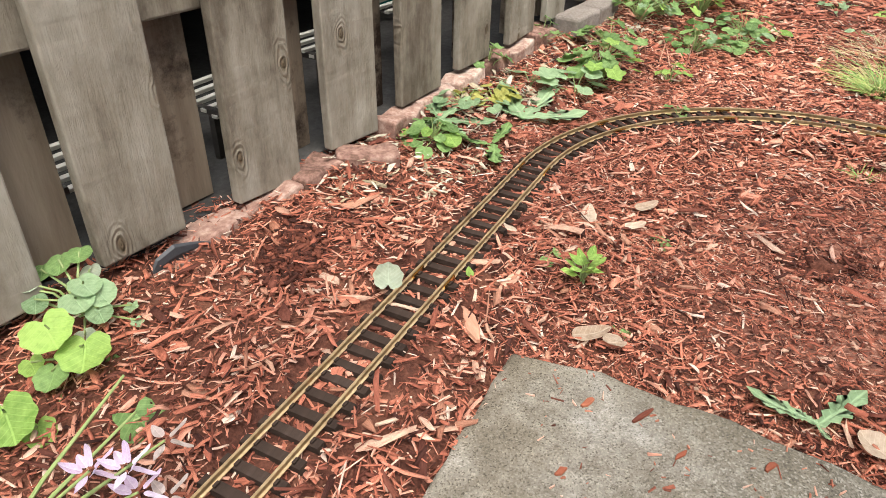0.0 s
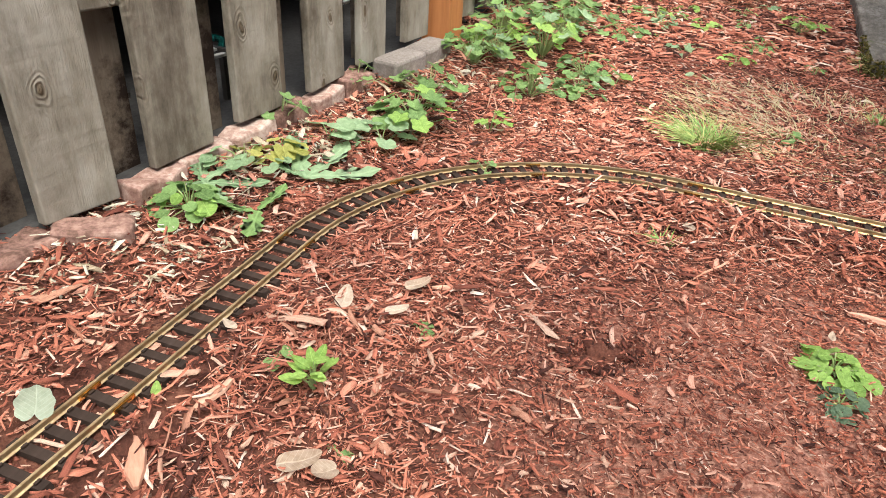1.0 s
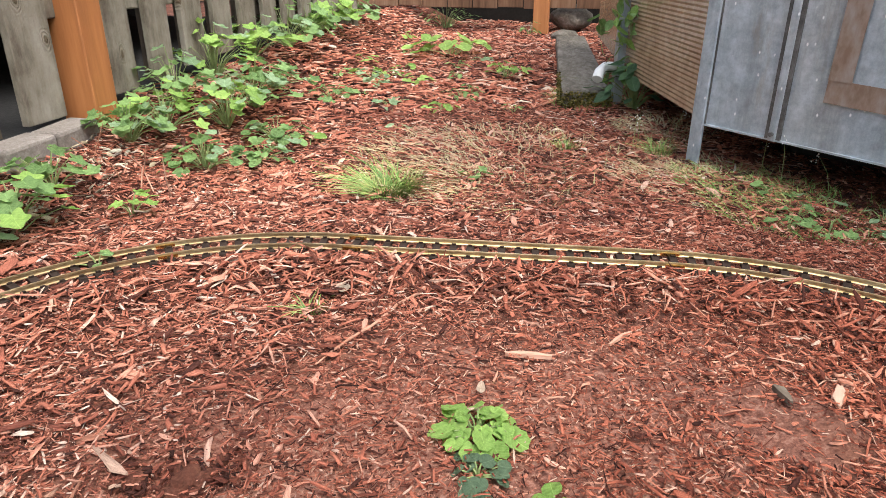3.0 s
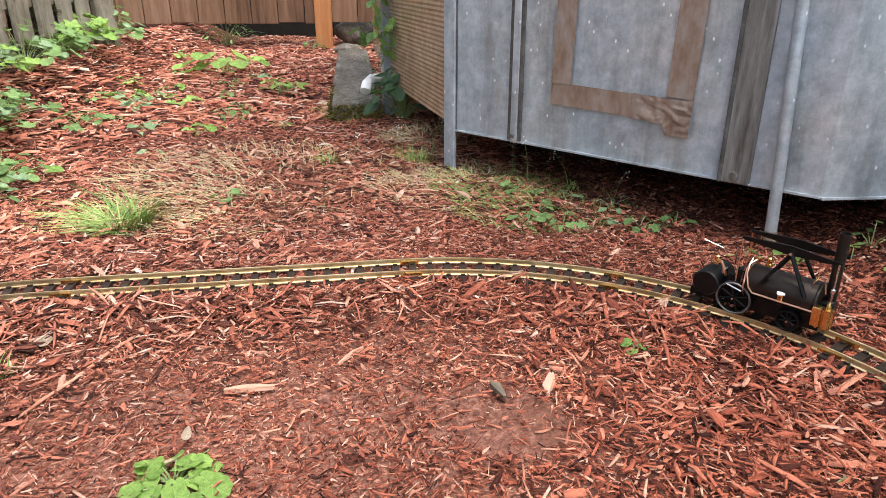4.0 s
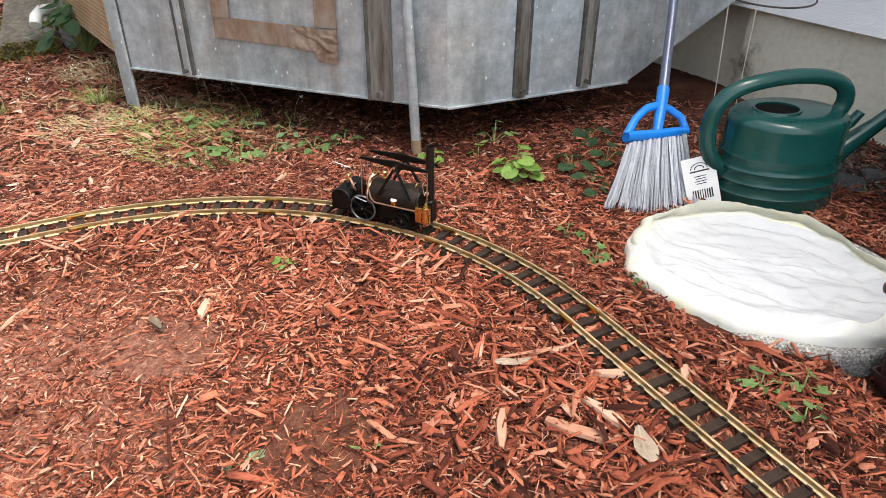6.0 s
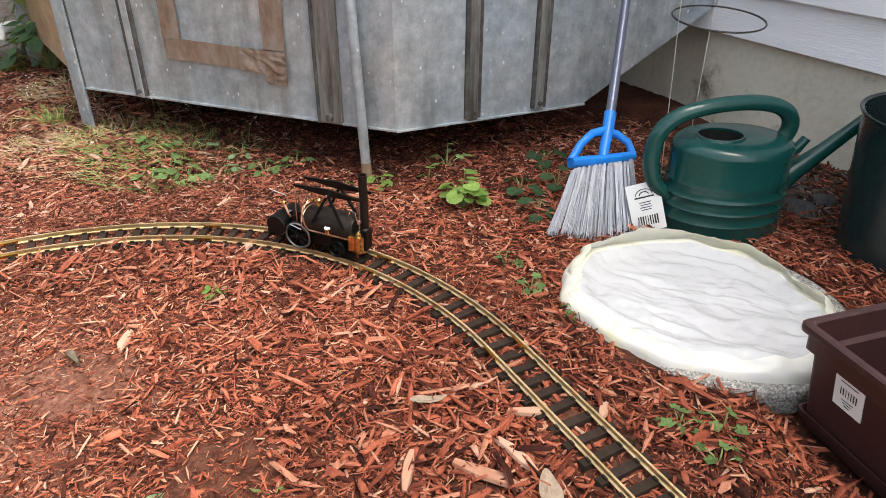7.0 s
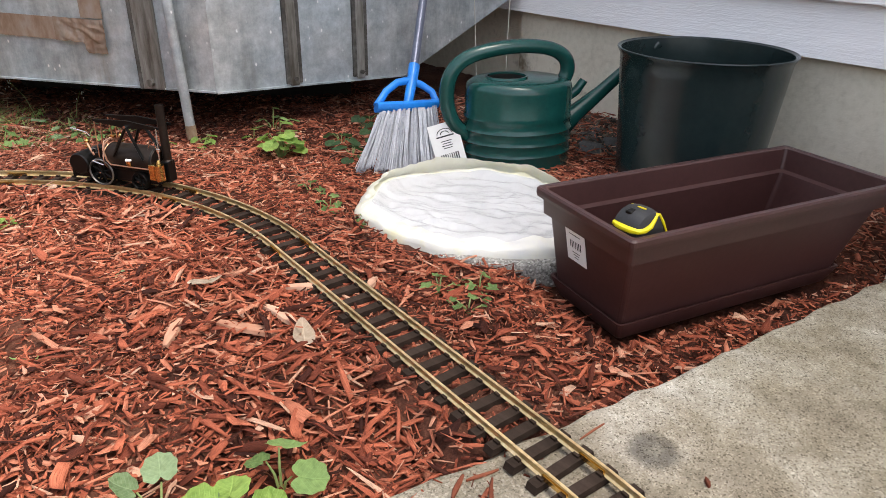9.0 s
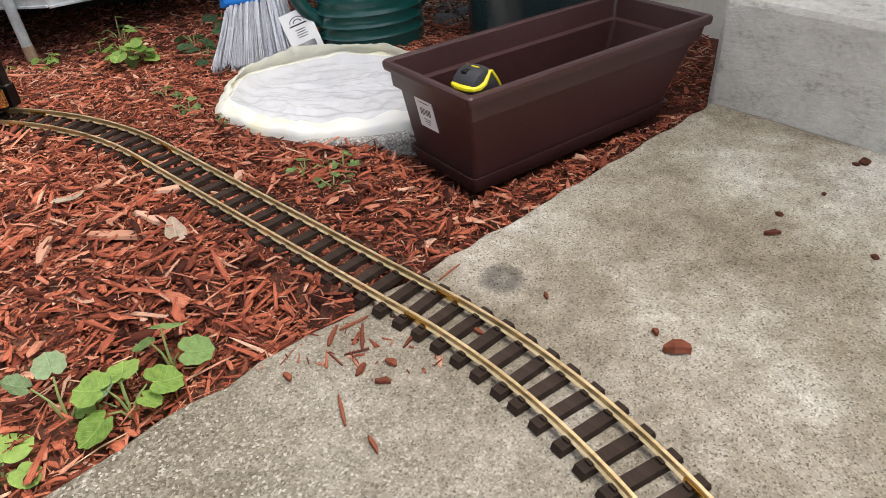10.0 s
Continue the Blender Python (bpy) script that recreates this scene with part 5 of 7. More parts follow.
# ---- the model locomotive, x forward, standing on the rails ----
def build_loco():
    i = int(np.argmin((TRACK[:, 0] - 1.672) ** 2 + (TRACK[:, 1] - 0.69) ** 2))
    x, y, h = TRACK[i]
    m = frame_at(x, y, RAIL_TOP[i], math.degrees(h)) @ Matrix.Diagonal((0.885, 0.96, 0.85, 1))
    lo = thing("model_locomotive", m, "black and brass model beam-engine locomotive on the track", "model locomotive")

    def wheel(px, side, r, spokes):
        y0 = side * 0.0236
        rot = pose(px, y0, r, 90, 0, 0)
        w = part("wheel", Shape().lathe([(r - 0.004, -0.003), (r, -0.003), (r, 0.003), (r + 0.0016, 0.003 * side), (r - 0.004, 0.003), (r - 0.004, -0.003)], 36, rot, cap=(False, False)), M_BLACK, lo, smooth=True)
        part("tyre", Shape().torus(r - 0.0012, 0.0018, 36, 6, pose(px, y0 + side * 0.0028, r, 90, 0, 0)), M_TYRE if r > 0.02 else M_BLACK, w, "worn steel tyre", smooth=True)
        for k in range(spokes):
            a = 2 * math.pi * k / spokes + 0.3
            part("spoke", Shape().tube([(px, y0, r), (px + (r - 0.003) * math.cos(a), y0, r + (r - 0.003) * math.sin(a))], 0.0014, 6), M_BLACK, w)
        part("hub", Shape().tube([(px, y0 - 0.004, r), (px, y0 + 0.004, r)], 0.004, 12), M_BLACK, w, smooth=True)
        part("axle_nut", Shape().tube([(px, y0 + side * 0.004, r), (px, y0 + side * 0.0065, r)], 0.0017, 8), M_SILVER, w, "bright axle nut")

    for side in (-1, 1):
        wheel(-0.041, side, 0.027, 8)
        wheel(0.0415, side, 0.017, 8)
        part("side_frame", Shape().prism([(-0.066, 0.030), (-0.060, 0.012), (0.082, 0.012), (0.080, 0.055), (-0.026, 0.055), (-0.030, 0.063), (-0.056, 0.063), (-0.060, 0.036)], -0.0016, 0.0016, pose(0, side * 0.0165, 0) @ Matrix(((1, 0, 0, 0), (0, 0, 1, 0), (0, 1, 0, 0), (0, 0, 0, 1)))), M_BLACK, lo)
        for px, pz in ((-0.058, 0.018), (-0.02, 0.05), (0.076, 0.050), (0.078, 0.018), (-0.035, 0.060), (0.065, 0.051)):
            part("bolt", Shape().tube([(px, side * 0.018, pz), (px, side * 0.0205, pz)], 0.0017, 6), M_SILVER, lo, "bright bolt head")
        # beam, its A-shaped stand and the rods
        yb = side * 0.0165
        prof = [(-0.046, 0.1275), (-0.046, 0.1315), (0.026, 0.1345), (0.094, 0.1265), (0.094, 0.1225), (0.026, 0.1195)]
        part("beam", Shape().prism(prof, -0.0016, 0.0016, pose(0, yb, 0) @ Matrix(((1, 0, 0, 0), (0, 0, 1, 0), (0, 1, 0, 0), (0, 0, 0, 1)))), M_BLACK, lo)
        for foot in ((-0.006, 0.064), (0.058, 0.062)):
            part("stand_leg", Shape().tube([(0.027, side * 0.0195, 0.123), (foot[0], side * 0.0255, foot[1])], 0.0030, 6), M_BLACK, lo)
        part("pivot_bolt", Shape().tube([(0.027, side * 0.016, 0.1235), (0.027, side * 0.024, 0.1235)], 0.0028, 8), M_SILVER, lo, "bright pivot bolt")
        part("rear_rod", Shape().tube([(-0.0445, yb, 0.131), (-0.044, side * 0.021, 0.052)], 0.0011, 6), M_COPPER, lo, "thin copper rod")
        part("rear_rod", Shape().tube([(-0.030, yb, 0.127), (-0.036, side * 0.020, 0.055)], 0.0009, 6), M_COPPER, lo, "thin copper rod")
        if side > 0:
            continue
        part("front_rod", Shape().tube([(0.091, yb * 1.2, 0.125), (0.0915, side * 0.024, 0.060)], 0.0013, 6), M_SILVER, lo, "bright piston rod")
        part("crosshead", Shape().box((0.006, 0.006, 0.006), (0.0915, side * 0.023, 0.084)), M_SILVER, lo, bevel=0.001)
        part("crank", Shape().tube([(-0.054, side * 0.0285, 0.050), (-0.030, side * 0.0285, 0.044)], 0.0016, 6), M_SILVER, lo, "bright crank rod")
    part("boiler", Shape().lathe([(0.0, 0.0), (0.0262, 0.0), (0.0272, 0.002), (0.0272, 0.103), (0.0262, 0.105), (0.0, 0.105)], 40, pose(-0.031, 0, 0.054, 0, 90, 0), cap=(False, False)), M_BOILER, lo, "smoky brown-black boiler", smooth=True)
    for px in (-0.029, 0.071):
        part("boiler_band", Shape().torus(0.0274, 0.0012, 40, 6, pose(px, 0, 0.054, 0, 90, 0)), M_COPPER if px < 0 else M_BLACK, lo, smooth=True)
    part("rear_drum", Shape().lathe([(0.0, 0.0), (0.0195, 0.0), (0.0215, 0.002), (0.0215, 0.060), (0.0195, 0.062), (0.0, 0.062)], 36, pose(-0.086, 0.031, 0.0405, 90, 0, 0), cap=(False, False)), M_BLACK, lo, "matt black fuel drum", smooth=True)
    part("drum_cradle", Shape().box((0.038, 0.050, 0.020), (-0.088, 0, 0.022)), M_BLACK, lo, bevel=0.002)
    part("buffer_plate", Shape().box((0.004, 0.05, 0.016), (-0.108, 0, 0.018)), M_BLACK, lo)
    part("firebox", Shape().box((0.0125, 0.040, 0.015), (-0.037, 0, 0.0683)), M_BLACK, lo, bevel=0.001)
    part("footplate", Shape().box((0.185, 0.036, 0.004), (-0.012, 0, 0.013)), M_BLACK, lo)
    part("smokebox", Shape().box((0.018, 0.022, 0.042), (0.084, 0.004, 0.033)), M_BLACK, lo, bevel=0.002)
    part("chimney", Shape().lathe([(0.0095, 0.0), (0.0095, 0.008), (0.0076, 0.010), (0.0076, 0.118), (0.0066, 0.118), (0.0066, 0.09), (0.0, 0.09)], 24, pose(0.084, 0.006, 0.046), cap=(True, False)), M_BOILER, lo, "tall dark chimney pipe", smooth=True)
    part("valve_chest", Shape().box((0.012, 0.012, 0.031), (0.0785, -0.0275, 0.041)), M_BRASS_RAW, lo, "brass valve chest", bevel=0.001)
    part("cylinder", Shape().lathe([(0.0, 0.0), (0.0085, 0.0), (0.0085, 0.031), (0.0, 0.031)], 24, pose(0.0915, -0.0275, 0.0255), cap=(False, False)), M_BRASS_RAW, lo, "polished brass cylinder", smooth=True)
    part("gland", Shape().lathe([(0.004, 0.0), (0.0035, 0.006), (0.002, 0.010)], 12, pose(0.0915, -0.0275, 0.0565)), M_BRASS_RAW, lo, "brass piston gland", smooth=True)
    cup = part("oil_cup", Shape().lathe([(0.003, 0.0), (0.0045, 0.002), (0.0052, 0.010)], 16, pose(0.026, -0.0265, 0.0475)), M_BRASS_RAW, lo, "brass oil cup", smooth=True)
    part("lid", Shape().lathe([(0.0058, 0.0), (0.0062, 0.002), (0.0050, 0.004)], 18, pose(0.026, -0.0265, 0.0572)), M_PVC, cup, "white lid")
    part("steam_pipe", Shape().tube([(-0.022, -0.006, 0.094), (-0.027, -0.020, 0.090), (-0.026, -0.0275, 0.075), (-0.021, -0.0285, 0.055), (-0.014, -0.0285, 0.0468), (0.03, -0.0285, 0.0458), (0.078, -0.0285, 0.0452)], 0.0016, 8), M_COPPER, lo, "bent copper steam pipe", smooth=True)
    part("steam_pipe", Shape().tube([(-0.030, 0.026, 0.060), (-0.031, 0.020, 0.080), (-0.031, 0.0, 0.091), (-0.030, -0.020, 0.080), (-0.029, -0.027, 0.060)], 0.0016, 8), M_COPPER, lo, "bent copper steam pipe", smooth=True)
    valve = [(0.0055, 0.0), (0.0055, 0.003), (0.0036, 0.004), (0.0036, 0.009), (0.005, 0.010), (0.005, 0.013), (0.002, 0.015), (0.002, 0.019)]
    part("safety_valve", Shape().lathe(valve, 14, pose(-0.006, 0, 0.086)), M_BRASS_RAW, lo, "brass safety valve", smooth=True)
    part("filler_valve", Shape().lathe(valve, 14, pose(-0.083, -0.004, 0.068)), M_BRASS_RAW, lo, "brass filler valve", smooth=True)
    part("gas_pipe", Shape().tube([(-0.083, -0.006, 0.076), (-0.072, -0.014, 0.078), (-0.066, -0.016, 0.068), (-0.062, -0.014, 0.056)], 0.0022, 8), M_COPPER, lo, "copper gas pipe", smooth=True)
    part("control_rod", Shape().tube([(-0.070, -0.008, 0.092), (-0.074, -0.010, 0.100), (-0.104, -0.014, 0.108)], 0.0011, 6), M_SILVER, lo, "thin bright control rod", smooth=True)
    part("control_rod", Shape().tube([(-0.060, 0.010, 0.070), (-0.060, 0.010, 0.098)], 0.0014, 6), M_SILVER, lo, "thin bright control rod", smooth=True)
    part("steam_tap", Shape().box((0.010, 0.006, 0.006), (-0.021, -0.004, 0.096)), M_BRASS_RAW, lo, "brass steam tap", bevel=0.001)
    part("exhaust_pipe", Shape().tube([(0.060, -0.012, 0.078), (0.068, -0.014, 0.098), (0.076, -0.012, 0.094), (0.080, -0.010, 0.070)], 0.0013, 6), M_SILVER, lo, "thin bright exhaust pipe", smooth=True)
    part("pipe_clamp", Shape().box((0.007, 0.010, 0.009), (-0.066, -0.012, 0.064)), M_SILVER, lo, bevel=0.001)


build_loco()


# ---- the far end of the yard ----
def build_back_fence():
    at = Vector((2.99, 4.50, 0)) - flat_dir(-34) * 2.6
    f = thing("back_fence", frame_at(at.x, at.y, 0, -34), "brown cedar board fence at the yard's far end", "fence", kind="structure")
    rng = random.Random(5)
    for k in range(21):
        u = 0.15 + k * 0.172
        if abs(u - 2.6) < 0.03:
            continue
        part("board", Shape().box((0.166, 0.018, 1.2), (u, 0.02 + rng.uniform(-0.002, 0.002), 0.765 + rng.uniform(-0.006, 0.006))), M_CEDAR_OLD, f, bevel=0.003)
    part("post", Shape().box((0.10, 0.09, 1.6), (2.6, -0.05, 0.74)), M_CEDAR, f, "orange stained fence post", bevel=0.004)
    part("rail", Shape().box((3.6, 0.04, 0.085), (1.8, 0.05, 0.40)), M_CEDAR_OLD, f)
    a, deg = at, -34
    # added near-black wall fills the gaps of the far boards as shade
    back = part("shade_backdrop_far", Shape().box((4.5, 0.05, 1.5), (1.5, 0.8, 0.7)), M_SHADE, m=frame_at(a.x, a.y, 0, deg))
    tagged(back, "added dark wall standing in for shade behind the far fence", "wall", kind="structure")


build_back_fence()

ob = part("mossy_slab", Shape().prism([(0, 0), (0.6, 0.004), (1.75, 0.0), (1.75, -0.165), (0.7, -0.17), (0.015, -0.165)], -0.03, 0.066), M_MOSS, bevel=0.012, m=frame_at(1.895, 2.345, 0, 61))
tagged(ob, "weathered mossy concrete slab beside the hut", "slab")
M_MOSSY = chip_material("olive_moss", [(0.0, (0.05, 0.055, 0.015)), (0.6, (0.13, 0.125, 0.035)), (1.0, (0.24, 0.20, 0.08))], 0.9)
moss, rng = Shape(), random.Random(77)
for k in range(900):
    e = rng.random()
    x, y, z = (rng.uniform(-0.012, 0.006), rng.uniform(-0.17, 0.004), rng.uniform(-0.005, 0.064)) if e < 0.62 else (rng.uniform(0, 0.55) ** 1.4, rng.uniform(-0.004, 0.012), rng.uniform(0.0, 0.066))
    r = rng.uniform(0.002, 0.0055)
    moss.lathe([(r * 0.3, -r * 0.7), (r, 0.0), (r * 0.4, r * 0.8)], 5, pose(x, y, z, rng.uniform(-60, 60), rng.uniform(-60, 60), rng.uniform(0, 90)))
tagged(part("moss", moss, M_MOSSY, m=frame_at(1.895, 2.345, 0, 61)), "olive moss on the slab's weathered edges", "moss", kind="stuff")
pipe = thing("drain_pipe", (2.05, 2.33, 0.0), "white plastic drain pipe elbow", "pipe")
part("pipe", Shape().tube([(0.13, 0.016, 0.129), (0.03, 0.012, 0.135)], 0.0165, 16), M_PVC, pipe, smooth=True)
part("elbow", Shape().tube([(0.05, 0.012, 0.135), (0.0, 0.005, 0.137), (-0.03, -0.012, 0.125), (-0.048, -0.028, 0.105)], [0.018, 0.0185, 0.0185, 0.018], 16), M_PVC, pipe, smooth=True)


M_DEBRIS = surface("dark_grey_stone", [(0.3, (0.035, 0.036, 0.037)), (0.5, (0.09, 0.09, 0.09)), (0.7, (0.19, 0.185, 0.18))], 0.85, big=20, fine=120, relief=0.6, dist=0.004)


M_CLOD = surface("dark_red_soil", [(0.32, (0.045, 0.016, 0.010)), (0.5, (0.115, 0.042, 0.026)), (0.68, (0.20, 0.085, 0.054))], 0.95, big=40, fine=220, relief=1.0, dist=0.006)


def build_stone(x, y, z, r, seed, label, material):
    rng = random.Random(seed)
    bm = bmesh.new()
    bmesh.ops.create_icosphere(bm, subdivisions=3, radius=1)
    for v in bm.verts:
        k = 1 + 0.22 * noise.noise(v.co * 1.3 + Vector((seed, 0, 0))) + 0.08 * noise.noise(v.co * 4)
        v.co = Vector((v.co.x * r * 1.25, v.co.y * r, v.co.z * r * 0.62)) * k
    me = bpy.data.meshes.new("stone")
    bm.to_mesh(me)
    bm.free()
    me.polygons.foreach_set("use_smooth", [True] * len(me.polygons))
    ob = part("stone", me, material, m=pose(x, y, z, 0, 0, rng.uniform(0, 180)))
    return tagged(ob, label, "stone")


build_stone(3.25, 4.55, 0.10, 0.14, 3, "large grey rounded stone by the far fence", M_MOSS)
build_stone(2.93, 4.08, 0.03, 0.07, 5, "grey rounded stone at the slab's end", M_MOSS)
for k, (x, y) in enumerate(((2.47, 0.02), (2.50, 0.075), (2.44, 0.07), (2.46, -0.03), (2.53, 0.13), (2.42, 0.02), (2.40, 0.10), (2.46, 0.14), (2.36, 0.05), (2.51, 0.19))):
    build_stone(x, y, 0.004, 0.020 + 0.006 * (k % 3), 10 + k, "small dark grey stone at the foot of the house wall", M_DEBRIS)


# clods of dark soil thrown up beside a small hollow
for k, (x, y, r) in enumerate(((0.640, 0.925, 0.017), (0.660, 0.915, 0.013), (0.622, 0.906, 0.014), (0.606, 0.890, 0.010), (0.590, 0.940, 0.011), (0.572, 0.934, 0.008), (0.648, 0.900, 0.009), (0.676, 0.932, 0.008), (0.633, 0.945, 0.009))):
    build_stone(x, y, float(ground_height(np.array([x]), np.array([y]))[0]) + 0.3 * r, r, 40 + k, "crumbly clod of dark red soil on the mulch", M_CLOD).name = "soil_clod"
for x, y, r, k in ((1.795, -0.667, 0.007, 70), (1.788, -0.655, 0.004, 71), (1.565, -0.626, 0.004, 72), (1.640, -0.540, 0.004, 73), (1.70, -0.60, 0.003, 74)):
    build_stone(x, y, 0.4 * r, r, k, "dark crumb of bark on the patio", M_CLOD).name = "bark_crumb"


# slatted rack in the shade beyond the fence
def build_rack(u0, count, z, deg):
    r = thing("slatted_rack", FRAME_FENCE @ pose(u0, 0.15, 0, 0, 0, deg), "white slatted rack in the shade beyond the fence", "rack")
    for k in range(count):
        part("slat", Shape().box((0.14, 0.012, 0.006), (0, 0.024 * k, z + 0.006 * k)), M_STRING, r)
    for sx in (-0.062, 0.062):
        part("side_rail", Shape().box((0.012, 0.024 * count, 0.010), (sx, 0.012 * (count - 1), z - 0.010 + 0.003 * count)), M_WIRE, r)
        for ly in (0.01, 0.024 * count - 0.03):
            part("leg", Shape().box((0.012, 0.012, z - 0.04), (sx, ly, z / 2 + 0.018)), M_WIRE, r)


for u, deg in ((-0.02, 0), (0.26, 3), (0.53, -2), (0.80, 2), (1.30, 2)):
    build_rack(u, 5, 0.122 + 0.083 * u, deg)
# grey concrete taken far down so its colour carries the shade there
M_PAVING = surface("concrete_with_shade", [(0.3, (0.0240, 0.0228, 0.0216)), (0.5, (0.0480, 0.0462, 0.0438)), (0.7, (0.0780, 0.0762, 0.0720))], 0.9, big=6, fine=90, relief=0.4, dist=0.003)
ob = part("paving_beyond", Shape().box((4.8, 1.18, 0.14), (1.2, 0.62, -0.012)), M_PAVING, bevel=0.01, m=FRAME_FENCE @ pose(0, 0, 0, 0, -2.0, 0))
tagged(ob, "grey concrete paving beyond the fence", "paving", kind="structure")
ob = part("hose", Shape().tube([(1.0 + 0.05 * math.sin(k * 0.9), 0.30 + k * 0.03, 0.145 + 0.01 * math.sin(k)) for k in range(9)], 0.009, 8), M_GREEN, m=FRAME_FENCE, smooth=True)
tagged(ob, "green garden hose lying beyond the fence", "hose")


M_PALE = chip_material("pale_pink_bark", [(0.0, (0.32, 0.12, 0.07)), (0.5, (0.46, 0.21, 0.13)), (1.0, (0.62, 0.40, 0.28))], fibre=True)
M_TAN = chip_material("pale_dry_litter", [(0.0, (0.28, 0.19, 0.11)), (0.5, (0.50, 0.37, 0.24)), (1.0, (0.68, 0.58, 0.44))], fibre=True)
M_LITTER = chip_material("dark_leaf_litter", [(0.0, (0.03, 0.026, 0.022)), (0.6, (0.10, 0.085, 0.07)), (1.0, (0.24, 0.20, 0.16))], fibre=True)


# ---- mulch ----
def scatter_chips(name, n, area, seed, length, width, thick, lift, material, label, tilt=0.2, keep=0.35, fine_cut=False, on_slab=False, spread=0.5, heap=False, band=9.0, inner_bank=False):
    """One joined mesh of n split and bent wood shreds lying over one another."""
    rng = np.random.default_rng(seed)
    x0, x1, y0, y1 = area
    x, y = rng.uniform(x0, x1, n * 3), rng.uniform(y0, y1, n * 3)
    v = (x - FENCE.x) * 0.866 - (y - FENCE.y) * 0.5
    wall_d = -(x - WALL.x) * 0.866 + (y - WALL.y) * 0.5
    edge = inside_distance(x, y, SLAB)
    ok = (v > -0.05) & (wall_d > 0.01) & ((edge > 0.004) if on_slab else (edge < 0.006))
    ok &= (np.hypot(x - 1.907, y - 0.139) > 0.19) & (np.hypot(x - 1.917, y - 0.095) > 0.188) & (planter_distance(x, y) > 0.004)
    ok &= v < band
    if heap:
        ok &= np.hypot((x - (x0 + x1) / 2) / (x1 - x0), (y - (y0 + y1) / 2) / (y1 - y0)) < 0.5 * np.sqrt(rng.uniform(0.02, 1, len(x)))
    worn = np.exp(-((x - 0.95) / 0.42) ** 2 - ((y - 0.86) / 0.27) ** 2)
    far = np.clip((np.hypot(x - 1.0, y - 0.5) - 1.1) / 1.6, 0, 0.55)
    ok &= rng.uniform(0, 1, len(x)) > np.maximum(keep * worn, far)
    bare = soft(0.42, 0.75, waves(x, y, 20, 41)) * np.exp(-((x - 1.12) / 0.45) ** 2 - ((y - 0.66) / 0.36) ** 2)
    ok &= rng.uniform(0, 1, len(x)) > bare * min(1.0, length / 0.012)
    side = track_distance(x, y)[0]
    if inner_bank:
        ok &= (side < -0.048) & (side > -0.048 - 0.11 * rng.uniform(0, 1, len(x))) & (x > 0.72) & (y > 0.75)
    ok &= (np.abs(side) > 0.045) | (rng.uniform(0, 1, len(x)) > 0.45)
    x, y, side, worn = x[ok][:n], y[ok][:n], side[ok][:n], worn[ok][:n]
    n = len(x)
    on = np.abs(side) < 0.045
    coarse = np.exp(-((x - 1.40) / 0.26) ** 2 - ((y - 0.17) / 0.30) ** 2)
    bank = np.exp(-((side + 0.10) / 0.06) ** 2)
    trodden = np.exp(-((x - 0.95) / 0.62) ** 2 - ((y - 0.84) / 0.36) ** 2)
    size = (0.85 + 0.3 * np.clip(waves(x, y, 7, 11), -1, 1)) * (1 - 0.42 * trodden) + 0.4 * bank + 0.3 * coarse
    L = np.clip(np.exp(rng.normal(np.log(length), spread, n)), length * 0.25, length * 3.6) * size
    L = np.minimum(L, 0.075)
    L = L * (1 + 0.35 * soft(1.15, 1.6, y))
    W = np.clip(width * np.exp(rng.normal(0, 0.5, n)), width * 0.35, width * 3.6) * (1 + 0.35 * coarse) * (1 - 0.25 * trodden) * (1 + 0.6 * soft(1.15, 1.6, y))
    W = np.minimum(np.minimum(W, L * 0.5), 0.015)
    T = thick * rng.uniform(0.5, 1.6, n)
    base_z = np.zeros(n) if on_slab else ground_height(x, y)
    z = base_z + T * 0.5 + rng.uniform(-0.001, lift, n) * np.where(on, 0.2, 1)
    yaw, pit, rol = rng.uniform(0, 6.283, n), rng.normal(0, tilt, n) * np.where(on, 0.4, 1 + 0.7 * bank), rng.normal(0, tilt * 1.5, n) * np.where(on, 0.4, 1)
    steep = np.arcsin(np.clip((0.009 + 0.010 * bank) / L, 0.05, 0.5))
    pit = np.clip(pit, -steep, steep)
    ex = np.stack([np.cos(yaw) * np.cos(pit), np.sin(yaw) * np.cos(pit), np.sin(pit)], -1)
    ey0 = np.stack([-np.sin(yaw), np.cos(yaw), np.zeros(n)], -1)
    ez0 = np.cross(ex, ey0)
    ey = ey0 * np.cos(rol)[:, None] + ez0 * np.sin(rol)[:, None]
    ez = np.cross(ex, ey)
    c = np.stack([x, y, z + np.abs(np.sin(pit)) * L * 0.22], -1)
    bend = rng.normal(0, 0.07, n)
    rings = (-0.5, 0.5) if fine_cut else (-0.5, rng.uniform(-0.2, 0.25, n), 0.5)
    secs = []
    for t in rings:
        t = np.full(n, t) if isinstance(t, float) else t
        end = np.abs(t) > 0.4
        wk = np.where(end, rng.uniform(0.15, 0.95, n), rng.uniform(0.8, 1.1, n))
        mid = c + ez * (bend * L * (1 - 4 * t * t))[:, None] + ey * (rng.normal(0, 0.13, n) * W)[:, None]
        skew = rng.normal(0, 0.06, n) * L * end
        for a, b in ((-1, -1), (1, -1), (1, 1), (-1, 1)):
            secs.append(mid + ex * (L * t + a * skew)[:, None] + ey * (a * W * wk * (0.5 if b < 0 else rng.uniform(0.28, 0.5, n)))[:, None] + ez * (b * T * rng.uniform(0.35, 1.0, n) * 0.5)[:, None])
    verts = np.stack(secs, 1).reshape(-1, 3)
    k = len(rings)
    base = [(3, 2, 1, 0), (k * 4 - 4, k * 4 - 3, k * 4 - 2, k * 4 - 1)]
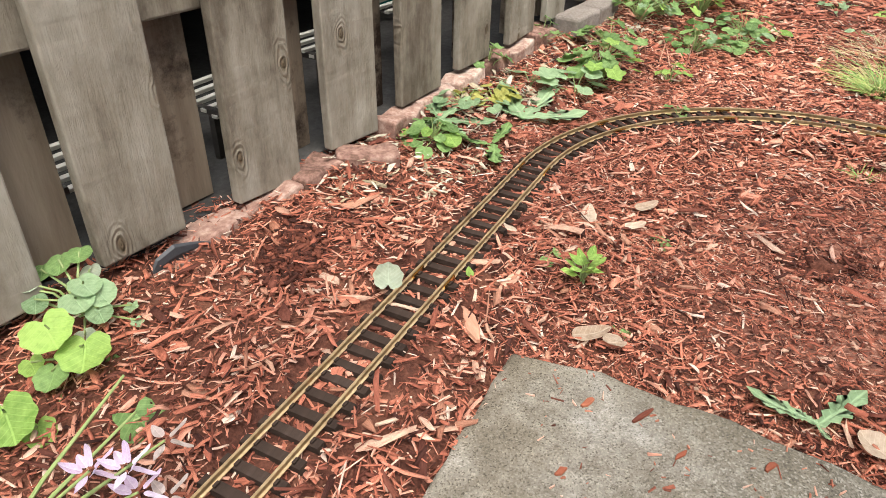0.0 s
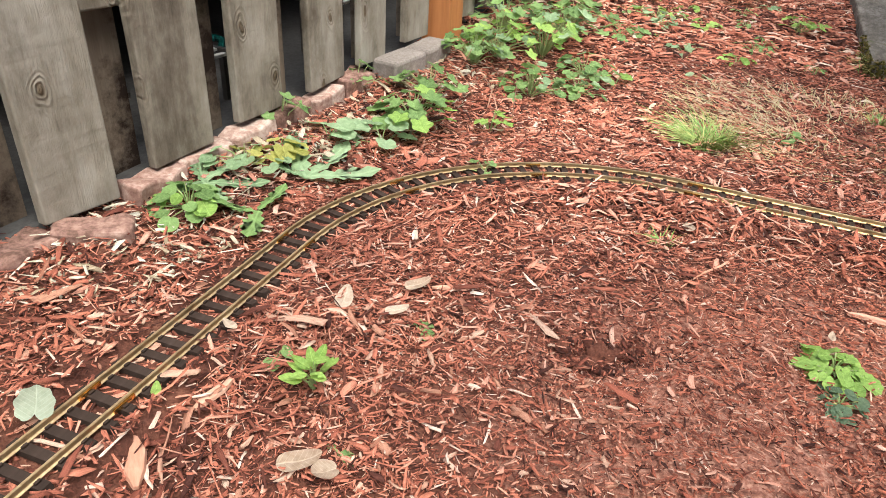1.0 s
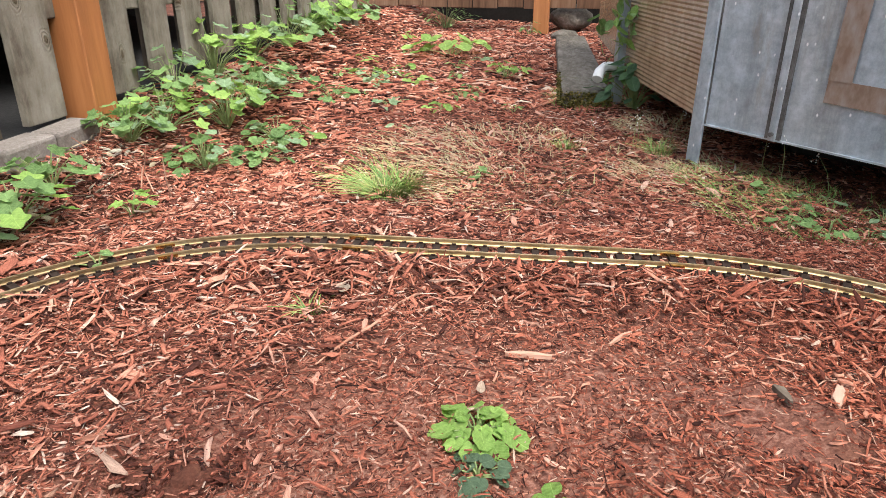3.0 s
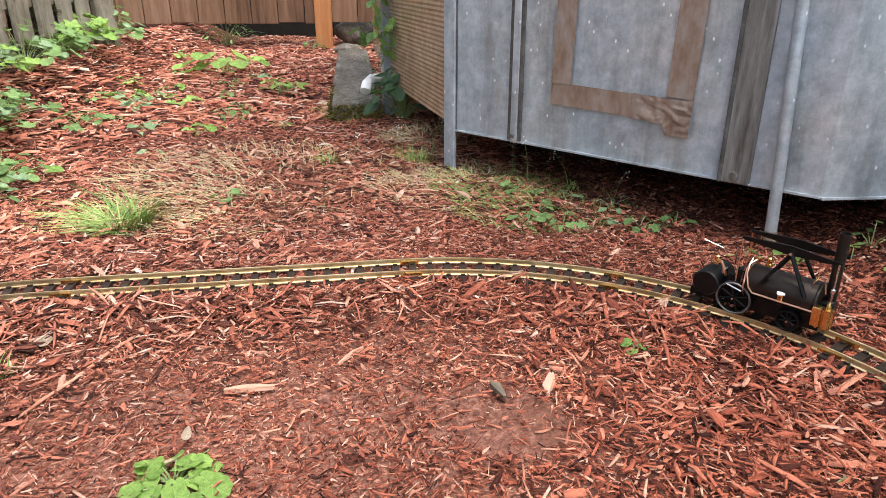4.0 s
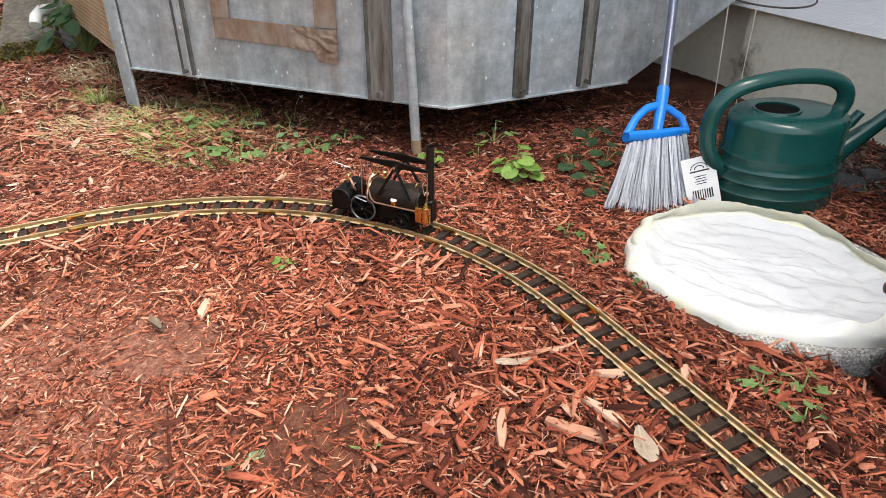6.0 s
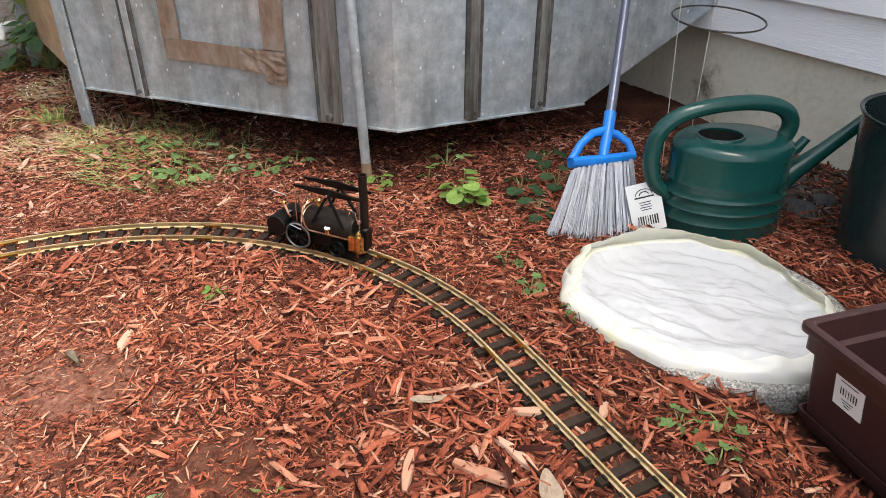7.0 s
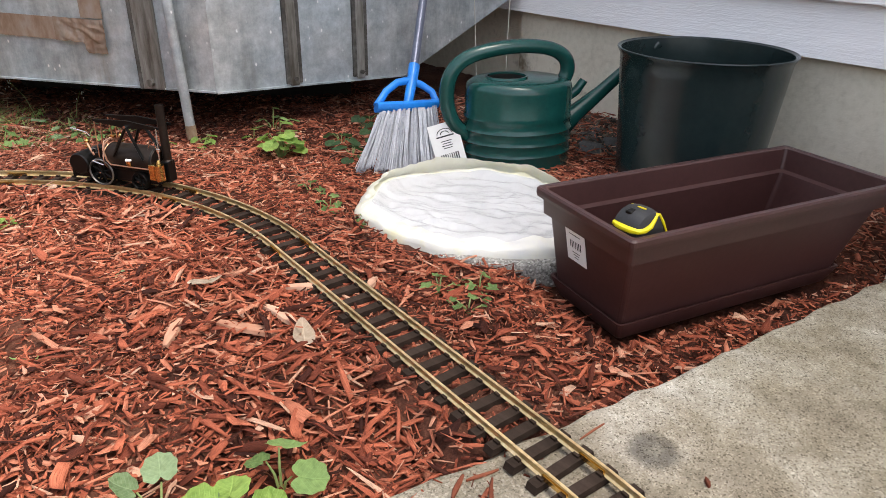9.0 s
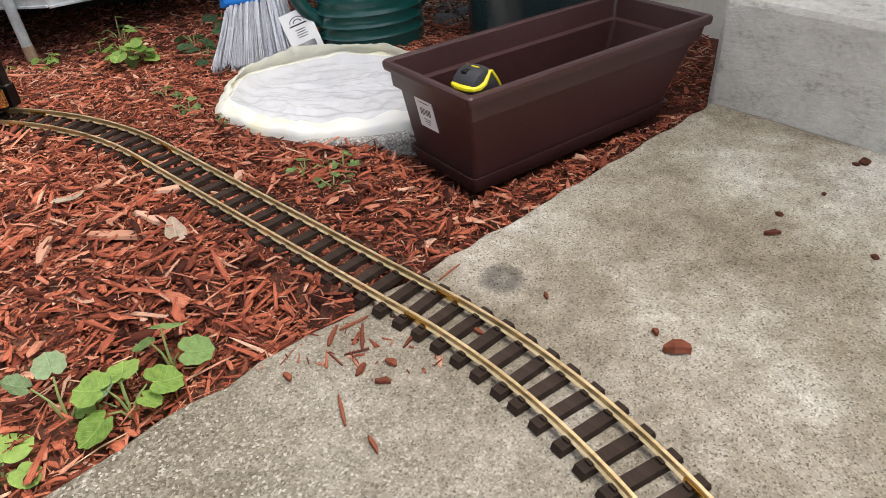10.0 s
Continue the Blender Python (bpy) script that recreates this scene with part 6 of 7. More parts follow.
    for r in range(0, k * 4 - 4, 4):
        base += [(r + j, r + (j + 1) % 4, r + 4 + (j + 1) % 4, r + 4 + j) for j in range(1, 4)]
    faces = (np.arange(n)[:, None, None] * (k * 4) + np.array(base)[None]).reshape(-1)
    me = bpy.data.meshes.new(name)
    me.vertices.add(len(verts))
    me.vertices.foreach_set("co", verts.ravel())
    me.loops.add(len(faces))
    me.loops.foreach_set("vertex_index", faces.astype(np.int32))
    me.polygons.add(len(faces) // 4)
    me.polygons.foreach_set("loop_start", np.arange(0, len(faces), 4, dtype=np.int32))
    along = np.concatenate([np.repeat((L * (t if isinstance(t, float) else t))[:, None], 4, 1) for t in rings], 1)
    across = np.tile(np.stack([-W / 2, W / 2, W / 2 + T, -W / 2 - T], 1), (1, k))
    uv = np.stack([along + rng.uniform(0, 9, n)[:, None], across + rng.uniform(0, 9, n)[:, None]], -1).reshape(-1, 2)
    me.uv_layers.new(name="grain").data.foreach_set("uv", uv[faces].ravel())
    me.update(calc_edges=True)
    me.validate()
    me.materials.append(material)
    return tagged(new(name, me), label, "mulch", kind="stuff")


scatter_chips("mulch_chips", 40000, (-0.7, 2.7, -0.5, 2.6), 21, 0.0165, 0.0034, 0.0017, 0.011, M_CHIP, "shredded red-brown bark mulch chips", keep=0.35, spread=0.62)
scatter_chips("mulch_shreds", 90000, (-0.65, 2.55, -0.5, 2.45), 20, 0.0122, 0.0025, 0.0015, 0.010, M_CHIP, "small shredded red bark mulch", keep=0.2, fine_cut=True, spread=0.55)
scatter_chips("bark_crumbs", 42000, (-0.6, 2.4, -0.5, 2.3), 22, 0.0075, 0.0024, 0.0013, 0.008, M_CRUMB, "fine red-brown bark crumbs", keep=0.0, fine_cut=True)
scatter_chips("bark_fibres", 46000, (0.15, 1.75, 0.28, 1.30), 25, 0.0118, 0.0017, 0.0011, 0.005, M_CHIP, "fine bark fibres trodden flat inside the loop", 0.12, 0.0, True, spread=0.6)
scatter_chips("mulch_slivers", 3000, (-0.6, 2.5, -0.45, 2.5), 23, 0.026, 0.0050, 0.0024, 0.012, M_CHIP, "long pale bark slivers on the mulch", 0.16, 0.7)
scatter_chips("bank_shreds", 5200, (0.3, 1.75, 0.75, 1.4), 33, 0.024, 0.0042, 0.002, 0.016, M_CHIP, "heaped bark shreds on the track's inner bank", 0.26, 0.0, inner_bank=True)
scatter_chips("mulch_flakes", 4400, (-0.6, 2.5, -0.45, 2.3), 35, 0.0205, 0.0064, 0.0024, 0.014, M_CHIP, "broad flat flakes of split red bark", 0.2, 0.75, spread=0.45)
scatter_chips("pale_chips", 280, (-0.2, 0.62, 0.50, 1.02), 34, 0.024, 0.008, 0.003, 0.012, M_PALE, "larger pale pink bark chips by the track", 0.22, 0.0)
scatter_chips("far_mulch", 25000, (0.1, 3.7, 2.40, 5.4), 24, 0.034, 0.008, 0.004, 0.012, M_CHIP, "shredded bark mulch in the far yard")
scatter_chips("damp_bark", 230, (0.56, 0.72, 0.855, 0.975), 26, 0.014, 0.005, 0.003, 0.008, M_WET_AND_SHADE, "dark damp bark in a hollow", keep=0.0, heap=True)
# dark chips here paint the shade under the hut
scatter_chips("hut_shade_bark", 5200, (1.88, 2.55, 0.52, 1.75), 36, 0.014, 0.005, 0.003, 0.014, M_WET_AND_SHADE, "dark bark standing in for shade under the hut", keep=0.0, heap=True)
scatter_chips("leaf_litter", 700, (2.30, 2.60, -0.05, 0.35), 30, 0.016, 0.007, 0.003, 0.012, M_LITTER, "dark leaf litter at the wall's foot", 0.4, 0.0)
scatter_chips("dug_soil", 900, (-0.20, -0.10, 0.72, 0.90), 29, 0.012, 0.0055, 0.004, 0.012, M_WET_AND_SHADE, "dark dug soil and bark by the fence", keep=0.0, heap=True)
scatter_chips("dry_litter", 900, (-0.15, 0.62, 0.95, 2.1), 31, 0.016, 0.0055, 0.0015, 0.016, M_TAN, "pale dry leaf litter under the weeds", 0.35, 0.0, band=0.22)
scatter_chips("patio_crumbs", 40, (1.29, 1.42, -0.20, -0.05), 27, 0.008, 0.0030, 0.0020, 0.001, M_CRUMB, "bark crumbs strewn over the patio's edge", 0.05, 0.0, True, True)
scatter_chips("patio_crumbs", 90, (0.16, 0.60, 0.45, 0.70), 28, 0.008, 0.0030, 0.0020, 0.001, M_CRUMB, "bark crumbs strewn over the patio's corner", 0.05, 0.0, True, True)


# ---- leaves and plants ----
def leaf_material(name, dark, light, rough=0.62):
    """Mottled leaf with paler midrib and side veins; light comes through it."""
    m, nodes, links, b = mat(name, rough)

    def calc(op, a, c=None, d=None):
        n = nodes.new("ShaderNodeMath")
        n.operation = op
        for sock, v in zip(n.inputs, (a, c, d)):
            if isinstance(v, (int, float)):
                sock.default_value = v
            elif v is not None:
                links.new(v, sock)
        return n.outputs[0]

    info = nodes.new("ShaderNodeObjectInfo")
    n = noise_tex(nodes, links, 5, 6, 0.65)
    r = ramp(nodes, [(0.15, dark), (0.85, light)])
    links.new(calc("MULTIPLY_ADD", info.outputs["Random"], 0.5, calc("MULTIPLY_ADD", n.outputs[0], 1.1, -0.28)), r.inputs[0])
    co, sep = nodes.new("ShaderNodeTexCoord"), nodes.new("ShaderNodeSeparateXYZ")
    links.new(co.outputs["Object"], sep.inputs[0])
    side = calc("ABSOLUTE", sep.outputs["Y"])
    wave = calc("SINE", calc("MULTIPLY", calc("SUBTRACT", sep.outputs["X"], calc("MULTIPLY", side, 0.7)), 46.0))
    veins = ramp(nodes, [(0.80, (0, 0, 0)), (0.97, (0.55, 0.55, 0.55))])
    links.new(wave, veins.inputs[0])
    rib = ramp(nodes, [(0.012, (1, 1, 1)), (0.028, (0, 0, 0))])
    links.new(side, rib.inputs[0])
    both = mix(nodes, links, veins.outputs[0], rib.outputs[0], 1.0, "LIGHTEN")
    pale = tuple(min(v * 1.35 + 0.03, 1) for v in light)
    col = mix(nodes, links, r.outputs[0], pale, calc("MULTIPLY", both, 0.32))
    links.new(col, b.inputs["Base Color"])
    bump(nodes, links, b, calc("SUBTRACT", n.outputs[0], calc("MULTIPLY", both, 0.2)), 0.8, 0.004)
    tr = nodes.new("ShaderNodeBsdfTranslucent")
    links.new(col, tr.inputs[0])
    ms = nodes.new("ShaderNodeMixShader")
    ms.inputs[0].default_value = 0.4
    links.new(b.outputs[0], ms.inputs[1])
    links.new(tr.outputs[0], ms.inputs[2])
    links.new(ms.outputs[0], nodes["Material Output"].inputs[0])
    return m


M_LEAF = leaf_material("mid_green_leaf", (0.082, 0.156, 0.038), (0.245, 0.390, 0.128))
M_LEAF_BRIGHT = leaf_material("bright_green_leaf", (0.13, 0.25, 0.035), (0.35, 0.52, 0.125))
M_LEAF_BLUE = leaf_material("dusky_green_leaf", (0.06, 0.105, 0.055), (0.15, 0.22, 0.12))
M_LEAF_GREY = leaf_material("blue_green_leaf", (0.129, 0.218, 0.093), (0.320, 0.445, 0.246))
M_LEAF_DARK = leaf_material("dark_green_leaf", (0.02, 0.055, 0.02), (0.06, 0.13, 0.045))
M_LEAF_YELLOW = leaf_material("yellowing_leaf", (0.26, 0.27, 0.05), (0.48, 0.46, 0.13))
M_LEAF_DRY = leaf_material("pale_dry_leaf", (0.33, 0.23, 0.15), (0.57, 0.47, 0.36), 0.7)
M_LEAF_PALE = leaf_material("pale_grey_leaf", (0.27, 0.32, 0.22), (0.44, 0.49, 0.37), 0.7)
M_GRASS = chip_material("green_grass", [(0.0, (0.09, 0.20, 0.035)), (0.6, (0.22, 0.38, 0.085)), (1.0, (0.42, 0.44, 0.16))], 0.6)
M_STRAW = chip_material("dry_grass", [(0.0, (0.32, 0.26, 0.15)), (0.6, (0.52, 0.45, 0.29)), (1.0, (0.39, 0.42, 0.18))], 0.7)
M_STEMS = surface("pale_green_stem", [(0.3, (0.14, 0.20, 0.06)), (0.7, (0.28, 0.33, 0.13))], 0.6, relief=0.1)
M_PETAL = leaf_material("lilac_petal", (0.58, 0.43, 0.62), (0.82, 0.71, 0.85))
M_WILTED = leaf_material("wilted_petal", (0.42, 0.36, 0.32), (0.62, 0.52, 0.50))


def leaf_mesh(name, outline, cup=0.18, rings=3):
    """A leaf from polar radii; the stalk joins near the origin, the tip points along x."""
    n = len(outline)
    v, f = [(0.35, 0, -0.02)], []
    for j in range(1, rings + 1):
        k = j / rings
        for x, y in outline:
            px, py = 0.35 + (x - 0.35) * k, y * k
            fold = 0.10 * abs(py) + cup * ((px - 0.35) ** 2 + py * py) * 0.7 + 0.03 * math.sin(7 * px + 5 * py)
            v.append((px, py, fold - 0.02))
    f += [(0, 1 + i, 1 + (i + 1) % n) for i in range(n)]
    for j in range(rings - 1):
        a = 1 + j * n
        f += [(a + i, a + n + i, a + n + (i + 1) % n, a + (i + 1) % n) for i in range(n)]
    me = bpy.data.meshes.new(name)
    me.from_pydata(v, [], f)
    me.polygons.foreach_set("use_smooth", [True] * len(me.polygons))
    return me


def round_outline(lobes, depth, n=30, notch=0.45, stretch=1.0):
    out = []
    for i in range(n):
        a = 2 * math.pi * i / n
        back = max(0.0, 1 - abs(a - math.pi) / 0.55)
        r = 0.52 * (1 + depth * math.cos(lobes * a)) * (1 - notch * back)
        out.append((0.42 + r * math.cos(a) * stretch, r * math.sin(a)))
    return out


def oval_outline(width, n=22):
    out = []
    for i in range(n):
        a = 2 * math.pi * i / n
        t = 0.5 + 0.5 * math.cos(a)
        out.append((t, width * math.sin(a) * (1.15 - 0.5 * t)))
    return out


def toothed_outline(width, teeth):
    side = []
    for i in range(teeth * 2 + 1):
        t = i / (teeth * 2)
        w = width * math.sin(math.pi * min(0.04 + t * 0.93, 1)) ** 0.6 * (1.0 if i % 2 else 0.58) * (0.55 + 0.6 * t)
        side.append((t - (0.03 if i % 2 else 0), w))
    return [(x, -y) for x, y in side] + [(1.04, 0)] + [(x, y) for x, y in reversed(side)]


LEAVES = {"mallow": round_outline(9, 0.045, 54, 0.5), "ivy": round_outline(5, 0.16, notch=0.3), "round": round_outline(11, 0.02, 44, 0.25), "oval": oval_outline(0.30), "slim": oval_outline(0.15), "dandelion": toothed_outline(0.23, 5)}
MADE = {}


def leaf_of(kind, material):
    if (kind, material.name) not in MADE:
        me = leaf_mesh("leaf", LEAVES[kind])
        me.materials.append(material)
        MADE[kind, material.name] = me
    return MADE[kind, material.name]


def plant(name, x, y, leaves, spread, height, size, kind, material, label, category, seed, group="", droop=0.0, z=None, extra=None, tilt=(5, 40)):
    """Stalks from one root, each with a leaf of its own."""
    rng = random.Random(seed)
    z0 = float(ground_height(np.array([x]), np.array([y]))[0]) if z is None else z
    p = thing(name, (x, y, z0), label, category, group)
    for k in range(leaves):
        a = 2 * math.pi * (k * 0.381966 + rng.uniform(-0.08, 0.08))
        r = spread * math.sqrt((k + 0.5) / leaves) * rng.uniform(0.75, 1.15)
        h = max(height * (1 - 0.55 * r / max(spread, 1e-4)) * rng.uniform(0.6, 1.15), 0.006)
        s = size * rng.uniform(0.65, 1.2)
        d = Vector((math.cos(a), math.sin(a), 0))
        tip = d * r * 0.8 + Vector((0, 0, h))
        stem = Shape().tube([(0, 0, -0.004), d * r * 0.35 + Vector((0, 0, h * 0.65)), tip], [0.0016 * (size / 0.03) ** 0.5, 0.0012, 0.0008], 5, cap=False)
        part("stem", stem, M_STEMS, p)
        me = leaf_of(kind, extra if extra and rng.random() < 0.22 else material)
        ob = new("leaf", me)
        ob.parent = p
        ob.matrix_basis = Matrix.Translation(tip) @ pose(0, 0, 0, rng.uniform(-18, 18), rng.uniform(*tilt) - droop, math.degrees(a) + rng.uniform(-35, 35)) @ Matrix.Diagonal((s, s, s, 1))
    return p


def grass(name, x, y, blades, spread, height, material, label, seed, lean=0.6, flat=False):
    rng = np.random.default_rng(seed)
    s = Shape()
    for k in range(blades):
        a, r = rng.uniform(0, 6.283), spread * math.sqrt(rng.uniform(0, 1)) * (1 if flat else 0.45)
        bx, by = x + r * math.cos(a), y + r * math.sin(a)
        bz = float(ground_height(np.array([bx]), np.array([by]))[0]) - 0.003 if flat or k == 0 else bz0
        if k == 0:
            bz0 = bz
        h, g, w = height * rng.uniform(0.4, 1.1), a + rng.normal(0, 0.7), rng.uniform(0.0007, 0.0015)
        out = h * lean * rng.uniform(0.3, 1.5)
        dx, dy = math.cos(g), math.sin(g)
        pts = [(bx + dx * out * t * t, by + dy * out * t * t, bz + h * (t - 0.25 * t * t)) for t in (0, 0.35, 0.7, 1.0)]
        v = []
        for (px, py, pz), k2 in zip(pts, (1, 0.9, 0.6, 0.12)):
            v += [(px - dy * w * k2, py + dx * w * k2, pz), (px + dy * w * k2, py - dx * w * k2, pz + 0.0006)]
        s.add(v, [(0, 1, 3, 2), (2, 3, 5, 4), (4, 5, 7, 6)])
    ob = part(name, s, material)
    return tagged(ob, label, "grass", kind="stuff")


WEED = "leafy green weeds along the fence"
# bed along the fence
def rosette(x, y, tips, material, label, seed):
    """Long toothed leaves that spread from one root to the given tips."""
    rng = random.Random(seed)
    z0 = float(ground_height(np.array([x]), np.array([y]))[0])
    p = thing("dandelion", (x, y, z0), label, "dandelion")
    for dx, dy in tips:
        n, size = math.hypot(dx, dy), math.hypot(dx, dy)
        zt = float(ground_height(np.array([x + dx]), np.array([y + dy]))[0]) - z0
        ob = new("leaf", leaf_of("dandelion", material))
        ob.parent = p
        ob.matrix_basis = pose(0, 0, 0.012 + rng.uniform(0, 0.008), rng.uniform(-14, 14), -math.degrees(math.atan2(zt + 0.004, n)), math.degrees(math.atan2(dy, dx))) @ Matrix.Diagonal((size, size * rng.uniform(0.85, 1.1), size * 0.6, 1))
    return p


rosette(0.195, 1.335, ((0.065, 0.145), (0.13, 0.03), (-0.045, 0.12), (-0.065, 0.03)), M_LEAF_GREY, "dandelion with long toothed leaves beside the track", 41)
rosette(0.135, 1.205, ((0.0, -0.10), (-0.06, 0.01), (0.03, 0.085)), M_LEAF, "dandelion of toothed leaves near the sleepers", 42)
rosette(0.03, 1.275, ((0.105, 0.025), (-0.03, 0.085), (0.055, 0.09), (-0.05, -0.055), (0.05, -0.06)), M_LEAF_GREY, "dandelion rosette of toothed leaves by the fence", 43)
plant("weed", 0.022, 1.212, 30, 0.07, 0.045, 0.030, "round", M_LEAF, "small round-leaved weed by the fence bricks", "weed", 44, WEED, extra=M_LEAF_BRIGHT)
plant("weed", 0.08, 1.37, 16, 0.09, 0.05, 0.032, "mallow", M_LEAF_GREY, "grey-green mallow weed by the fence bricks", "weed", 45, WEED, extra=M_LEAF_YELLOW)
plant("weed", 0.136, 1.41, 8, 0.045, 0.045, 0.036, "mallow", M_LEAF_YELLOW, "yellowing mallow weed by the fence bricks", "weed", 46, WEED)
plant("weed", 0.218, 1.52, 5, 0.05, 0.055, 0.064, "mallow", M_LEAF_GREY, "broad-leaved mallow weed by the fence", "weed", 47, WEED, tilt=(0, 20))
plant("weed", 0.325, 1.53, 5, 0.05, 0.06, 0.062, "mallow", M_LEAF_GREY, "broad-leaved mallow weed by the fence", "weed", 48, WEED, tilt=(0, 20))
plant("weed", 0.39, 1.62, 26, 0.09, 0.11, 0.040, "ivy", M_LEAF, "leafy green weed by the fence blocks", "weed", 49, WEED, extra=M_LEAF_BRIGHT)
plant("weed", 0.43, 1.78, 18, 0.10, 0.10, 0.038, "ivy", M_LEAF, "leafy green weed by the fence blocks", "weed", 50, WEED)
plant("weed", 0.12, 1.55, 9, 0.06, 0.10, 0.026, "ivy", M_LEAF, "leafy weed growing between fence boards", "weed", 51, WEED)
plant("weed", 0.26, 1.79, 10, 0.07, 0.08, 0.026, "ivy", M_LEAF, "leafy weed growing between fence boards", "weed", 52, WEED)
plant("weed", 0.57, 1.68, 9, 0.05, 0.07, 0.026, "ivy", M_LEAF_BRIGHT, "bright yellow-green weed on the mulch", "weed", 53)
plant("weed", 0.53, 1.42, 5, 0.04, 0.03, 0.020, "ivy", M_LEAF, "small green sprout behind the track", "sprout", 54)
k = 60
for x, y, n, sp, h, sz in ((0.56, 2.06, 15, 0.11, 0.12, 0.034), (0.64, 2.16, 15, 0.12, 0.12, 0.036), (0.72, 2.02, 14, 0.12, 0.09, 0.034), (0.68, 2.36, 16, 0.13, 0.17, 0.038), (0.80, 2.30, 16, 0.13, 0.16, 0.040), (0.92, 2.22, 13, 0.12, 0.08, 0.034), (0.90, 2.50, 16, 0.14, 0.15, 0.042), (0.80, 2.66, 16, 0.14, 0.18, 0.042), (0.86, 2.05, 9, 0.08, 0.06, 0.030), (0.98, 2.70, 13, 0.14, 0.10, 0.04), (0.96, 3.0, 16, 0.16, 0.18, 0.05), (1.12, 3.2, 16, 0.17, 0.18, 0.05), (1.26, 3.5, 16, 0.18, 0.17, 0.055), (1.38, 3.72, 18, 0.2, 0.2, 0.06), (1.60, 4.1, 18, 0.2, 0.2, 0.06), (1.2, 2.8, 9, 0.14, 0.05, 0.04), (1.45, 3.15, 9, 0.15, 0.05, 0.04)):
    k += 1
    plant("weed", x, y, int(n * 2.6), sp * 1.1, h, sz * 0.95, "ivy" if k % 3 else "mallow", (M_LEAF, M_LEAF, M_LEAF_BRIGHT)[k % 3], "leafy green weed in the fence bed", "weed", k, WEED, extra=M_LEAF_GREY)
plant("weed", 1.0, 2.16, 2, 0.03, 0.05, 0.048, "mallow", M_LEAF_BRIGHT, "single broad bright leaf on the mulch", "weed", 81)
# far yard
plant("weed", 2.02, 3.68, 16, 0.24, 0.14, 0.08, "mallow", M_LEAF_BRIGHT, "broad-leaved bright weed in the far yard", "weed", 82)
plant("weed", 1.98, 2.94, 14, 0.11, 0.10, 0.04, "ivy", M_LEAF_BRIGHT, "bright green weed near the mossy slab", "weed", 83)
plant("weed", 1.64, 2.62, 12, 0.09, 0.05, 0.03, "oval", M_LEAF, "low green weed in the far mulch", "weed", 84)
plant("weed", 1.72, 2.35, 5, 0.04, 0.05, 0.03, "oval", M_LEAF, "small green sprout in the far mulch", "sprout", 85)
plant("bush", 2.50, 5.0, 40, 0.30, 0.22, 0.05, "slim", M_LEAF, "feathery green bush by the far fence", "bush", 86)
plant("weed", 2.86, 4.42, 7, 0.07, 0.10, 0.07, "slim", M_LEAF, "slim-leaved weed by the far fence post", "weed", 87)
plant("weed", 1.28, 2.22, 4, 0.05, 0.02, 0.04, "mallow", M_LEAF_GREY, "pale green leaf cluster on the mulch", "weed", 88)
plant("weed", 1.30, 1.72, 4, 0.04, 0.03, 0.032, "mallow", M_LEAF, "pale green leaf cluster in dry grass", "weed", 89)
for j, (x, y) in enumerate(((1.50, 2.45), (1.72, 2.72), (1.35, 2.55), (1.58, 2.95), (1.80, 3.05), (1.42, 2.95), (1.66, 3.35), (1.90, 3.30), (2.10, 3.45), (1.50, 3.45), (1.80, 3.80), (2.20, 3.95), (1.95, 4.25), (1.30, 3.10))):
    plant("weed", x, y, 8, 0.07, 0.045, 0.034, ("mallow", "oval", "ivy")[j % 3], (M_LEAF_BRIGHT, M_LEAF, M_LEAF_GREY)[j % 3], "small green weed scattered in the far mulch", "weed", 300 + j, "scattered far weeds")
# corner of the hut: dark shrub and climbing vine
plant("shrub", 2.10, 2.22, 46, 0.14, 0.19, 0.065, "oval", M_LEAF_DARK, "dark slim-leaved shrub at the hut's side", "shrub", 90, extra=M_LEAF)
vine = thing("vine", (2.10, 2.27, 0.0), "green vine climbing the hut's grey post", "vine")
rng = random.Random(15)
path = [(0.02 * math.sin(i * 1.3), 0.015 * math.cos(i), 0.05 + i * 0.06) for i in range(11)]
part("stem", Shape().tube(path, 0.003, 6), M_STEMS, vine)
for i in range(140):
    j = rng.randrange(1, 10)
    ob = new("leaf", leaf_of("oval", M_LEAF if i % 3 else M_LEAF_BRIGHT))
    ob.parent = vine
    s = rng.uniform(0.03, 0.055)
    ob.matrix_basis = Matrix.Translation(path[j]) @ pose(rng.uniform(-0.08, 0.06), rng.uniform(-0.08, 0.08), rng.uniform(-0.02, 0.04), rng.uniform(-50, 50), rng.uniform(10, 70), rng.uniform(0, 360)) @ Matrix.Diagonal((s, s, s, 1))
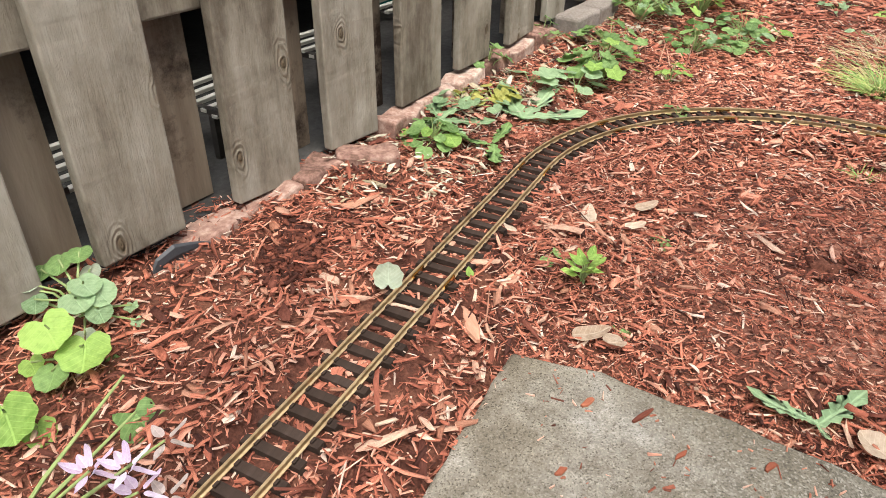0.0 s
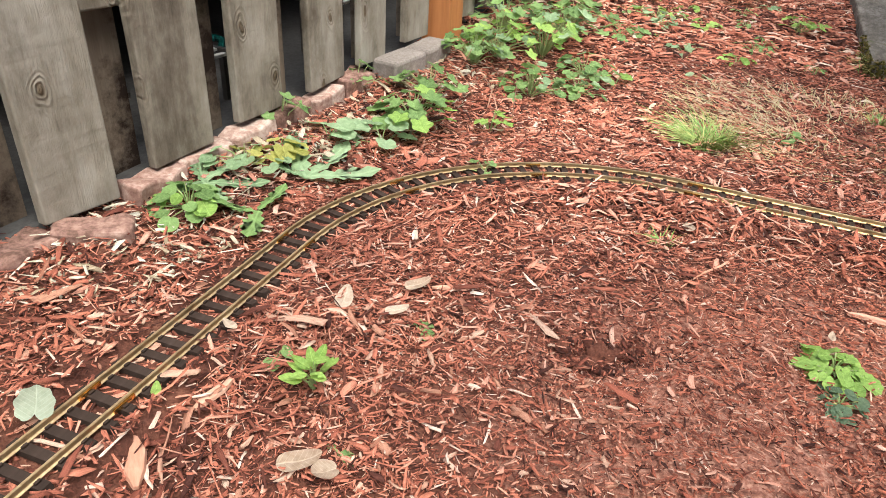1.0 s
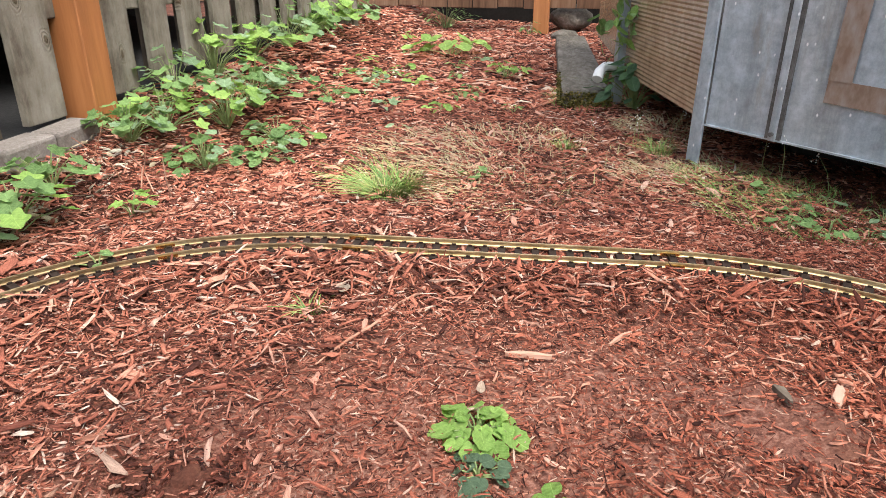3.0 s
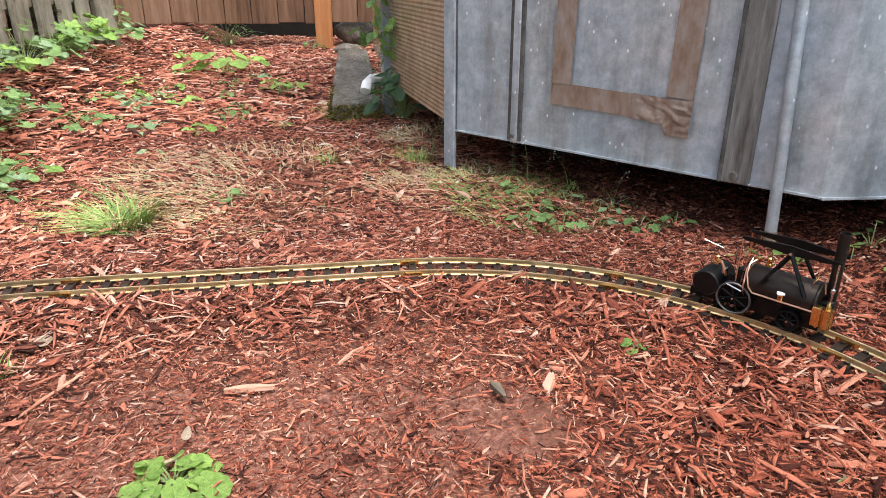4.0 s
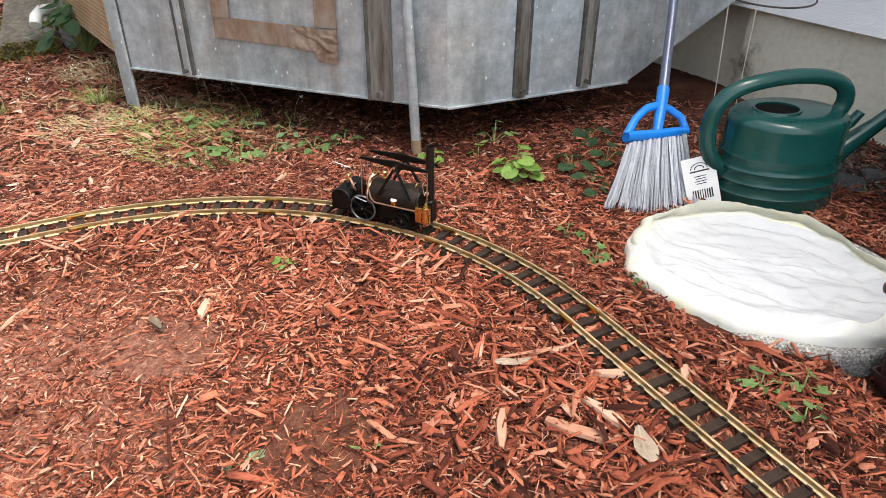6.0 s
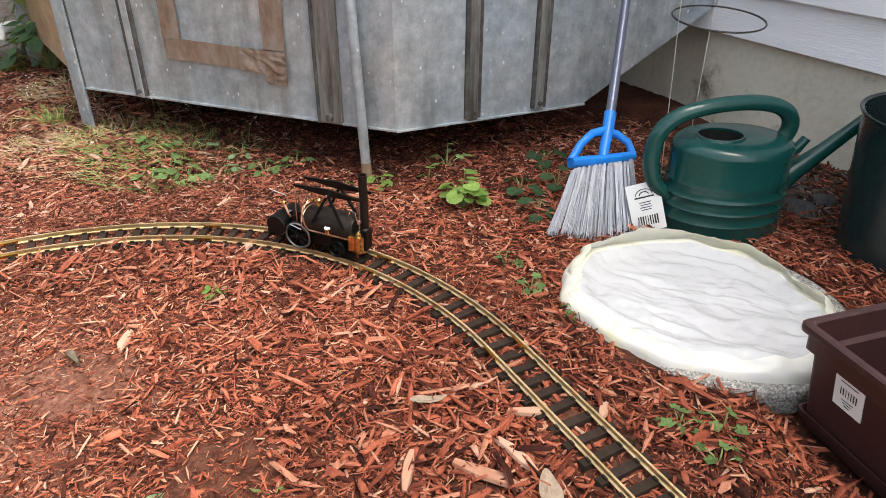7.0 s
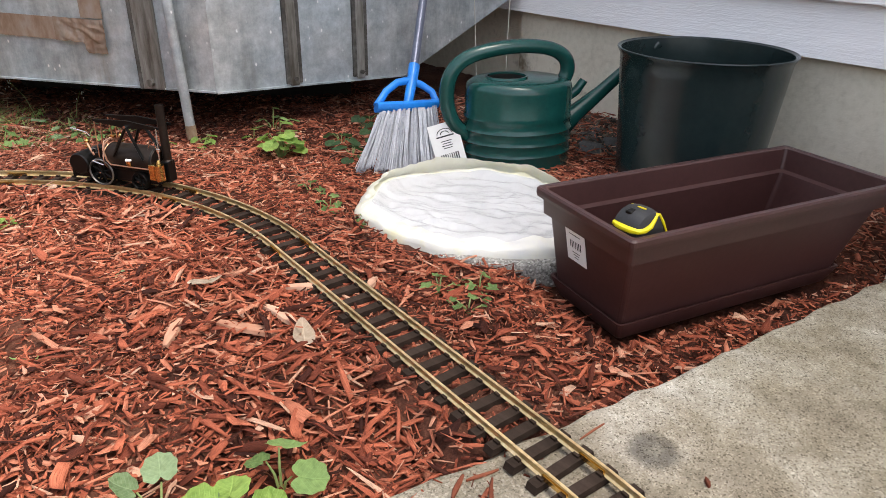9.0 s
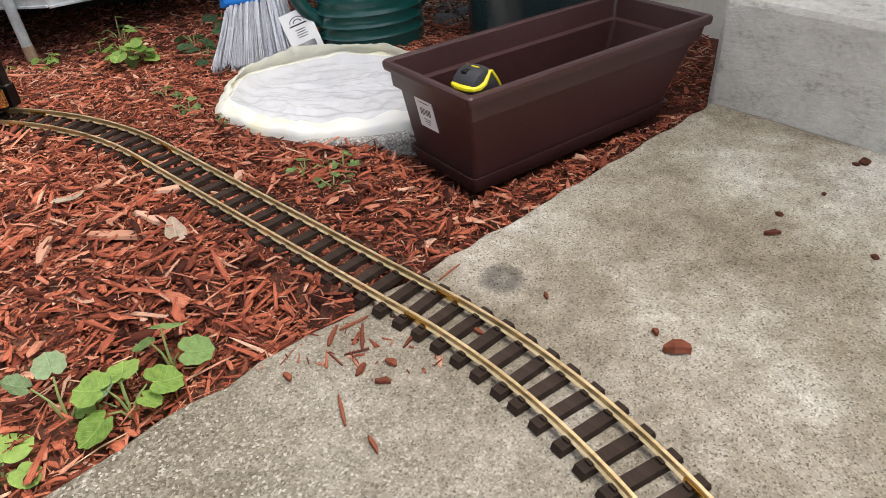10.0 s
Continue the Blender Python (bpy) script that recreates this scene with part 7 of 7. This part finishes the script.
# thin stalks with white seed heads by the hut's corner
for j, (x, y, h) in enumerate(((1.86, 1.86, 0.10), (1.80, 1.80, 0.085), (1.90, 1.78, 0.11), (1.76, 1.93, 0.07), (1.93, 1.42, 0.12), (1.98, 1.33, 0.09), (1.97, 1.52, 0.10), (2.0, 1.22, 0.08))):
    z0, rng = float(ground_height(np.array([x]), np.array([y]))[0]), random.Random(400 + j)
    st = thing("seed_stalk", (x, y, z0), "thin weed stalk with tiny white seed heads", "weed", "white seed stalks")
    dx, dy = rng.uniform(-0.03, 0.03), rng.uniform(-0.03, 0.03)
    part("stem", Shape().tube([(0, 0, -0.004), (dx * 0.4, dy * 0.4, h * 0.6), (dx, dy, h)], [0.0009, 0.0007, 0.0004], 5), M_STEMS, st)
    for q in range(7):
        c = Vector((dx + rng.uniform(-0.014, 0.014), dy + rng.uniform(-0.014, 0.014), h - rng.uniform(-0.006, 0.022)))
        part("seed_head", Shape().lathe([(0.0004, -0.0016), (0.0017, 0.0), (0.0004, 0.0016)], 6, Matrix.Translation(c)), M_PVC, st, "tiny white seed head")
# inside the loop
plant("sprout", 0.262, 0.835, 13, 0.018, 0.050, 0.028, "oval", M_LEAF_BRIGHT, "upright bright green sprout inside the loop", "sprout", 91, tilt=(-60, -10))
plant("sprout", 0.215, 0.875, 3, 0.015, 0.016, 0.020, "round", M_LEAF, "tiny round-leaved sprout inside the loop", "sprout", 92)
plant("sprout", 0.392, 0.955, 4, 0.018, 0.014, 0.022, "round", M_LEAF, "tiny round-leaved sprout by a hollow", "sprout", 93)
plant("weed", 0.938, 0.868, 26, 0.043, 0.026, 0.026, "mallow", M_LEAF_BRIGHT, "bright green leafy weed inside the loop", "weed", 94)
plant("weed", 0.912, 0.806, 16, 0.032, 0.016, 0.018, "round", M_LEAF_BLUE, "blue-green small-leaved weed inside the loop", "weed", 95)
plant("weed", 0.962, 0.735, 9, 0.026, 0.020, 0.021, "round", M_LEAF_BRIGHT, "small bright green weed inside the loop", "weed", 96)
plant("sprout", 1.513, 0.765, 6, 0.014, 0.018, 0.020, "round", M_LEAF_BRIGHT, "small bright sprout on the track bank", "sprout", 97)
rosette(0.499, 0.591, ((-0.063, 0.05), (0.067, 0.04), (-0.028, 0.018), (0.003, -0.025)), M_LEAF_GREY, "small dandelion at the patio edge", 98)
plant("sprout", 0.30, 0.745, 3, 0.012, 0.010, 0.018, "oval", M_LEAF, "tiny green sprout in the mulch", "sprout", 99)
plant("sprout", 1.46, 0.48, 2, 0.03, 0.008, 0.034, "slim", M_LEAF_GREY, "thin pale green sprout in the mulch", "sprout", 100)
plant("sprout", 1.29, 0.41, 2, 0.02, 0.007, 0.024, "slim", M_LEAF, "thin green sprout in the mulch", "sprout", 101)
plant("sprout", 1.20, 0.52, 2, 0.02, 0.007, 0.024, "oval", M_LEAF_GREY, "thin grey-green sprout in the mulch", "sprout", 102)
# at the patio's edge near the track
plant("weed", 1.205, 0.062, 7, 0.035, 0.045, 0.031, "mallow", M_LEAF_BRIGHT, "broad-leaved weed at the patio edge", "weed", 103)
plant("weed", 1.185, 0.115, 3, 0.035, 0.06, 0.036, "mallow", M_LEAF_GREY, "drooping grey-green weed at the patio edge", "weed", 104, tilt=(-50, -10))
plant("weed", 1.262, 0.055, 3, 0.02, 0.06, 0.030, "mallow", M_LEAF, "tall round-leaved weed at the patio edge", "weed", 105)
plant("weed", 1.120, 0.130, 4, 0.03, 0.03, 0.034, "round", M_LEAF_BRIGHT, "round-leaved weed at the patio edge", "weed", 106)
# outside the loop near hut, bag and planter
plant("weed", 1.998, 0.612, 20, 0.042, 0.075, 0.028, "mallow", M_LEAF_BRIGHT, "bright green weed near the hut", "weed", 107)
plant("weed", 1.99, 0.81, 5, 0.035, 0.03, 0.026, "mallow", M_LEAF_BRIGHT, "small bright weed at the hut's leg", "weed", 108)
plant("weed", 1.93, 0.86, 2, 0.03, 0.03, 0.026, "mallow", M_LEAF_BRIGHT, "two-leaved sprout near the hut's leg", "sprout", 109)
plant("weed", 2.07, 0.74, 2, 0.02, 0.035, 0.028, "mallow", M_LEAF_BRIGHT, "two-leaved sprout under the hut", "sprout", 110)
plant("weed", 2.14, 0.74, 6, 0.05, 0.06, 0.026, "oval", M_LEAF, "leafy weed under the hut's edge", "weed", 111)
for j, (x, y) in enumerate(((1.78, 1.16), (1.85, 1.13), (1.92, 1.08), (1.80, 1.25), (1.95, 1.18), (1.98, 1.04), (1.72, 1.20), (1.90, 1.30), (1.86, 1.38))):
    plant("weed", x, y, 6, 0.05, 0.035, 0.028, ("ivy", "oval", "mallow")[j % 3], (M_LEAF, M_LEAF_GREY, M_LEAF)[j % 3], "low green weed beside the hut", "weed", 120 + j, "low weeds beside the hut")
for j, (x, y, n) in enumerate(((1.80, 0.36, 8), (1.77, 0.27, 6), (1.84, 0.43, 4), (1.63, 0.075, 7), (1.66, 0.03, 5), (1.60, 0.02, 4))):
    plant("bramble", x, y, n, 0.03, 0.024, 0.015, "ivy", M_LEAF, "small grey-green bramble creeping over mulch", "bramble", 130 + j, "creeping brambles")
# these weeds take the dark leaf colour for the hut's shade
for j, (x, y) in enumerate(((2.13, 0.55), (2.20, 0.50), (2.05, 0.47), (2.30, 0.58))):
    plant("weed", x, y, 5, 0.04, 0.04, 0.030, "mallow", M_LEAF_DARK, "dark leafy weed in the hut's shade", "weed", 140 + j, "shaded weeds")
# big-leaved plants at the near end of the fence
def leafy(name, foot, leaves, label, category, seed):
    """A plant with each leaf on its own stalk: (x, y, z, size, kind, material), leaves turned up to the light."""
    rng = random.Random(seed)
    x0, y0 = foot
    z0 = float(ground_height(np.array([x0]), np.array([y0]))[0])
    p = thing(name, (x0, y0, z0), label, category)
    for x, y, z, size, kind, material in leaves:
        tip = Vector((x - x0, y - y0, z - z0))
        part("stem", Shape().tube([(0, 0, -0.004), (tip.x * 0.35, tip.y * 0.35, tip.z * 0.7), tip], [0.0022, 0.0016, 0.0011], 6, cap=False), M_STEMS, p)
        ob = new("leaf", leaf_of(kind, material))
        ob.parent = p
        head = -62 + rng.uniform(-28, 28)
        back = Vector((math.cos(radians(head)), math.sin(radians(head)), 0)) * size * 0.35
        ob.matrix_basis = Matrix.Translation(tip - back) @ pose(0, 0, 0, rng.uniform(-14, 14), rng.uniform(14, 34), head) @ Matrix.Diagonal((size, size, size, 1))


B, G, L, W = M_LEAF_BRIGHT, M_LEAF_GREY, M_LEAF, M_LEAF_PALE
leafy("mallow", (-0.345, 0.580), [(-0.352, 0.570, 0.105, 0.053, "mallow", B), (-0.314, 0.566, 0.083, 0.053, "mallow", B), (-0.339, 0.540, 0.068, 0.037, "mallow", L), (-0.376, 0.560, 0.060, 0.026, "mallow", B), (-0.329, 0.520, 0.040, 0.023, "mallow", L), (-0.304, 0.585, 0.045, 0.023, "mallow", L)], "large bright mallow plant near the fence", "mallow", 150)
leafy("mallow", (-0.352, 0.480), [(-0.342, 0.468, 0.085, 0.053, "mallow", B), (-0.322, 0.476, 0.055, 0.032, "mallow", B), (-0.316, 0.482, 0.032, 0.028, "ivy", L), (-0.369, 0.450, 0.060, 0.035, "mallow", L)], "large bright mallow plant near the track", "mallow", 151)
leafy("columbine", (-0.365, 0.655), [(-0.351, 0.650, 0.105, 0.036, "round", G), (-0.334, 0.648, 0.098, 0.036, "round", G), (-0.354, 0.632, 0.095, 0.038, "round", G), (-0.328, 0.628, 0.085, 0.029, "round", G), (-0.388, 0.672, 0.120, 0.031, "round", L), (-0.368, 0.684, 0.124, 0.029, "round", L), (-0.408, 0.664, 0.110, 0.027, "round", L), (-0.356, 0.676, 0.105, 0.025, "round", W), (-0.441, 0.640, 0.102, 0.029, "round", W), (-0.421, 0.645, 0.105, 0.029, "round", W), (-0.456, 0.622, 0.085, 0.027, "round", G), (-0.404, 0.632, 0.090, 0.027, "round", G), (-0.304, 0.655, 0.070, 0.016, "ivy", G), (-0.341, 0.610, 0.060, 0.025, "round", W), (-0.294, 0.640, 0.060, 0.014, "ivy", G)], "grey-green columbine plant by the fence", "columbine", 152)
leafy("weed", (-0.240, 0.492), [(-0.226, 0.494, 0.055, 0.052, "ivy", L), (-0.254, 0.500, 0.035, 0.016, "ivy", L)], "dark green ivy-leaved weed beside the track", "weed", 153)
fl = thing("phlox", (-0.325, 0.360, -0.006), "lilac phlox flowers on leaning pale green stems", "flower")
heads = ((0.122, 0.096, 0.156, 0), (0.128, 0.088, 0.120, 0), (0.109, 0.032, 0.106, 7), (0.139, 0.038, 0.106, 7), (0.150, 0.026, 0.090, 5), (0.159, 0.069, 0.106, 4), (0.170, 0.030, 0.080, 4))
for j, (dx, dy, hz, petals) in enumerate(heads):
    part("stem", Shape().tube([(0.006 * j, -0.02, 0), (dx * 0.5, dy * 0.4, hz * 0.55), (dx, dy, hz)], [0.0024, 0.0020, 0.0012], 6), M_STEMS, fl)
    for q in range(petals):
        ob = new("petal", leaf_of("oval", M_PETAL if petals > 4 else M_WILTED))
        ob.parent = fl
        ob.matrix_basis = Matrix.Translation((dx + 0.005 * math.cos(q * 2.4), dy + 0.005 * math.sin(q * 2.4), hz)) @ pose(0, 0, 0, 25 * (q % 3 - 1), 20 - 14 * q, q * 137.5) @ Matrix.Diagonal((0.021, 0.017, 0.021, 1))
# grass
grass("grass_tuft", 1.075, 1.655, 380, 0.105, 0.08, M_GRASS, "green grass tuft on the mulch", 1, 1.3)
grass("grass_tuft", 1.82, 1.72, 120, 0.07, 0.07, M_GRASS, "green grass tuft near the hut leg", 2, 0.8)
grass("grass_tuft", 1.63, 1.86, 70, 0.05, 0.05, M_GRASS, "small green grass tuft on the mulch", 3, 0.8)
grass("grass_tuft", 0.82, 1.20, 30, 0.03, 0.035, M_GRASS, "small thin grass tuft inside the loop", 4, 1.0)
grass("grass_patch", 1.42, 1.80, 1050, 0.36, 0.040, M_STRAW, "dry straw-coloured grass patch", 5, 1.8, True)
grass("grass_patch", 1.30, 1.66, 480, 0.22, 0.038, M_STRAW, "dry straw-coloured grass around a tuft", 6, 1.8, True)
grass("grass_patch", 1.79, 1.50, 700, 0.2, 0.035, M_STRAW, "dry grass patch beside the hut", 7, 1.5, True)
grass("grass_patch", 1.86, 1.46, 600, 0.16, 0.034, M_GRASS, "green grass patch beside the hut", 17, 1.0, True)
grass("grass_patch", 1.84, 1.27, 900, 0.20, 0.034, M_GRASS, "sparse green grass beside the hut", 8, 1.0, True)
grass("grass_patch", 2.02, 1.95, 300, 0.14, 0.05, M_STRAW, "dry grass patch by the mossy slab", 9, 1.3, True)
grass("grass_patch", 2.0, 2.35, 120, 0.12, 0.06, M_GRASS, "grass along the mossy slab's edge", 10, 1.0, True)


# ---- loose leaves, chips and twigs ----
def dry_leaf(x, y, size, deg, kind, material, label, lift=0.006, z=None, rise=5):
    z0 = float(ground_height(np.array([x]), np.array([y]))[0]) if z is None else z
    me = leaf_mesh("dry_leaf", LEAVES[kind], 0.5)
    me.materials.append(material)
    ob = new("dry_leaf", me)
    ob.matrix_world = pose(x, y, z0 + lift + 0.006, 6, -rise, deg) @ Matrix.Diagonal((size, size, size, 1))
    tagged(ob, label, "dry leaf")


dry_leaf(0.284, 0.975, 0.046, 80, "oval", M_LEAF_DRY, "pale tan dry leaf on the mulch")
dry_leaf(0.373, 1.04, 0.042, 20, "oval", M_LEAF_DRY, "curled pale dry leaf on the mulch", 0.01)
dry_leaf(0.345, 0.98, 0.035, 10, "oval", M_LEAF_DRY, "small pale dry leaf on the mulch")
dry_leaf(0.164, 0.885, 0.024, 140, "oval", M_LEAF_DRY, "pale dry leaf against the sleepers", 0.012)
dry_leaf(-0.006, 0.732, 0.037, 95, "mallow", M_LEAF_PALE, "pale grey-white torn leaf leaning on the track", 0.010, rise=42)
dry_leaf(0.10, 0.775, 0.02, 100, "oval", M_LEAF_BRIGHT, "bright leaf fragment between the sleepers", 0.004)
dry_leaf(0.87, 1.235, 0.022, 30, "round", M_LEAF_DRY, "small round tan leaf on the bank")
dry_leaf(1.475, 0.362, 0.046, -60, "slim", M_LEAF_DRY, "pale curled dry leaf on the mulch", 0.008)
dry_leaf(1.428, 0.145, 0.045, 40, "oval", M_LEAF_DRY, "pale dry leaf on the mulch", 0.008)
dry_leaf(0.235, 0.72, 0.05, 10, "oval", M_LEAF_DRY, "pale dry leaf by the patio corner", 0.008)
dry_leaf(0.30, 0.715, 0.03, 200, "round", M_LEAF_DRY, "pale dry leaf by the patio edge", 0.008)
dry_leaf(0.555, 0.545, 0.04, 120, "round", M_LEAF_DRY, "pale dry leaf by the patio edge", 0.008)
dry_leaf(0.60, 0.525, 0.035, 20, "oval", M_LEAF_DRY, "pale dry leaf by the patio edge", 0.008)
dry_leaf(0.967, 0.925, 0.019, 60, "oval", M_LEAF_DRY, "pale dry leaf by a green weed", 0.01)

M_WOODCHIP = surface("pale_wood_chip", [(0.3, (0.32, 0.145, 0.09)), (0.5, (0.45, 0.25, 0.17)), (0.7, (0.56, 0.37, 0.27))], 0.8, big=20, fine=120, stretch=(0.2, 1, 1), relief=0.5, dist=0.002, per_piece=0.3)
M_BARK = surface("red_bark_piece", [(0.3, (0.075, 0.022, 0.014)), (0.5, (0.17, 0.052, 0.028)), (0.7, (0.28, 0.10, 0.055))], 0.8, big=20, fine=120, stretch=(0.2, 1, 1), relief=0.6, dist=0.002, per_piece=0.3)


def chip(x, y, length, width, thick, deg, material, label, z=None, tilt=0.0):
    z0 = float(ground_height(np.array([x]), np.array([y]))[0]) + 0.004 if z is None else z
    rng = random.Random(int(x * 9999 + y * 777))
    v = []
    for t in (-0.5, -0.2, 0.15, 0.5):
        w = width * (rng.uniform(0.25, 0.6) if abs(t) == 0.5 else rng.uniform(0.8, 1.1)) / 2
        o, b = rng.uniform(-0.12, 0.12) * width, thick * rng.uniform(0.7, 1.1)
        e = thick * 0.4 * (1 - 4 * t * t)
        v += [(t * length, o - w, e), (t * length, o + w, e), (t * length, o + w * 0.8, e + b), (t * length, o - w * 0.8, e + b)]
    f = [(0, 1, 2, 3), (15, 14, 13, 12)] + [(r * 4 + j, r * 4 + 4 + j, r * 4 + 4 + (j + 1) % 4, r * 4 + (j + 1) % 4) for r in range(3) for j in range(4)]
    ob = part("wood_chip", Shape().add(v, f), material, bevel=0.0006, m=pose(x, y, z0, rng.uniform(-8, 8) if z is None else 0, tilt, deg))
    tagged(ob, label, "wood chip")


for a in ((1.062, 0.985, 0.06, 0.011, 0.006, -28), (0.44, 1.055, 0.052, 0.009, 0.004, -5), (1.363, 0.776, 0.05, 0.014, 0.006, 40), (1.43, 0.225, 0.085, 0.018, 0.006, 95), (1.475, 0.215, 0.065, 0.015, 0.006, 70), (1.39, 0.305, 0.06, 0.014, 0.006, 30), (1.20, 0.98, 0.05, 0.008, 0.005, 20), (1.94, 0.92, 0.045, 0.012, 0.005, -20), (1.72, 0.98, 0.05, 0.010, 0.005, 15), (0.10, 0.70, 0.07, 0.02, 0.007, 110), (0.155, 0.80, 0.06, 0.016, 0.006, 60), (-0.20, 1.0, 0.06, 0.012, 0.005, 20), (1.60, 0.16, 0.03, 0.012, 0.006, 10), (1.545, 0.235, 0.05, 0.014, 0.006, 120)):
    chip(*a, M_WOODCHIP, "pale split wood chip on the mulch")
chip(1.30, 0.80, 0.035, 0.012, 0.008, 80, M_FENCE_BACK, "grey-brown wood chip on the mulch")
for a in ((1.374, -0.414, 0.034, 0.018, 0.010, 100), (1.395, -0.395, 0.012, 0.009, 0.006, 20), (1.595, -0.526, 0.026, 0.010, 0.006, 110), (1.267, -0.065, 0.016, 0.010, 0.006, 60), (1.335, -0.115, 0.05, 0.006, 0.003, 20), (1.352, -0.10, 0.045, 0.006, 0.003, -40), (1.33, -0.085, 0.04, 0.007, 0.003, 5), (1.30, -0.10, 0.035, 0.004, 0.002, 55), (1.29, -0.13, 0.022, 0.009, 0.005, -10), (1.305, -0.155, 0.018, 0.011, 0.005, 70), (1.28, -0.155, 0.02, 0.01, 0.005, 100), (1.345, -0.165, 0.05, 0.006, 0.004, -15), (1.36, -0.17, 0.03, 0.007, 0.004, -30), (1.38, -0.14, 0.03, 0.008, 0.004, 70), (1.365, -0.225, 0.03, 0.008, 0.004, 60), (1.455, -0.175, 0.05, 0.004, 0.002, -25), (1.475, -0.155, 0.03, 0.004, 0.002, -35), (1.432, -0.285, 0.014, 0.007, 0.005, 30), (1.21, -0.17, 0.028, 0.006, 0.004, 40), (1.24, -0.13, 0.05, 0.006, 0.004, 30), (1.27, -0.02, 0.02, 0.008, 0.004, 10)):
    chip(a[0], a[1], a[2] * 0.75, a[3] * 0.75, a[4] * 0.8, a[5], M_BARK, "reddish bark fragment on the patio", z=0.0)
for a in ((0.30, 0.585, 0.035, 0.008), (0.24, 0.60, 0.02, 0.008), (0.33, 0.53, 0.02, 0.006), (0.20, 0.50, 0.016, 0.008), (0.42, 0.52, 0.018, 0.008)):
    chip(*a, 0.003, 40, M_BARK, "reddish bark fragment on the patio", z=0.0)

# root or twig lying across the bank, dead stalks by the blocks
tw = [(0.80 + 0.03 * i + 0.006 * math.sin(i * 2.1), 1.06 + 0.022 * i + 0.008 * math.sin(i * 1.7), 0.0) for i in range(9)]
tw = [(x, y, float(ground_height(np.array([x]), np.array([y]))[0]) + 0.007) for x, y, _ in tw]
ob = part("twig", Shape().tube(tw, [0.0012, 0.0016, 0.002, 0.002, 0.0022, 0.0022, 0.0024, 0.0024, 0.0018], 6), M_WOODCHIP, smooth=True)
tagged(ob, "thin pale twig lying on the mulch", "twig")
for j in range(5):
    x, y = 0.52 + 0.03 * j, 1.88 - 0.02 * j
    z0 = float(ground_height(np.array([x]), np.array([y]))[0])
    rng = random.Random(200 + j)
    ob = part("dead_stalk", Shape().tube([(x, y, z0 - 0.005), (x + rng.uniform(-0.02, 0.02), y + rng.uniform(-0.03, 0.03), z0 + 0.05), (x + rng.uniform(-0.08, 0.05), y + rng.uniform(-0.05, 0.05), z0 + rng.uniform(0.07, 0.13))], [0.0018, 0.0014, 0.0008], 5), M_WOODCHIP)
    tagged(ob, "thin dead stalk standing in the weeds", "stalk", "dead stalks")
ob = part("rubber_scrap", Shape().tube([(-0.327, 0.748, 0.040), (-0.318, 0.765, 0.054), (-0.304, 0.785, 0.060), (-0.292, 0.800, 0.058), (-0.278, 0.816, 0.056), (-0.268, 0.824, 0.052)], [0.003, 0.011, 0.014, 0.010, 0.005, 0.003], 7, flat=0.45), M_RUBBER)
tagged(ob, "black rubber scrap lying by the fence bricks", "rubber scrap")
